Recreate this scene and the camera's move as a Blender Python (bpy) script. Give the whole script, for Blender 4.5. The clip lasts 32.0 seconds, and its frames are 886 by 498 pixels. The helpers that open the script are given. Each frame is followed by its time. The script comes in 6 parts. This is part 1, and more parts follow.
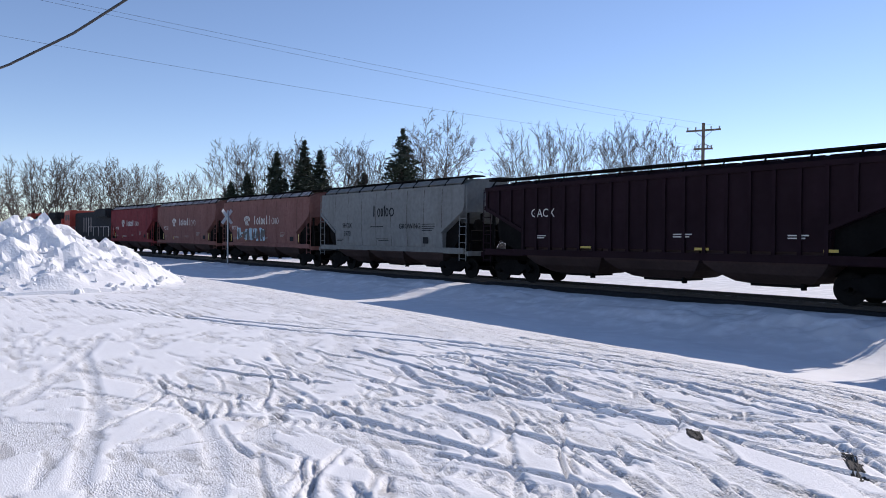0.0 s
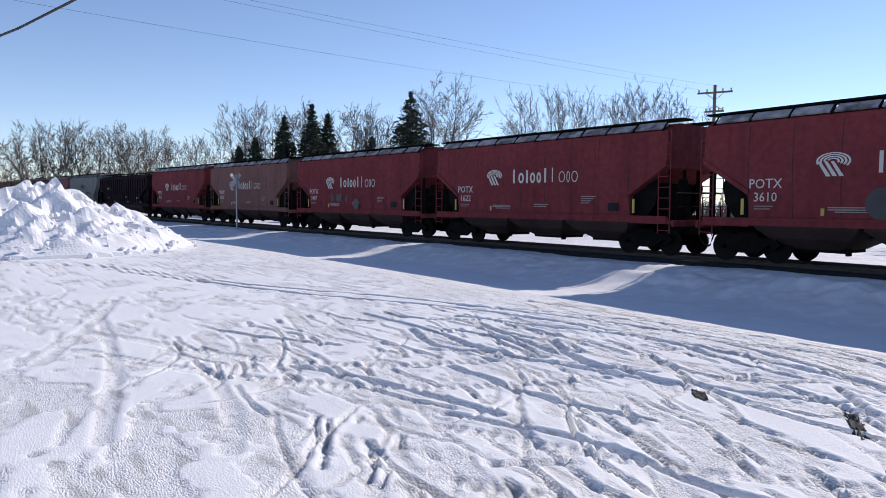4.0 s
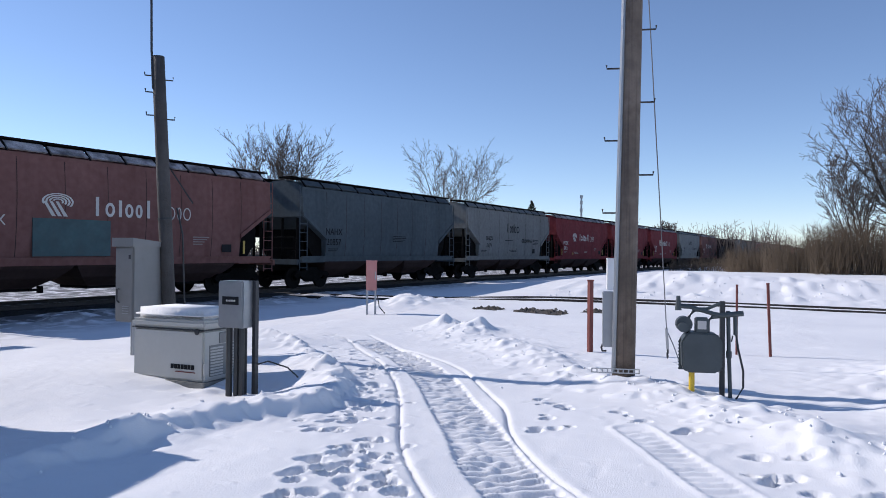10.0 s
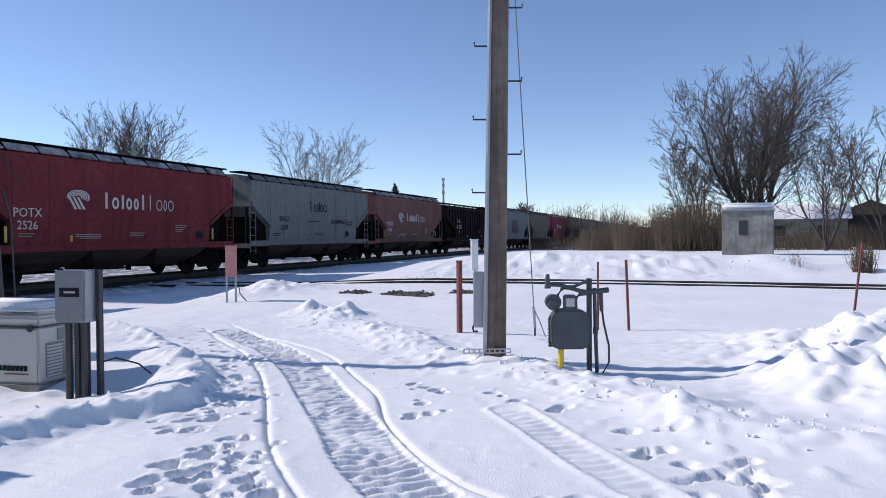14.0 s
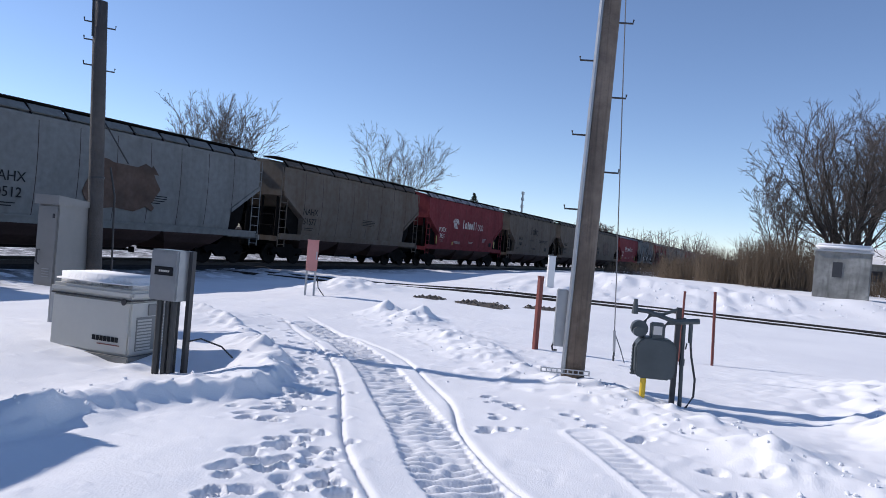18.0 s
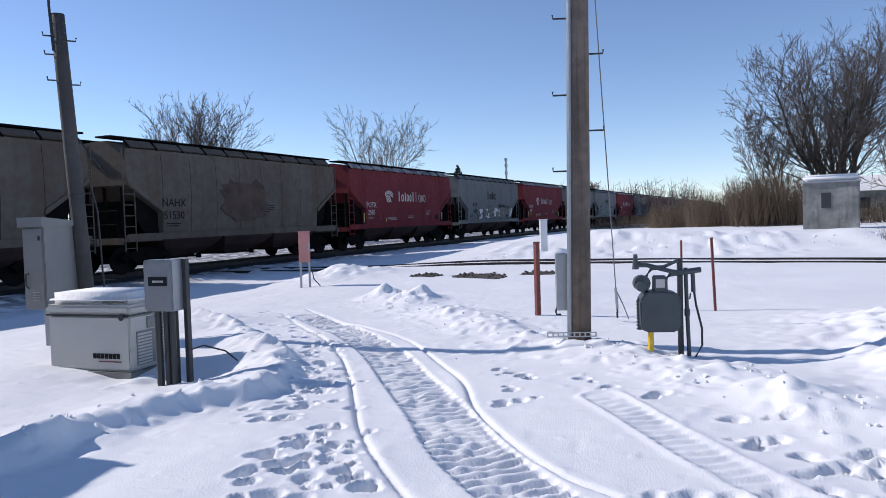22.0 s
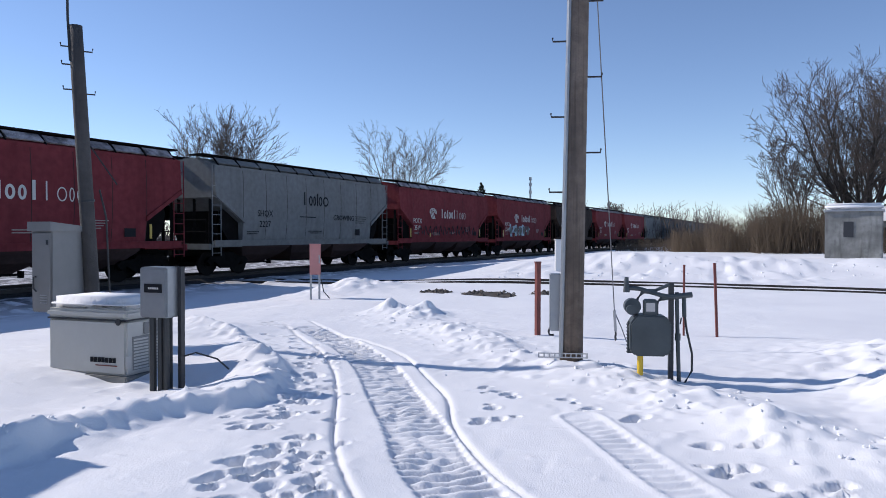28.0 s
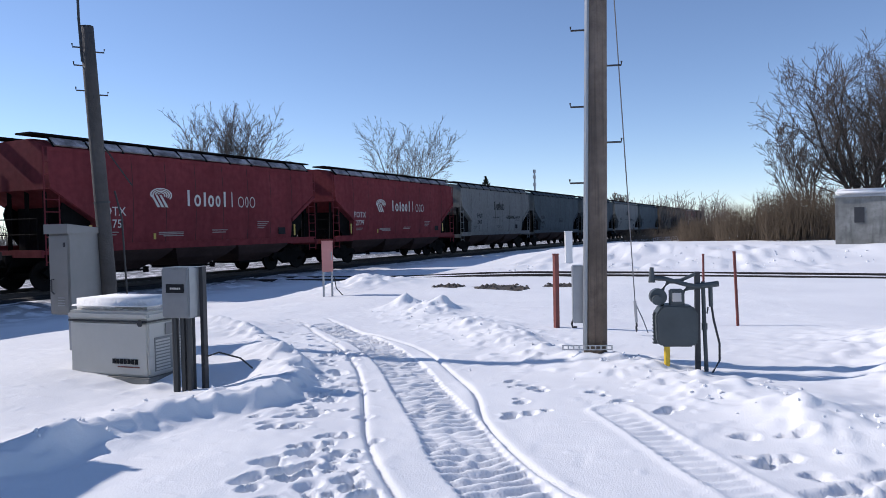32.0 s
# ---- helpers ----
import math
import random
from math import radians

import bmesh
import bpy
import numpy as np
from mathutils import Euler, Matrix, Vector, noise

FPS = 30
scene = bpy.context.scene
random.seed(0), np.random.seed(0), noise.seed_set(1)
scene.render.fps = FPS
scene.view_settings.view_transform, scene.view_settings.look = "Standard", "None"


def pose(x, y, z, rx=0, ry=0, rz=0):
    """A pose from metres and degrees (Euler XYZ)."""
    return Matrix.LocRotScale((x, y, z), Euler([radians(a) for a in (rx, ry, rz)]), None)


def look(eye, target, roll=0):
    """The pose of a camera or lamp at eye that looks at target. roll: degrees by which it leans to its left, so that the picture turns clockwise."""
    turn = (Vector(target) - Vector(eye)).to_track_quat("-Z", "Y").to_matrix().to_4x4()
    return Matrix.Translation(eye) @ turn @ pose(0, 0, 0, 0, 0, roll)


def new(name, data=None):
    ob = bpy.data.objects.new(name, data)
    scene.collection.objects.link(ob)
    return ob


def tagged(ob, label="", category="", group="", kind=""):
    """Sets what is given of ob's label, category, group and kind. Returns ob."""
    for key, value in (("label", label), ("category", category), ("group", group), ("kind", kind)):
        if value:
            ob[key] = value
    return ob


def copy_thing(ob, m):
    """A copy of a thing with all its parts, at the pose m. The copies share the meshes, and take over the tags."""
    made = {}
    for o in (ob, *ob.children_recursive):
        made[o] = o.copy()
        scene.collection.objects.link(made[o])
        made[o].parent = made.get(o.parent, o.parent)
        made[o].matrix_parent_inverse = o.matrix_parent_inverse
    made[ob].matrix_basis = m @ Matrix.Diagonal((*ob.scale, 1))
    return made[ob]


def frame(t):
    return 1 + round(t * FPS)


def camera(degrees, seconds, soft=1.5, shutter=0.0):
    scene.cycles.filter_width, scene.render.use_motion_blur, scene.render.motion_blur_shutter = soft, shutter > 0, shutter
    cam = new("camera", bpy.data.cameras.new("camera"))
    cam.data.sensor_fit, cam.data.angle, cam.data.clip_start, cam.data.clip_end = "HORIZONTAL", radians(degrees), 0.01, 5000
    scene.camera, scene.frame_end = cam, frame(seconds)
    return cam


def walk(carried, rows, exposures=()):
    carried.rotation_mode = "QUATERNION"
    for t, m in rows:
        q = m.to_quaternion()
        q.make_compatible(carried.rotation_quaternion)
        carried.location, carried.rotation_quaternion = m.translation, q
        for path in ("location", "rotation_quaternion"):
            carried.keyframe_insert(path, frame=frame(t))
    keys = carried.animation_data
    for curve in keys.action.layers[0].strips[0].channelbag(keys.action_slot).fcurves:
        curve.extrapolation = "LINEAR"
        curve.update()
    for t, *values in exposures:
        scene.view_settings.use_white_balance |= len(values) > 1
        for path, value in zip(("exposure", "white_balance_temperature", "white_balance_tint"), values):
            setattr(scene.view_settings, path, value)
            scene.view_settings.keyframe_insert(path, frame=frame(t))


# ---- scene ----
TOTAL = 32.0
cam = camera(62.64, TOTAL, soft=0.9)
PATH = [
    (0, (-0.721, -0.377, 1.536), (-8.773, 5.550, 1.362), 0.71),
    (0.5, (-0.695, -0.419, 1.541), (-8.656, 5.633, 1.423), 1.23),
    (1, (-0.701, -0.419, 1.541), (-8.639, 5.662, 1.404), 1.40),
    (1.5, (-0.700, -0.415, 1.539), (-8.637, 5.662, 1.294), 1.16),
    (2, (-0.681, -0.414, 1.533), (-8.671, 5.584, 1.124), 0.78),
    (2.5, (-0.663, -0.426, 1.529), (-8.817, 5.331, 0.924), 0.30),
    (4.5, (-0.672, -0.429, 1.538), (-8.695, 5.493, 0.794), 1.09),
    (5, (-0.641, -0.422, 1.535), (-7.571, 6.761, 0.919), 1.82),
    (5.5, (-0.642, -0.407, 1.538), (-6.116, 7.948, 1.057), 1.70),
    (6, (-0.650, -0.411, 1.534), (-4.397, 8.854, 1.186), 1.42),
    (6.5, (-0.614, -0.412, 1.535), (-2.409, 9.423, 1.306), 1.24),
    (7, (-0.544, -0.407, 1.540), (-0.170, 9.585, 1.403), 1.23),
    (7.5, (-0.489, -0.394, 1.539), (2.184, 9.242, 1.496), 1.63),
    (8, (-0.454, -0.335, 1.563), (4.491, 8.356, 1.570), 1.99),
    (8.5, (-0.344, -0.322, 1.564), (6.406, 7.057, 1.637), 1.85),
    (9, (-0.233, -0.321, 1.561), (7.770, 5.675, 1.650), 1.41),
    (9.5, (-0.146, -0.240, 1.557), (8.596, 4.615, 1.625), 0.96),
    (10, (-0.064, -0.121, 1.554), (9.117, 3.843, 1.609), 0.57),
    (10.5, (0.034, -0.121, 1.572), (9.442, 3.270, 1.615), 0.37),
    (11, (0.066, -0.133, 1.560), (9.592, 2.907, 1.580), 0.45),
    (11.5, (0.076, -0.157, 1.564), (9.678, 2.636, 1.572), 0.54),
    (12, (0.103, -0.148, 1.561), (9.772, 2.404, 1.551), 0.62),
    (12.5, (0.157, -0.043, 1.556), (9.879, 2.296, 1.524), 0.49),
    (13, (0.189, 0.009, 1.540), (9.943, 2.214, 1.470), 0.26),
    (13.5, (0.204, 0.022, 1.541), (9.968, 2.178, 1.417), -0.05),
    (14, (0.188, 0.032, 1.536), (9.943, 2.223, 1.363), -0.34),
    (14.5, (0.193, 0.037, 1.546), (9.934, 2.286, 1.322), -0.47),
    (16.5, (0.242, 0.073, 1.543), (9.917, 2.601, 1.632), 3.49),
    (17, (0.251, 0.188, 1.541), (9.855, 2.967, 1.749), 4.83),
    (17.5, (0.239, 0.213, 1.538), (9.781, 3.202, 1.680), 5.35),
    (18, (0.247, 0.200, 1.524), (9.733, 3.364, 1.451), 4.90),
    (18.5, (0.264, 0.180, 1.520), (9.712, 3.434, 1.134), 3.83),
    (19, (0.289, 0.161, 1.535), (9.654, 3.575, 0.744), 1.48),
    (19.5, (0.306, 0.103, 1.550), (9.701, 3.401, 0.627), -0.91),
    (20, (0.372, 0.197, 1.549), (9.925, 3.099, 0.993), -0.76),
    (20.5, (0.365, 0.242, 1.543), (9.962, 3.031, 1.205), -0.99),
    (21, (0.325, 0.262, 1.547), (9.898, 3.137, 1.229), -1.31),
    (21.5, (0.334, 0.268, 1.546), (9.878, 3.231, 1.181), -1.52),
    (22, (0.320, 0.265, 1.549), (9.839, 3.299, 1.135), -1.70),
    (22.5, (0.315, 0.270, 1.548), (9.820, 3.342, 1.098), -1.73),
    (23, (0.329, 0.268, 1.544), (9.830, 3.349, 1.071), -1.65),
    (23.5, (0.315, 0.262, 1.542), (9.818, 3.339, 1.074), -1.44),
    (24, (0.326, 0.252, 1.544), (9.841, 3.293, 1.081), -1.12),
    (24.5, (0.318, 0.249, 1.547), (9.849, 3.240, 1.091), -0.60),
    (25, (0.331, 0.215, 1.543), (9.868, 3.185, 1.071), 0.41),
    (25.5, (0.348, 0.049, 1.515), (9.881, 3.028, 1.023), 1.79),
    (27.5, (0.428, -0.273, 1.532), (9.907, 2.905, 1.295), 2.00),
    (28, (0.359, -0.064, 1.548), (9.787, 3.267, 1.367), 0.10),
    (28.5, (0.346, 0.010, 1.556), (9.750, 3.367, 1.016), -0.71),
    (29, (0.386, 0.020, 1.562), (9.765, 3.458, 1.108), -1.48),
    (29.5, (0.358, 0.061, 1.574), (9.748, 3.485, 1.263), -1.87),
    (30, (0.341, 0.084, 1.556), (9.708, 3.569, 1.243), -1.78),
    (30.5, (0.338, 0.112, 1.553), (9.676, 3.674, 1.209), -1.76),
    (31, (0.349, 0.132, 1.544), (9.679, 3.714, 1.183), -1.64),
    (31.5, (0.344, 0.135, 1.541), (9.693, 3.670, 1.211), -1.44),
    (32, (0.363, 0.132, 1.543), (9.766, 3.526, 1.288), -1.13),
]
walk(cam, [(t, look(e, g, r)) for t, e, g, r in PATH], exposures=[(0.0, 0.07, 6420, 17), (6.0, 0.07, 6420, 17), (9.0, 0.0, 6160, 16), (32.0, 0.0, 6160, 16)])

# ---- world, sun, exposure ----
SUN_EL = 34.0
world = bpy.data.worlds.new("winter_sky")
scene.world = world
world.use_nodes = True
wn, wl = world.node_tree.nodes, world.node_tree.links
sky = wn.new("ShaderNodeTexSky")
sky.sky_type, sky.sun_disc = "NISHITA", False
sky.sun_elevation, sky.sun_rotation = radians(SUN_EL), radians(-2)
sky.air_density, sky.dust_density, sky.ozone_density, sky.altitude = 0.75, 0.0, 1.9, 300
wl.new(sky.outputs[0], wn["Background"].inputs[0])
wn["Background"].inputs[1].default_value = 0.142

sun_data = bpy.data.lights.new("sun", "SUN")
sun_data.energy, sun_data.angle, sun_data.color = 3.9, radians(0.55), (1.0, 0.94, 0.84)
sun = new("sun", sun_data)
sun.matrix_world = look((-0.9, 60 * math.cos(radians(SUN_EL)), 60 * math.sin(radians(SUN_EL))), (0, 0, 0))


# ---- materials ----
def material(name, base, rough=0.6, metal=0.0, vary=0.25, big=0.6, small=9.0, bump=0.0, bump_scale=40.0, tint=None, per_object=0.0, streak=False, spec=0.5, streak_size=(2.6, 2.6, 0.16)):
    """A surface with two scales of variation, optional streaks of dirt that run down, and fine relief."""
    m = bpy.data.materials.new(name)
    m.use_nodes = True
    nt = m.node_tree
    n, l = nt.nodes, nt.links
    b = n["Principled BSDF"]
    b.inputs["Roughness"].default_value = rough
    b.inputs["Metallic"].default_value = metal
    b.inputs["Specular IOR Level"].default_value = spec
    tc = n.new("ShaderNodeTexCoord")

    def noise_at(scale, detail=4.0, stretch=None):
        t = n.new("ShaderNodeTexNoise")
        t.inputs["Scale"].default_value, t.inputs["Detail"].default_value = scale, detail
        if stretch:
            mp = n.new("ShaderNodeMapping")
            mp.inputs["Scale"].default_value = stretch
            l.new(tc.outputs["Object"], mp.inputs[0])
            l.new(mp.outputs[0], t.inputs["Vector"])
        else:
            l.new(tc.outputs["Object"], t.inputs["Vector"])
        return t.outputs["Fac"]

    def mix(fac, a, c, kind="MIX"):
        x = n.new("ShaderNodeMix")
        x.data_type, x.blend_type = "RGBA", kind
        for s, v in ((x.inputs[0], fac), (x.inputs[6], a), (x.inputs[7], c)):
            if isinstance(v, bpy.types.NodeSocket):
                l.new(v, s)
            else:
                s.default_value = v if not isinstance(v, tuple) else (*v[:3], 1.0)
        return x.outputs[2]

    def ramp(fac, lo, hi, to0=0.0, to1=1.0):
        r = n.new("ShaderNodeMapRange")
        l.new(fac, r.inputs[0])
        for k, v in zip((1, 2, 3, 4), (lo, hi, to0, to1)):
            r.inputs[k].default_value = v
        return r.outputs[0]

    dark = tuple(c * (1 - vary) for c in base)
    light = tuple(min(1.0, c * (1 + vary * 0.6)) for c in base)
    col = mix(ramp(noise_at(big), 0.3, 0.7), dark, light)
    col = mix(ramp(noise_at(small, 6.0), 0.35, 0.75, 0.0, 0.5), col, tint or dark)
    if streak:
        col = mix(ramp(noise_at(1.0, 5.0, streak_size), 0.5, 0.78, 0.0, 0.55), col, tint or dark)
    if per_object:
        oi = n.new("ShaderNodeObjectInfo")
        col = mix(ramp(oi.outputs["Random"], 0, 1, 0, per_object), col, tuple(c * 0.5 for c in base))
    l.new(col, b.inputs["Base Color"])
    r2 = ramp(noise_at(small * 0.6), 0.3, 0.7, max(0.03, rough - 0.1), min(1.0, rough + 0.1))
    l.new(r2, b.inputs["Roughness"])
    if bump:
        bp = n.new("ShaderNodeBump")
        bp.inputs["Strength"].default_value, bp.inputs["Distance"].default_value = bump, 0.02
        l.new(noise_at(bump_scale, 6.0), bp.inputs["Height"])
        l.new(bp.outputs[0], b.inputs["Normal"])
    return m


def snow_ground():
    """Clean drifted snow, dirtier and finely broken where wheels have packed it in the yard."""
    m = bpy.data.materials.new("snow")
    m.use_nodes = True
    n, l = m.node_tree.nodes, m.node_tree.links
    b = n["Principled BSDF"]
    b.inputs["Roughness"].default_value, b.inputs["Specular IOR Level"].default_value = 0.75, 0.2
    tc = n.new("ShaderNodeTexCoord")

    def noise_at(scale, detail, stretch=(1, 1, 1), turn=0.0):
        mp = n.new("ShaderNodeMapping")
        mp.inputs["Scale"].default_value, mp.inputs["Rotation"].default_value = stretch, (0, 0, turn)
        l.new(tc.outputs["Object"], mp.inputs[0])
        t = n.new("ShaderNodeTexNoise")
        t.inputs["Scale"].default_value, t.inputs["Detail"].default_value = scale, detail
        l.new(mp.outputs[0], t.inputs["Vector"])
        return t.outputs["Fac"]

    def ranged(v, lo, hi, a, c):
        r = n.new("ShaderNodeMapRange")
        l.new(v, r.inputs[0])
        for k, x in zip((1, 2, 3, 4), (lo, hi, a, c)):
            r.inputs[k].default_value = x
        return r.outputs[0]

    def times(a, c):
        r = n.new("ShaderNodeMath")
        r.operation = "MULTIPLY"
        for k, v in ((0, a), (1, c)):
            if isinstance(v, float):
                r.inputs[k].default_value = v
            else:
                l.new(v, r.inputs[k])
        return r.outputs[0]

    def mixed(fac, a, c):
        x = n.new("ShaderNodeMix")
        x.data_type = "RGBA"
        l.new(fac, x.inputs[0])
        for k, v in ((6, a), (7, c)):
            if isinstance(v, tuple):
                x.inputs[k].default_value = (*v, 1.0)
            else:
                l.new(v, x.inputs[k])
        return x.outputs[2]

    xyz = n.new("ShaderNodeSeparateXYZ")
    l.new(tc.outputs["Object"], xyz.inputs[0])
    yard = times(ranged(xyz.outputs[0], -0.5, 2.2, 1.0, 0.0), ranged(xyz.outputs[1], 9.0, 13.0, 1.0, 0.0))
    packed = times(yard, ranged(xyz.outputs[2], 0.003, 0.011, 1.0, 0.1))
    col = mixed(ranged(noise_at(0.5, 3.0), 0.3, 0.7, 0.0, 1.0), (0.8, 0.8, 0.815), (0.86, 0.86, 0.865))
    col = mixed(times(packed, ranged(noise_at(1.3, 4.0), 0.4, 0.7, 0.25, 0.8)), col, (0.77, 0.765, 0.76))
    col = mixed(times(packed, ranged(noise_at(46.0, 8.0, (0.5, 1.3, 1), 0.3), 0.54, 0.64, 0.0, 0.6)), col, (0.36, 0.345, 0.33))
    col = mixed(times(packed, ranged(noise_at(6.0, 10.0, (0.3, 1.5, 1), 0.35), 0.55, 0.62, 0.0, 0.55)), col, (0.4, 0.385, 0.37))
    # ballast dirt along the rails, strengthened to darken the snow in train shade
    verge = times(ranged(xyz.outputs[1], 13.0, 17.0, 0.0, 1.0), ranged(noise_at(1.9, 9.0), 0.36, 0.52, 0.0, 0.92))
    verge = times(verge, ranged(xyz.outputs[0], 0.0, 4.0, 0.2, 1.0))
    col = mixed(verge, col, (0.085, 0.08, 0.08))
    l.new(col, b.inputs["Base Color"])
    bp = n.new("ShaderNodeBump")
    bp.inputs["Distance"].default_value = 0.028
    l.new(ranged(packed, 0.0, 1.0, 0.2, 0.6), bp.inputs["Strength"])
    l.new(noise_at(70.0, 10.0, (0.6, 1.2, 1), 0.3), bp.inputs["Height"])
    l.new(bp.outputs[0], b.inputs["Normal"])
    return m


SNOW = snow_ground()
SNOW_LUMP = material("snow_lump", (0.84, 0.84, 0.85), 0.8, vary=0.06, big=1.5, small=9.0, bump=0.8, bump_scale=16.0, spec=0.2)
STEEL_HUT = material("brushed_steel", (0.42, 0.395, 0.365), 0.27, 1.0, vary=0.14, big=0.7, small=2.2, tint=(0.24, 0.225, 0.21))
STEEL_DARK = material("galvanised_trim", (0.42, 0.43, 0.44), 0.45, 0.9, vary=0.15, small=20.0)
GALV = material("galvanised", (0.36, 0.375, 0.39), 0.45, 0.7, vary=0.12, big=2.0, small=18.0)
POLE_GREY = material("grey_painted_pole", (0.2, 0.205, 0.21), 0.6, 0.1, vary=0.18, big=1.2, small=14.0, streak=True)
POLE_BROWN = material("grey_brown_wood", (0.072, 0.067, 0.064), 0.8, vary=0.35, big=1.2, small=14.0, bump=0.6, streak=True, streak_size=(20.0, 20.0, 0.6))
WOOD_POLE = material("weathered_wood", (0.21, 0.165, 0.13), 0.85, vary=0.5, big=1.0, small=8.0, bump=1.0, bump_scale=18.0, tint=(0.035, 0.026, 0.021), streak=True, streak_size=(38.0, 38.0, 0.8))
CAB_GREY = material("cabinet_grey", (0.22, 0.22, 0.215), 0.5, 0.1, vary=0.1, big=1.5, small=15.0, streak=True)
GEN_BEIGE = material("generator_beige", (0.52, 0.51, 0.47), 0.45, vary=0.06, big=1.5, small=20.0)
PLASTIC_DARK = material("dark_plastic", (0.035, 0.036, 0.04), 0.5, vary=0.2)
CONDUIT = material("conduit_grey", (0.045, 0.048, 0.05), 0.5, 0.2, vary=0.2, small=20.0)
METER_GREY = material("meter_paint", (0.075, 0.09, 0.095), 0.5, 0.2, vary=0.2, big=3.0, small=25.0)
YELLOW = material("yellow_pipe", (0.75, 0.5, 0.03), 0.45, vary=0.15, small=14.0)
RED_POST = material("red_brown_post", (0.2, 0.05, 0.038), 0.6, vary=0.3, big=2.0, small=14.0, streak=True)
PINK_BOX = material("faded_red_box", (0.55, 0.24, 0.22), 0.6, vary=0.15, big=2.0, small=16.0)
WHITE_PAINT = material("white_paint", (0.75, 0.75, 0.74), 0.55, vary=0.08)
RAIL_STEEL = material("rail_steel", (0.045, 0.036, 0.032), 0.55, 0.4, vary=0.3, small=20.0)
TIE_WOOD = material("tie_wood", (0.03, 0.023, 0.019), 0.9, vary=0.4, small=12.0, bump=0.6, per_object=0.5)
BALLAST = material("ballast", (0.018, 0.017, 0.017), 0.9, vary=0.5, big=1.5, small=26.0, bump=1.0, bump_scale=30.0)
GRATING_SNOW = material("snow_on_grating", (0.4, 0.37, 0.37), 0.8, vary=0.85, big=2.6, small=24.0, tint=(0.05, 0.02, 0.022))
GRAVEL = material("gravel", (0.085, 0.073, 0.062), 0.95, vary=0.6, big=5.0, small=60.0, bump=1.0, bump_scale=60.0, tint=(0.08, 0.07, 0.06))
# near-black: grime under the cars, and shade painted into their ends
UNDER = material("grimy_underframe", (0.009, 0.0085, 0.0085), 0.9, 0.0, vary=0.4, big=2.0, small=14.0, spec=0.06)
WHEEL = material("wheel_steel", (0.011, 0.01, 0.0095), 0.8, 0.1, vary=0.35, small=14.0, spec=0.1)
BARK = material("bark", (0.065, 0.055, 0.047), 0.9, vary=0.4, big=2.0, small=12.0)
TWIG = material("twig", (0.11, 0.09, 0.078), 0.9, vary=0.35, big=0.3, small=2.0)
NEEDLES = material("needles", (0.028, 0.042, 0.024), 0.8, vary=0.4, big=0.6, small=3.0)
REED = material("dead_reed", (0.11, 0.08, 0.052), 0.9, vary=0.4, big=0.3, small=4.0)
CONCRETE = material("shed_concrete", (0.3, 0.3, 0.28), 0.85, vary=0.45, big=1.5, small=6.0, bump=0.5, tint=(0.05, 0.052, 0.045), streak=True, streak_size=(5.0, 5.0, 0.8))
WIRE = material("wire_black", (0.03, 0.03, 0.032), 0.5)
GALV_WIRE = material("guy_wire", (0.2, 0.2, 0.21), 0.4, 0.8)
MARK_WHITE = material("stencil_white", (0.6, 0.57, 0.53), 0.75, vary=0.15, big=0.8, small=8.0)
MARK_DARK = material("stencil_dark", (0.022, 0.023, 0.026), 0.8, vary=0.2, spec=0.1)
MARK_FAINT = material("worn_stencil", (0.34, 0.3, 0.28), 0.8, vary=0.35, big=0.8, small=8.0, spec=0.1)
# dark weld lines; on the hopper bays, grime plus painted underbody shade
SEAM = material("grimy_weld", (0.06, 0.04, 0.038), 0.85, vary=0.4, small=8.0, spec=0.1)
MARK_YELLOW = material("reflector_yellow", (0.5, 0.36, 0.06), 0.4, vary=0.2)
GRAFFITI_TEAL = material("graffiti_teal", (0.03, 0.08, 0.09), 0.5, vary=0.3, big=2.0)
GRAFFITI_BLUE = material("graffiti_blue", (0.3, 0.42, 0.5), 0.5, vary=0.3, big=2.0)
GRAFFITI_DARK = material("graffiti_dark", (0.03, 0.03, 0.035), 0.5, vary=0.3, big=2.0)
GRAFFITI_PALE = material("graffiti_pale", (0.55, 0.55, 0.55), 0.5, vary=0.2, big=2.0)
GRAFFITI_GREEN = material("graffiti_green", (0.1, 0.22, 0.17), 0.5, vary=0.3, big=2.0)
RUST_PATCH = material("rust_patch", (0.095, 0.062, 0.045), 0.85, vary=0.4, big=1.5, small=8.0, tint=(0.06, 0.03, 0.02), streak=True)
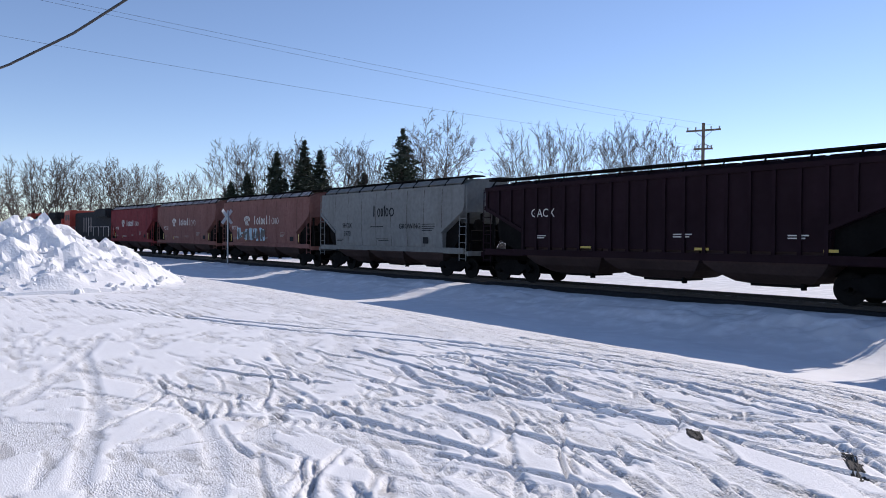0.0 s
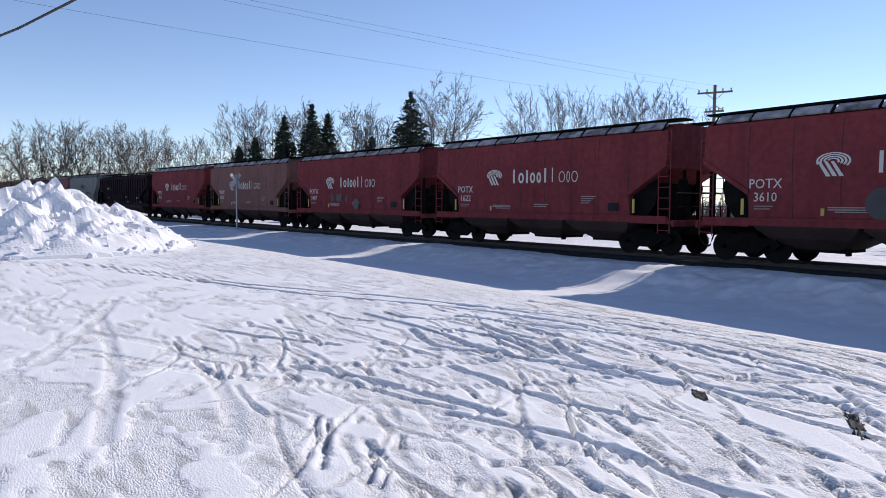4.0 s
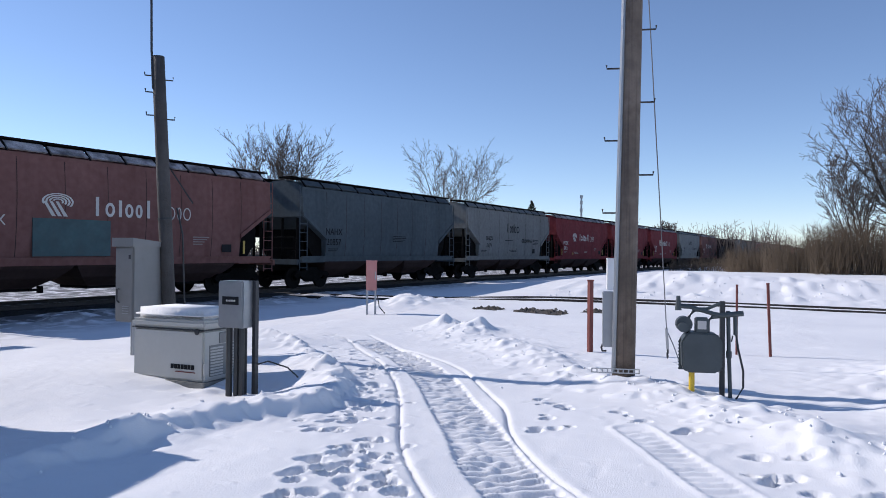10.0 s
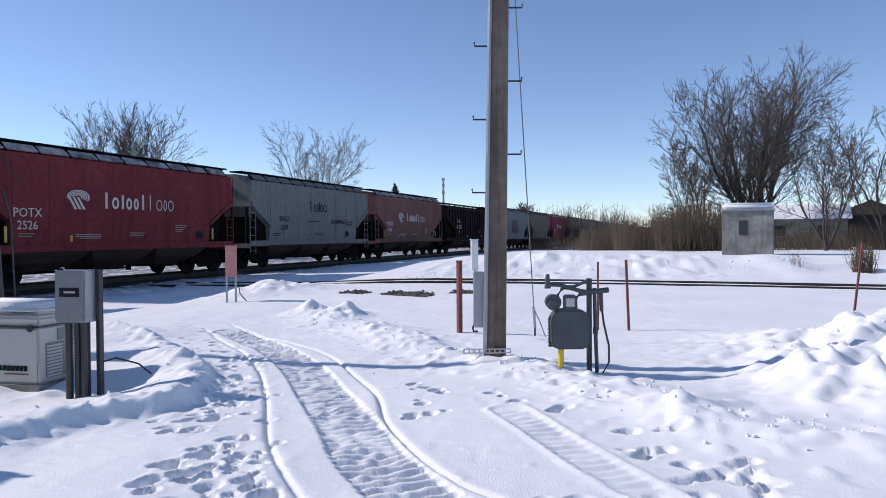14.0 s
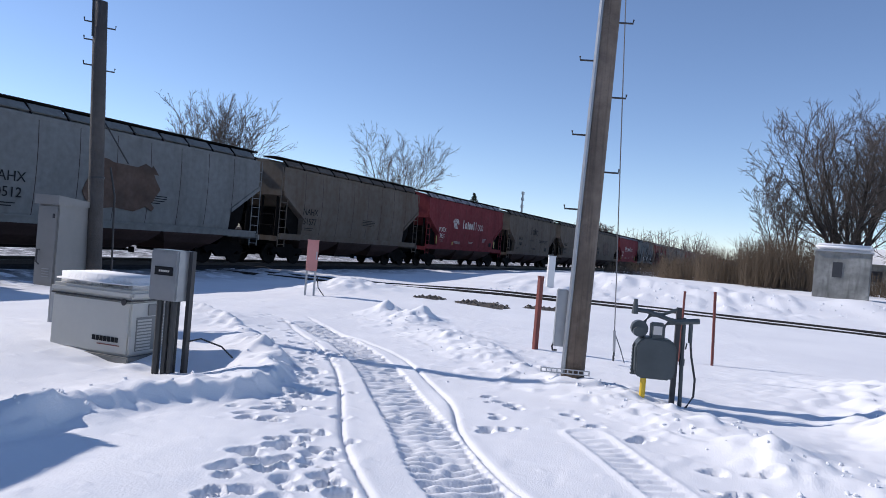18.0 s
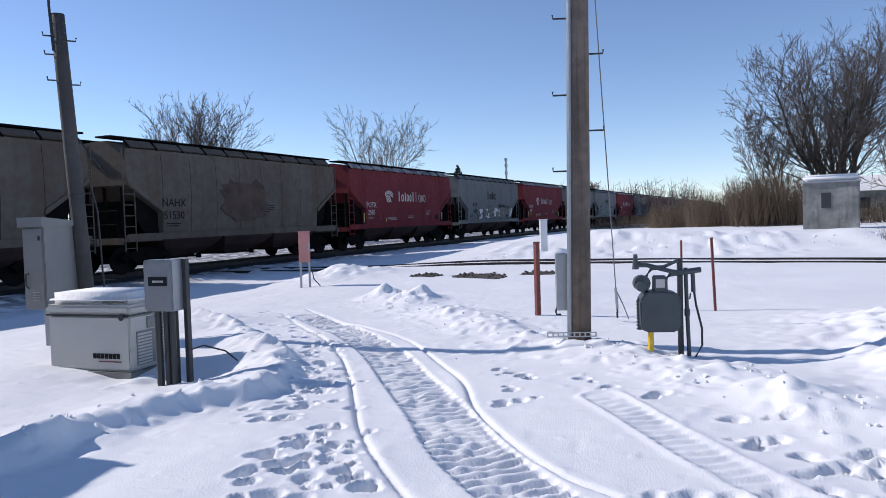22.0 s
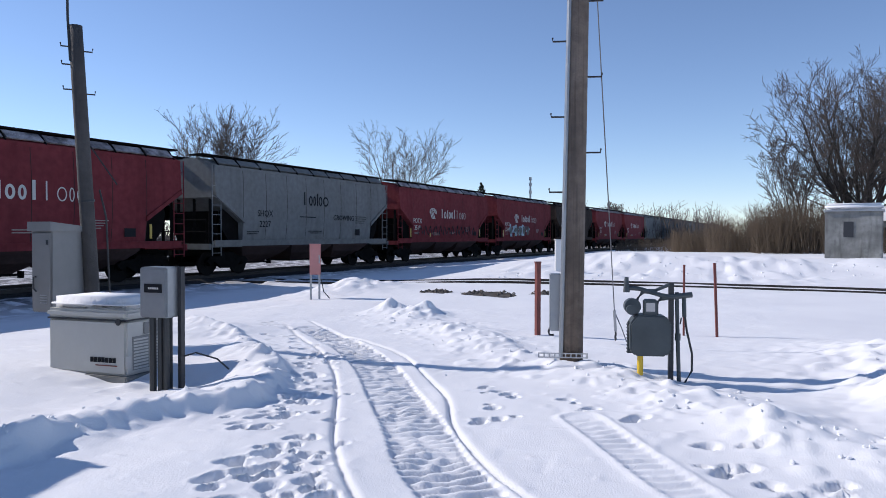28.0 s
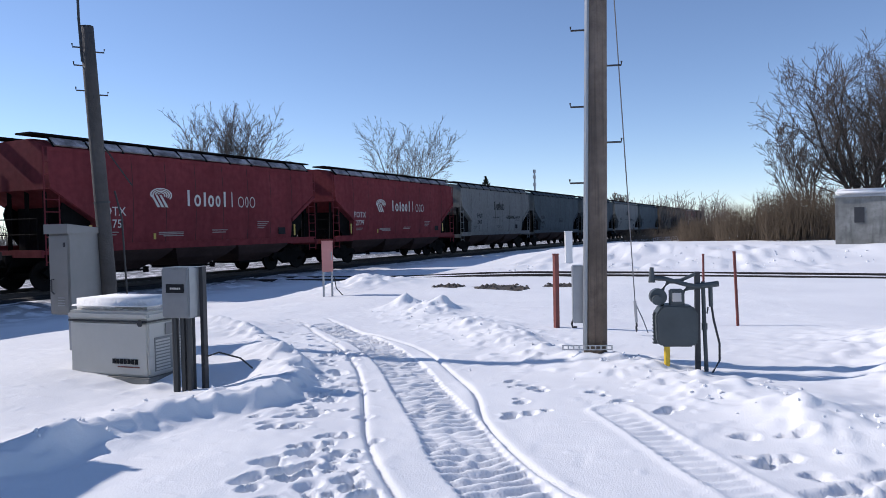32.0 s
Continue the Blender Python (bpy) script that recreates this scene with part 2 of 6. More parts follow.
PAINT = {
    "red": material("hopper_red", (0.205, 0.043, 0.048), 0.8, vary=0.15, big=0.5, small=5.0, tint=(0.09, 0.019, 0.022), streak=True, spec=0.08),
    "pink": material("hopper_faded_red", (0.215, 0.108, 0.095), 0.8, vary=0.15, big=0.5, small=5.0, tint=(0.125, 0.055, 0.047), streak=True, spec=0.08),
    "maroon": material("hopper_maroon", (0.021, 0.0105, 0.0145), 0.8, vary=0.3, big=0.6, small=6.0, tint=(0.016, 0.008, 0.01), streak=True, spec=0.08),
    "rose": material("hopper_rose", (0.29, 0.16, 0.148), 0.8, vary=0.18, big=0.5, small=5.0, tint=(0.16, 0.082, 0.073), streak=True, spec=0.08),
    "grey": material("hopper_light_grey", (0.2, 0.208, 0.203), 0.8, vary=0.1, big=0.5, small=5.0, tint=(0.115, 0.112, 0.106), streak=True, spec=0.08),
    "slate": material("hopper_slate", (0.085, 0.105, 0.118), 0.8, vary=0.15, big=0.5, small=5.0, tint=(0.05, 0.06, 0.066), streak=True, spec=0.08),
    "teal": material("hopper_teal_grey", (0.068, 0.088, 0.098), 0.8, vary=0.15, big=0.5, small=5.0, tint=(0.035, 0.047, 0.052), streak=True, spec=0.08),
    "tan": material("hopper_tan", (0.15, 0.13, 0.108), 0.8, vary=0.2, big=0.5, small=4.0, tint=(0.095, 0.058, 0.037), streak=True, spec=0.08),
    "brown": material("hopper_brown", (0.058, 0.043, 0.036), 0.8, vary=0.3, big=0.5, small=4.0, tint=(0.019, 0.014, 0.011), streak=True, spec=0.08),
}
LOCO_BLACK = material("loco_black", (0.02, 0.021, 0.024), 0.7, vary=0.2, spec=0.12)
LOCO_RED = material("loco_red", (0.4, 0.05, 0.03), 0.45, vary=0.15)


# ---- mesh helpers ----
def part(name, bm, mat, parent=None, label="", smooth=False):
    """Links a bmesh as one mesh object under a thing or a part."""
    me = bpy.data.meshes.new(name)
    bm.normal_update()
    bm.to_mesh(me)
    bm.free()
    me.materials.append(mat)
    if smooth:
        me.shade_smooth()
    ob = new(name, me)
    ob.parent = parent
    if label:
        tagged(ob, label)
    return ob


def again(ob, m, parent=None):
    """The same mesh once more, at the pose m."""
    c = new(ob.name.split(".")[0], ob.data)
    c.parent = parent if parent else ob.parent
    c.matrix_basis = m
    if "label" in ob:
        c["label"] = ob["label"]
    return c


def thing(name, label, category, m=None, group="", kind=""):
    ob = new(name)
    ob.empty_display_size = 0.2
    if m is not None:
        ob.matrix_basis = m
    return tagged(ob, label, category, group, kind)


def box(bm, x0, x1, y0, y1, z0, z1, bevel=0.0):
    vs = [bm.verts.new((x, y, z)) for x in (x0, x1) for y in (y0, y1) for z in (z0, z1)]
    fs = [bm.faces.new([vs[i] for i in q]) for q in ((0, 1, 3, 2), (4, 6, 7, 5), (0, 4, 5, 1), (2, 3, 7, 6), (0, 2, 6, 4), (1, 5, 7, 3))]
    if bevel:
        es = list({e for f in fs for e in f.edges})
        bmesh.ops.bevel(bm, geom=es, offset=bevel, segments=2, affect="EDGES", clamp_overlap=True)
    return bm


def boxes(*dims, bevel=0.0):
    bm = bmesh.new()
    for d in dims:
        box(bm, *d, bevel=bevel)
    return bm


def tube(bm, pts, radii, sides=8, cap=True):
    """A round bar along points."""
    if not hasattr(radii, "__len__"):
        radii = [radii] * len(pts)
    pts = [Vector(p) for p in pts]
    rings = []
    for i, p in enumerate(pts):
        d = (pts[min(i + 1, len(pts) - 1)] - pts[max(i - 1, 0)]).normalized()
        a = d.cross(Vector((0, 0, 1)) if abs(d.z) < 0.9 else Vector((1, 0, 0))).normalized()
        b = d.cross(a)
        rings.append([bm.verts.new(p + radii[i] * (math.cos(2 * math.pi * k / sides) * a + math.sin(2 * math.pi * k / sides) * b)) for k in range(sides)])
    for r, s in zip(rings, rings[1:]):
        for k in range(sides):
            bm.faces.new((r[k], r[(k + 1) % sides], s[(k + 1) % sides], s[k]))
    if cap:
        bm.faces.new(rings[0][::-1])
        bm.faces.new(rings[-1])
    return bm


def tubes(*runs, sides=8):
    bm = bmesh.new()
    for pts, r in runs:
        tube(bm, pts, r, sides)
    return bm


def prism(bm, outline, y0, y1):
    """An outline in x and z, given a thickness in y."""
    a = [bm.verts.new((x, y0, z)) for x, z in outline]
    b = [bm.verts.new((x, y1, z)) for x, z in outline]
    k = len(outline)
    bm.faces.new(a)
    bm.faces.new(b[::-1])
    for i in range(k):
        bm.faces.new((a[(i + 1) % k], a[i], b[i], b[(i + 1) % k]))
    return bm


def words(name, text, size, m, mat, parent, label=""):
    """Lettering as a thin mesh, centred on its pose."""
    cu = bpy.data.curves.new(name, "FONT")
    cu.body, cu.size, cu.align_x, cu.align_y, cu.extrude, cu.resolution_u = text, size, "CENTER", "CENTER", 0.002, 2
    tmp = bpy.data.objects.new("tmp", cu)
    me = bpy.data.meshes.new_from_object(tmp)
    bpy.data.objects.remove(tmp)
    bpy.data.curves.remove(cu)
    me.materials.clear()
    me.materials.append(mat)
    ob = new(name, me)
    ob.parent = parent
    ob.matrix_basis = m
    if label:
        tagged(ob, label)
    return ob


def lattice_noise(x, y, scale, seed):
    """Smooth value noise of arrays, -1 to 1."""
    g = np.random.RandomState(seed).rand(256, 256) * 2 - 1
    u, v = x / scale + 1000.37, y / scale + 1000.71
    i, j = np.floor(u).astype(int), np.floor(v).astype(int)
    a, b = u - i, v - j
    a, b = a * a * (3 - 2 * a), b * b * (3 - 2 * b)
    q = lambda p, r: g[p % 256, r % 256]
    return (q(i, j) * (1 - a) + q(i + 1, j) * a) * (1 - b) + (q(i, j + 1) * (1 - a) + q(i + 1, j + 1) * a) * b


# ---- the line of the track ----
def track_y(x):
    """Across-ground place of the track's centre."""
    x = np.asarray(x, float)
    return np.where(x < -14, 23.61 - 0.118 * np.sqrt(20.0**2) + -0.062 * (np.sqrt((x + 14) ** 2 + 20**2) - 20), 23.61 - 0.118 * np.sqrt((x + 14) ** 2 + 20**2))


def track_z(x):
    """Height of the rail's head."""
    return -0.15 + 0.25 * np.tanh((np.asarray(x, float) + 5) / 30)


TX = np.linspace(-800, 900, 34001)
TS = np.concatenate([[0], np.cumsum(np.hypot(np.diff(TX), np.diff(track_y(TX))))])
TS -= np.interp(0, TX, TS)


def on_track(s):
    x = float(np.interp(s, TS, TX))
    return Vector((x, float(track_y(x)), float(track_z(x))))


# ---- ground: one sheet of snow to the horizon ----
def second_track(y):
    """The x of the side track's centre, which meets the main line on the flat."""
    return 24.6 - 0.0085 * (np.asarray(y, float) - 6.0) ** 2


def bump_at(x, y, cx, cy, rx, ry, h):
    return h * np.exp(-(((x - cx) / rx) ** 2 + ((y - cy) / ry) ** 2))


def ground_z(x, y):
    """The large forms of the snow."""
    x, y = np.asarray(x, float), np.asarray(y, float)
    off = y - track_y(x)
    rail = track_z(x) - 0.2
    near = np.clip((off + 12.5) / 5.5, 0, 1)
    near = near * near * (3 - 2 * near)
    z = rail * near
    z = np.where(off > 0, rail - 0.25 * np.clip((off - 3) / 6, 0, 1), z)
    z = z + 0.55 * np.clip((x - 25.5) / 12, 0, 1) ** 1.5 * np.clip((-off - 4) / 6, 0, 1) * np.clip((70 - x) / 20, 0, 1)
    # the shallow ditch between the yard and the line
    fall, rise = np.clip((off + 15) / 6.5, 0, 1), np.clip((off + 6) / 3.4, 0, 1)
    ditch = fall * fall * (3 - 2 * fall) * (1 - rise * rise * (3 - 2 * rise))
    z = z - np.interp(x, [-70, -30, -5, -2, 4], [0.0, 0.5, 0.6, 0.42, 0.0]) * ditch
    z = z + bump_at(x, y, 2.7, 6.3, 1.3, 0.9, -0.12)
    z = z + bump_at(x, y, 3.6, 3.1, 2.2, 1.1, 0.07)
    ridge = np.exp(-((x - 32.5 - 0.25 * (y + 4)) / 1.7) ** 2) * np.clip((y + 9) / 2, 0, 1) * np.clip((6.5 - y) / 3.5, 0, 1)
    z = z + 0.36 * ridge * (1 + 0.45 * lattice_noise(x, y, 0.9, 3))
    return z


def curve_gap(x, y, pts):
    """Distance of arrays from a line through points, and the way along it, near the line alone."""
    best, along, run = np.full(x.shape, 1e3), np.zeros(x.shape), 0.0
    for (ax, ay), (bx, by) in zip(pts, pts[1:]):
        dx, dy = bx - ax, by - ay
        ll = math.hypot(dx, dy)
        m = (x > min(ax, bx) - 1.6) & (x < max(ax, bx) + 1.6) & (y > min(ay, by) - 1.6) & (y < max(ay, by) + 1.6)
        xm, ym = x[m], y[m]
        t = np.clip(((xm - ax) * dx + (ym - ay) * dy) / ll**2, 0, 1)
        d = np.hypot(xm - ax - t * dx, ym - ay - t * dy)
        old, way = best[m], along[m]
        nearer = d < old
        best[m], along[m] = np.where(nearer, d, old), np.where(nearer, run + t * ll, way)
        run += ll
    return best, along


def smooth_line(pts, steps=4):
    out = []
    p = [Vector(q).to_2d() if len(q) > 2 else Vector(q) for q in pts]
    p = [2 * p[0] - p[1]] + p + [2 * p[-1] - p[-2]]
    for i in range(1, len(p) - 2):
        for k in range(steps):
            t = k / steps
            a, b, c, d = p[i - 1], p[i], p[i + 1], p[i + 2]
            q = 0.5 * (2 * b + (c - a) * t + (2 * a - 5 * b + 4 * c - d) * t * t + (3 * b - a - 3 * c + d) * t**3)
            out.append((q.x, q.y))
    out.append(tuple(p[-2]))
    return out


def axis_steps(spans):
    out = [spans[0][0]]
    for a, b, step in spans:
        k = max(1, int(round((b - a) / step)))
        out += [a + (b - a) * (i + 1) / k for i in range(k)]
    return np.array(out)


RUTS = [  # wheel ruts across the yard: points on the ground, width, depth
    ([(-19.3, 1.35), (-18.0, 2.8), (-13.2, 4.2), (-10.5, 5.5), (-8.1, 6.3), (-5.9, 7.0), (-4.1, 7.3), (-2.5, 7.1), (-1.65, 6.0)], 0.1, 0.05),
    ([(-17.1, 2.8), (-12.1, 4.3), (-8.7, 5.8), (-6.1, 6.25), (-4.1, 6.2), (-2.6, 5.6)], 0.1, 0.045),
    ([(-9.2, 4.4), (-7.7, 4.4), (-6.4, 4.25), (-5.5, 4.4), (-4.4, 4.7)], 0.11, 0.055),
    ([(-7.8, 4.25), (-6.8, 3.95), (-6.2, 4.25)], 0.09, 0.05),
    ([(-7.6, 5.15), (-6.0, 4.8), (-5.1, 4.7), (-4.3, 4.8), (-3.3, 5.3)], 0.11, 0.06),
    ([(-6.4, 5.2), (-5.3, 4.6), (-4.8, 4.9)], 0.1, 0.06),
    ([(-10.7, 1.4), (-7.9, 1.0), (-5.5, 0.45)], 0.16, 0.03),
    ([(-7.4, 1.65), (-5.9, 1.4), (-4.9, 1.05)], 0.14, 0.035),
    ([(-8.1, 0.4), (-9.0, 0.75), (-9.9, 1.1), (-10.7, 1.4), (-12.5, 2.0)], 0.16, 0.03),
    ([(-9.1, 5.85), (-7.5, 7.0), (-5.6, 8.1), (-3.8, 7.6), (-2.5, 7.1)], 0.09, 0.045),
    ([(-8.3, 5.3), (-7.1, 5.75), (-5.8, 6.2), (-4.6, 5.9), (-3.9, 5.8)], 0.1, 0.05),
    ([(-7.5, 4.65), (-6.65, 4.8), (-5.8, 4.5)], 0.1, 0.06),
    ([(-5.45, 6.8), (-4.4, 6.5), (-3.2, 6.0)], 0.1, 0.05),
    ([(-4.6, 7.7), (-3.3, 6.9), (-2.55, 6.95), (-1.2, 6.6)], 0.1, 0.045),
    ([(-6.0, 3.5), (-5.4, 3.5), (-4.9, 3.45), (-3.9, 3.7)], 0.1, 0.05),
    ([(-3.6, 5.75), (-2.95, 5.05), (-2.2, 4.5), (-1.7, 4.4), (-0.8, 4.2)], 0.12, 0.05),
    ([(-4.8, 2.6), (-3.8, 3.0), (-2.8, 3.0), (-1.9, 3.3)], 0.13, 0.035),
    ([(-6.8, 2.3), (-5.8, 2.7), (-4.6, 2.9)], 0.12, 0.035),
]
SKI_L = [(11.2, 6.6), (10.2, 5.75), (9.02, 4.76), (7.93, 3.98), (6.96, 3.41), (5.74, 2.79), (5.16, 2.49), (4.5, 2.07), (4.05, 1.72), (3.3, 1.1)]
SKI_R = [(12.0, 6.6), (10.9, 5.5), (9.86, 4.31), (9.11, 3.58), (8.15, 2.94), (6.95, 2.23), (5.97, 1.83), (5.13, 1.35), (4.54, 0.9), (4.25, 0.54), (3.6, -0.1)]
TREAD = [(11.2, 6.1), (9.7, 4.7), (8.2, 3.55), (6.96, 2.79), (5.75, 2.07), (5.0, 1.65), (4.53, 1.32), (4.09, 0.98), (3.3, 0.35)]
TREAD_B = [(6.45, 0.86), (6.28, 0.76), (5.72, 0.46), (5.2, 0.17), (4.79, -0.09), (4.42, -0.33), (3.5, -0.95)]
BERM_L = [(2.9, 4.5), (3.6, 4.42), (4.0, 4.36), (4.55, 4.36), (5.2, 4.32), (5.6, 4.1), (6.0, 3.88), (6.7, 4.0), (7.4, 4.4), (7.95, 4.9), (8.7, 5.6), (9.8, 6.7), (10.3, 7.7)]
BERM_R = [(13.2, 5.6), (11.9, 4.1), (10.35, 2.85), (9.1, 1.95), (8.5, 1.15), (7.9, 0.45), (7.2, -0.12), (6.5, -0.56), (6.1, -1.02), (5.9, -1.6), (5.7, -3.0)]
STEPS = [(5.21, 3.24), (5.24, 3.11), (4.82, 2.73), (5.08, 2.79), (5.18, 2.7), (4.68, 2.74), (4.48, 2.83), (4.49, 2.55), (4.25, 2.65), (4.23, 2.5), (4.37, 2.36), (4.26, 2.19), (4.19, 2.08), (4.03, 2.18), (3.79, 2.43), (3.91, 2.64), (3.71, 2.56), (4.12, 2.74), (5.82, 3.29), (6.21, 3.4), (6.55, 3.46), (6.93, 3.54), (6.5, 3.68), (7.13, 3.9), (7.44, 3.9), (4.83, 2.41), (4.07, 1.99), (3.74, 2.13), (7.4, 2.01), (7.31, 1.81), (7.09, 1.6), (6.71, 1.73), (6.23, 1.52), (6.2, 1.65), (6.99, 1.0), (6.8, 0.83), (6.47, 0.47), (5.45, -0.09), (5.43, -0.26), (5.52, -0.37), (5.15, -0.53), (5.01, -0.6), (5.0, -0.75), (5.35, -0.91), (5.95, -0.5), (5.94, -0.15), (8.35, 4.6), (7.9, 4.4), (8.7, 4.5), (9.4, 5.0)]
SCUFFS = [(4.89, -0.49), (5.08, -0.67), (5.18, -0.84), (4.6, -0.56), (4.93, -0.82), (4.92, -0.96), (4.57, -0.69), (4.69, -0.93), (4.41, -0.06), (4.51, -0.21), (4.28, 0.43), (4.38, 0.23)]


def relief(x, y):
    """Ruts, footprints, berms and unevenness of the snow."""
    near = np.clip((y + 4) / 3, 0, 1) * np.clip((20 - y) / 3, 0, 1) * np.clip((x + 40) / 12, 0, 1) * np.clip((27 - x) / 3, 0, 1)
    yard = near * np.clip((1.6 - x) / 1.5, 0, 1) * np.clip((11 - y) / 2.5, 0, 1)
    z = (0.03 - 0.028 * yard) * lattice_noise(x, y, 2.3, 1) + near * (1 - 0.85 * yard) * (0.01 * lattice_noise(x, y, 0.5, 2) + 0.003 * lattice_noise(x, y, 0.14, 4))
    # the yard: hard packed floor, with flat plates of clean crust left standing on it
    u, v = x * 0.966 - y * 0.259, x * 0.259 + y * 0.966
    bend = 0.25 * lattice_noise(x, y, 1.1, 10)
    plate = 0.8 * lattice_noise(u / 2.6, v + bend, 0.3, 11) + 0.7 * lattice_noise(u / 2.4, v + bend, 0.12, 12) + 0.22 * lattice_noise(u, v, 0.09, 16)
    part_of = np.clip((plate - 0.02 + 0.2 * np.clip((-5.5 - x) / 3, 0, 1)) / 0.1, 0, 1)
    z = z + yard * (0.011 * part_of + (1 - part_of) * (0.004 * lattice_noise(u, v, 0.07, 13) + 0.003 * lattice_noise(u / 2, v, 0.035, 14)))
    # crumbs and small pits in the clean snow
    open_snow = near * (1 - yard)
    z = z + open_snow * (0.02 * np.clip(lattice_noise(x, y, 0.1, 17) - 0.6, 0, 1) - 0.016 * np.clip(lattice_noise(x, y, 0.17, 18) - 0.62, 0, 1))
    for k, (pts, w, d) in enumerate(RUTS):
        g, a = curve_gap(x, y, smooth_line(pts))
        m = g < 0.6
        g, a = g[m] + 0.012 * lattice_noise(x[m], y[m], 0.5, 20 + k), a[m]
        keep = np.clip(1.25 + 0.7 * lattice_noise(a, a * 0 + k, 0.9, 40 + k), 0, 1)
        q = g / (0.048 if w < 0.14 else 0.07)
        z[m] += keep * (0.05 if w < 0.14 else 0.012) * (0.25 * np.exp(-((q - 1.5) ** 2) * 3) - np.exp(-q * q * q * q))
    # scored edges of the crust: many short arcs, steep on the side away from the sun
    rnd = random.Random(77)
    for k in range(640):
        px, py = rnd.uniform(-9.5, 1.2), rnd.uniform(1.6, 8.2)
        head = radians(rnd.gauss(-22 if px > -5.5 else -4, 11))
        bend, run = rnd.gauss(0, 0.12), rnd.choice((0.2, 0.3, 0.4, 0.6, 1.0, 2.0))
        pts = []
        for i in range(5):
            pts.append((px, py))
            px, py = px + run / 4 * math.cos(head), py + run / 4 * math.sin(head)
            head += bend * run
        depth = rnd.choice((0.01, 0.014, 0.02, 0.03, 0.04))
        broad = rnd.uniform(0.02, 0.045)
        x0, x1 = min(p[0] for p in pts) - 0.3, max(p[0] for p in pts) + 0.3
        y0, y1 = min(p[1] for p in pts) - 0.3, max(p[1] for p in pts) + 0.3
        m = (x > x0) & (x < x1) & (y > y0) & (y < y1)
        g, a = curve_gap(x[m], y[m], pts)
        mid = np.interp(x[m], *zip(*sorted(pts)))
        ahead = y[m] - mid
        fade = np.clip(a / 0.06, 0, 1) * np.clip((run - a) / 0.06, 0, 1)
        z[m] += fade * depth * np.where(ahead > 0, 0.35 * np.exp(-((g / 0.05) ** 2)), -np.exp(-((g / broad) ** 4)))
    # a tyre's tread pressed into the crust, here and there
    for k, (pts, half) in enumerate((([(-9.6, 1.1), (-7.2, 2.2), (-6.2, 3.4), (-5.9, 5.0)], 0.1), ([(-8.6, 0.8), (-6.6, 1.8), (-5.4, 3.1), (-4.9, 4.6)], 0.1), ([(-4.6, 2.4), (-2.9, 3.3), (-1.4, 4.9), (-0.8, 6.6)], 0.09), ([(-3.8, 1.9), (-2.0, 3.0), (-0.6, 4.4)], 0.09))):
        g, a = curve_gap(x, y, smooth_line(pts, 8))
        z = z - 0.014 * np.clip((half - g) / 0.03, 0, 1) * (1 + np.sin(a * 2 * math.pi / 0.11))
    # snowmobile: two ski lines and the belt between them
    for pts in (SKI_L, SKI_R):
        g, a = curve_gap(x, y, smooth_line(pts))
        z = z - 0.034 * np.exp(-((g / 0.018) ** 2)) + 0.002 * np.exp(-(((g - 0.08) / 0.03) ** 2))
    for pts, w, h in ((TREAD, 0.27, 1.0), (TREAD_B, 0.18, 0.3)):
        g, a = curve_gap(x, y, smooth_line(pts, 12))
        inside = np.clip((w - g) / 0.025, 0, 1)
        rung = np.tanh(2.2 * np.sin(a * 2 * math.pi / 0.12 + 1.8 * lattice_noise(x, y, 0.22, 61))) * (0.65 + 0.5 * lattice_noise(x, y, 0.16, 63))
        z = z + inside * h * (-0.035 + 0.032 * rung + 0.014 * lattice_noise(x, y, 0.07, 62)) + 0.02 * (1 - h) * np.exp(-(((g - w) / 0.04) ** 2))
    prints = [(fx + dx, fy + dy) for k, (fx, fy) in enumerate(STEPS) for dx, dy in ((0, 0), (0.13 * math.sin(3 * k), 0.12 * math.cos(5 * k)))] + [(fx + 0.06 * math.sin(9 * k + j), fy + 0.06 * math.cos(4 * k + 2 * j)) for k, (fx, fy) in enumerate(SCUFFS) for j in range(3)]
    rnd = random.Random(58)
    trail = smooth_line([(3.8, 2.1), (4.6, 2.6), (5.6, 3.15), (6.6, 3.6), (7.6, 4.1), (8.8, 4.8), (10.4, 6.3), (11.6, 7.2)], 10)
    for _ in range(110):
        px, py = rnd.choice(trail)
        prints.append((px + rnd.gauss(0, 0.22), py + rnd.gauss(0, 0.22)))
    for k, (fx, fy) in enumerate(prints):
        r = 0.046 + 0.016 * math.sin(k * 2.1)
        a = -0.6 + 0.5 * math.sin(k * 1.7)
        m = (np.abs(x - fx) < 0.8) & (np.abs(y - fy) < 0.8)
        u = (x[m] - fx) * math.cos(a) + (y[m] - fy) * math.sin(a)
        v = -(x[m] - fx) * math.sin(a) + (y[m] - fy) * math.cos(a)
        q = (u / (r * 1.45)) ** 2 + (v / r) ** 2
        z[m] += 0.007 * np.exp(-((np.sqrt(q) - 1.35) ** 2) * 9) - (0.07 if k < 2 * len(STEPS) else 0.035) * np.exp(-q * q * q)
    # ploughed berms
    g, a = curve_gap(x, y, smooth_line(BERM_L))
    lump = 1 + 0.3 * lattice_noise(x, y, 0.6, 71) + 0.22 * lattice_noise(x, y, 0.15, 72)
    beyond = y > np.interp(x, *zip(*BERM_L))
    z = z + np.where(a > 5.6, 0.08, 0.14) * np.where(beyond, np.exp(-((g / 0.6) ** 2)), np.exp(-((g / 0.13) ** 2))) * (0.45 + 0.55 * lump + 0.25 * np.clip(lattice_noise(x, y, 0.2, 82), 0, 1)) * np.clip(a / 1.2, 0.25, 1)
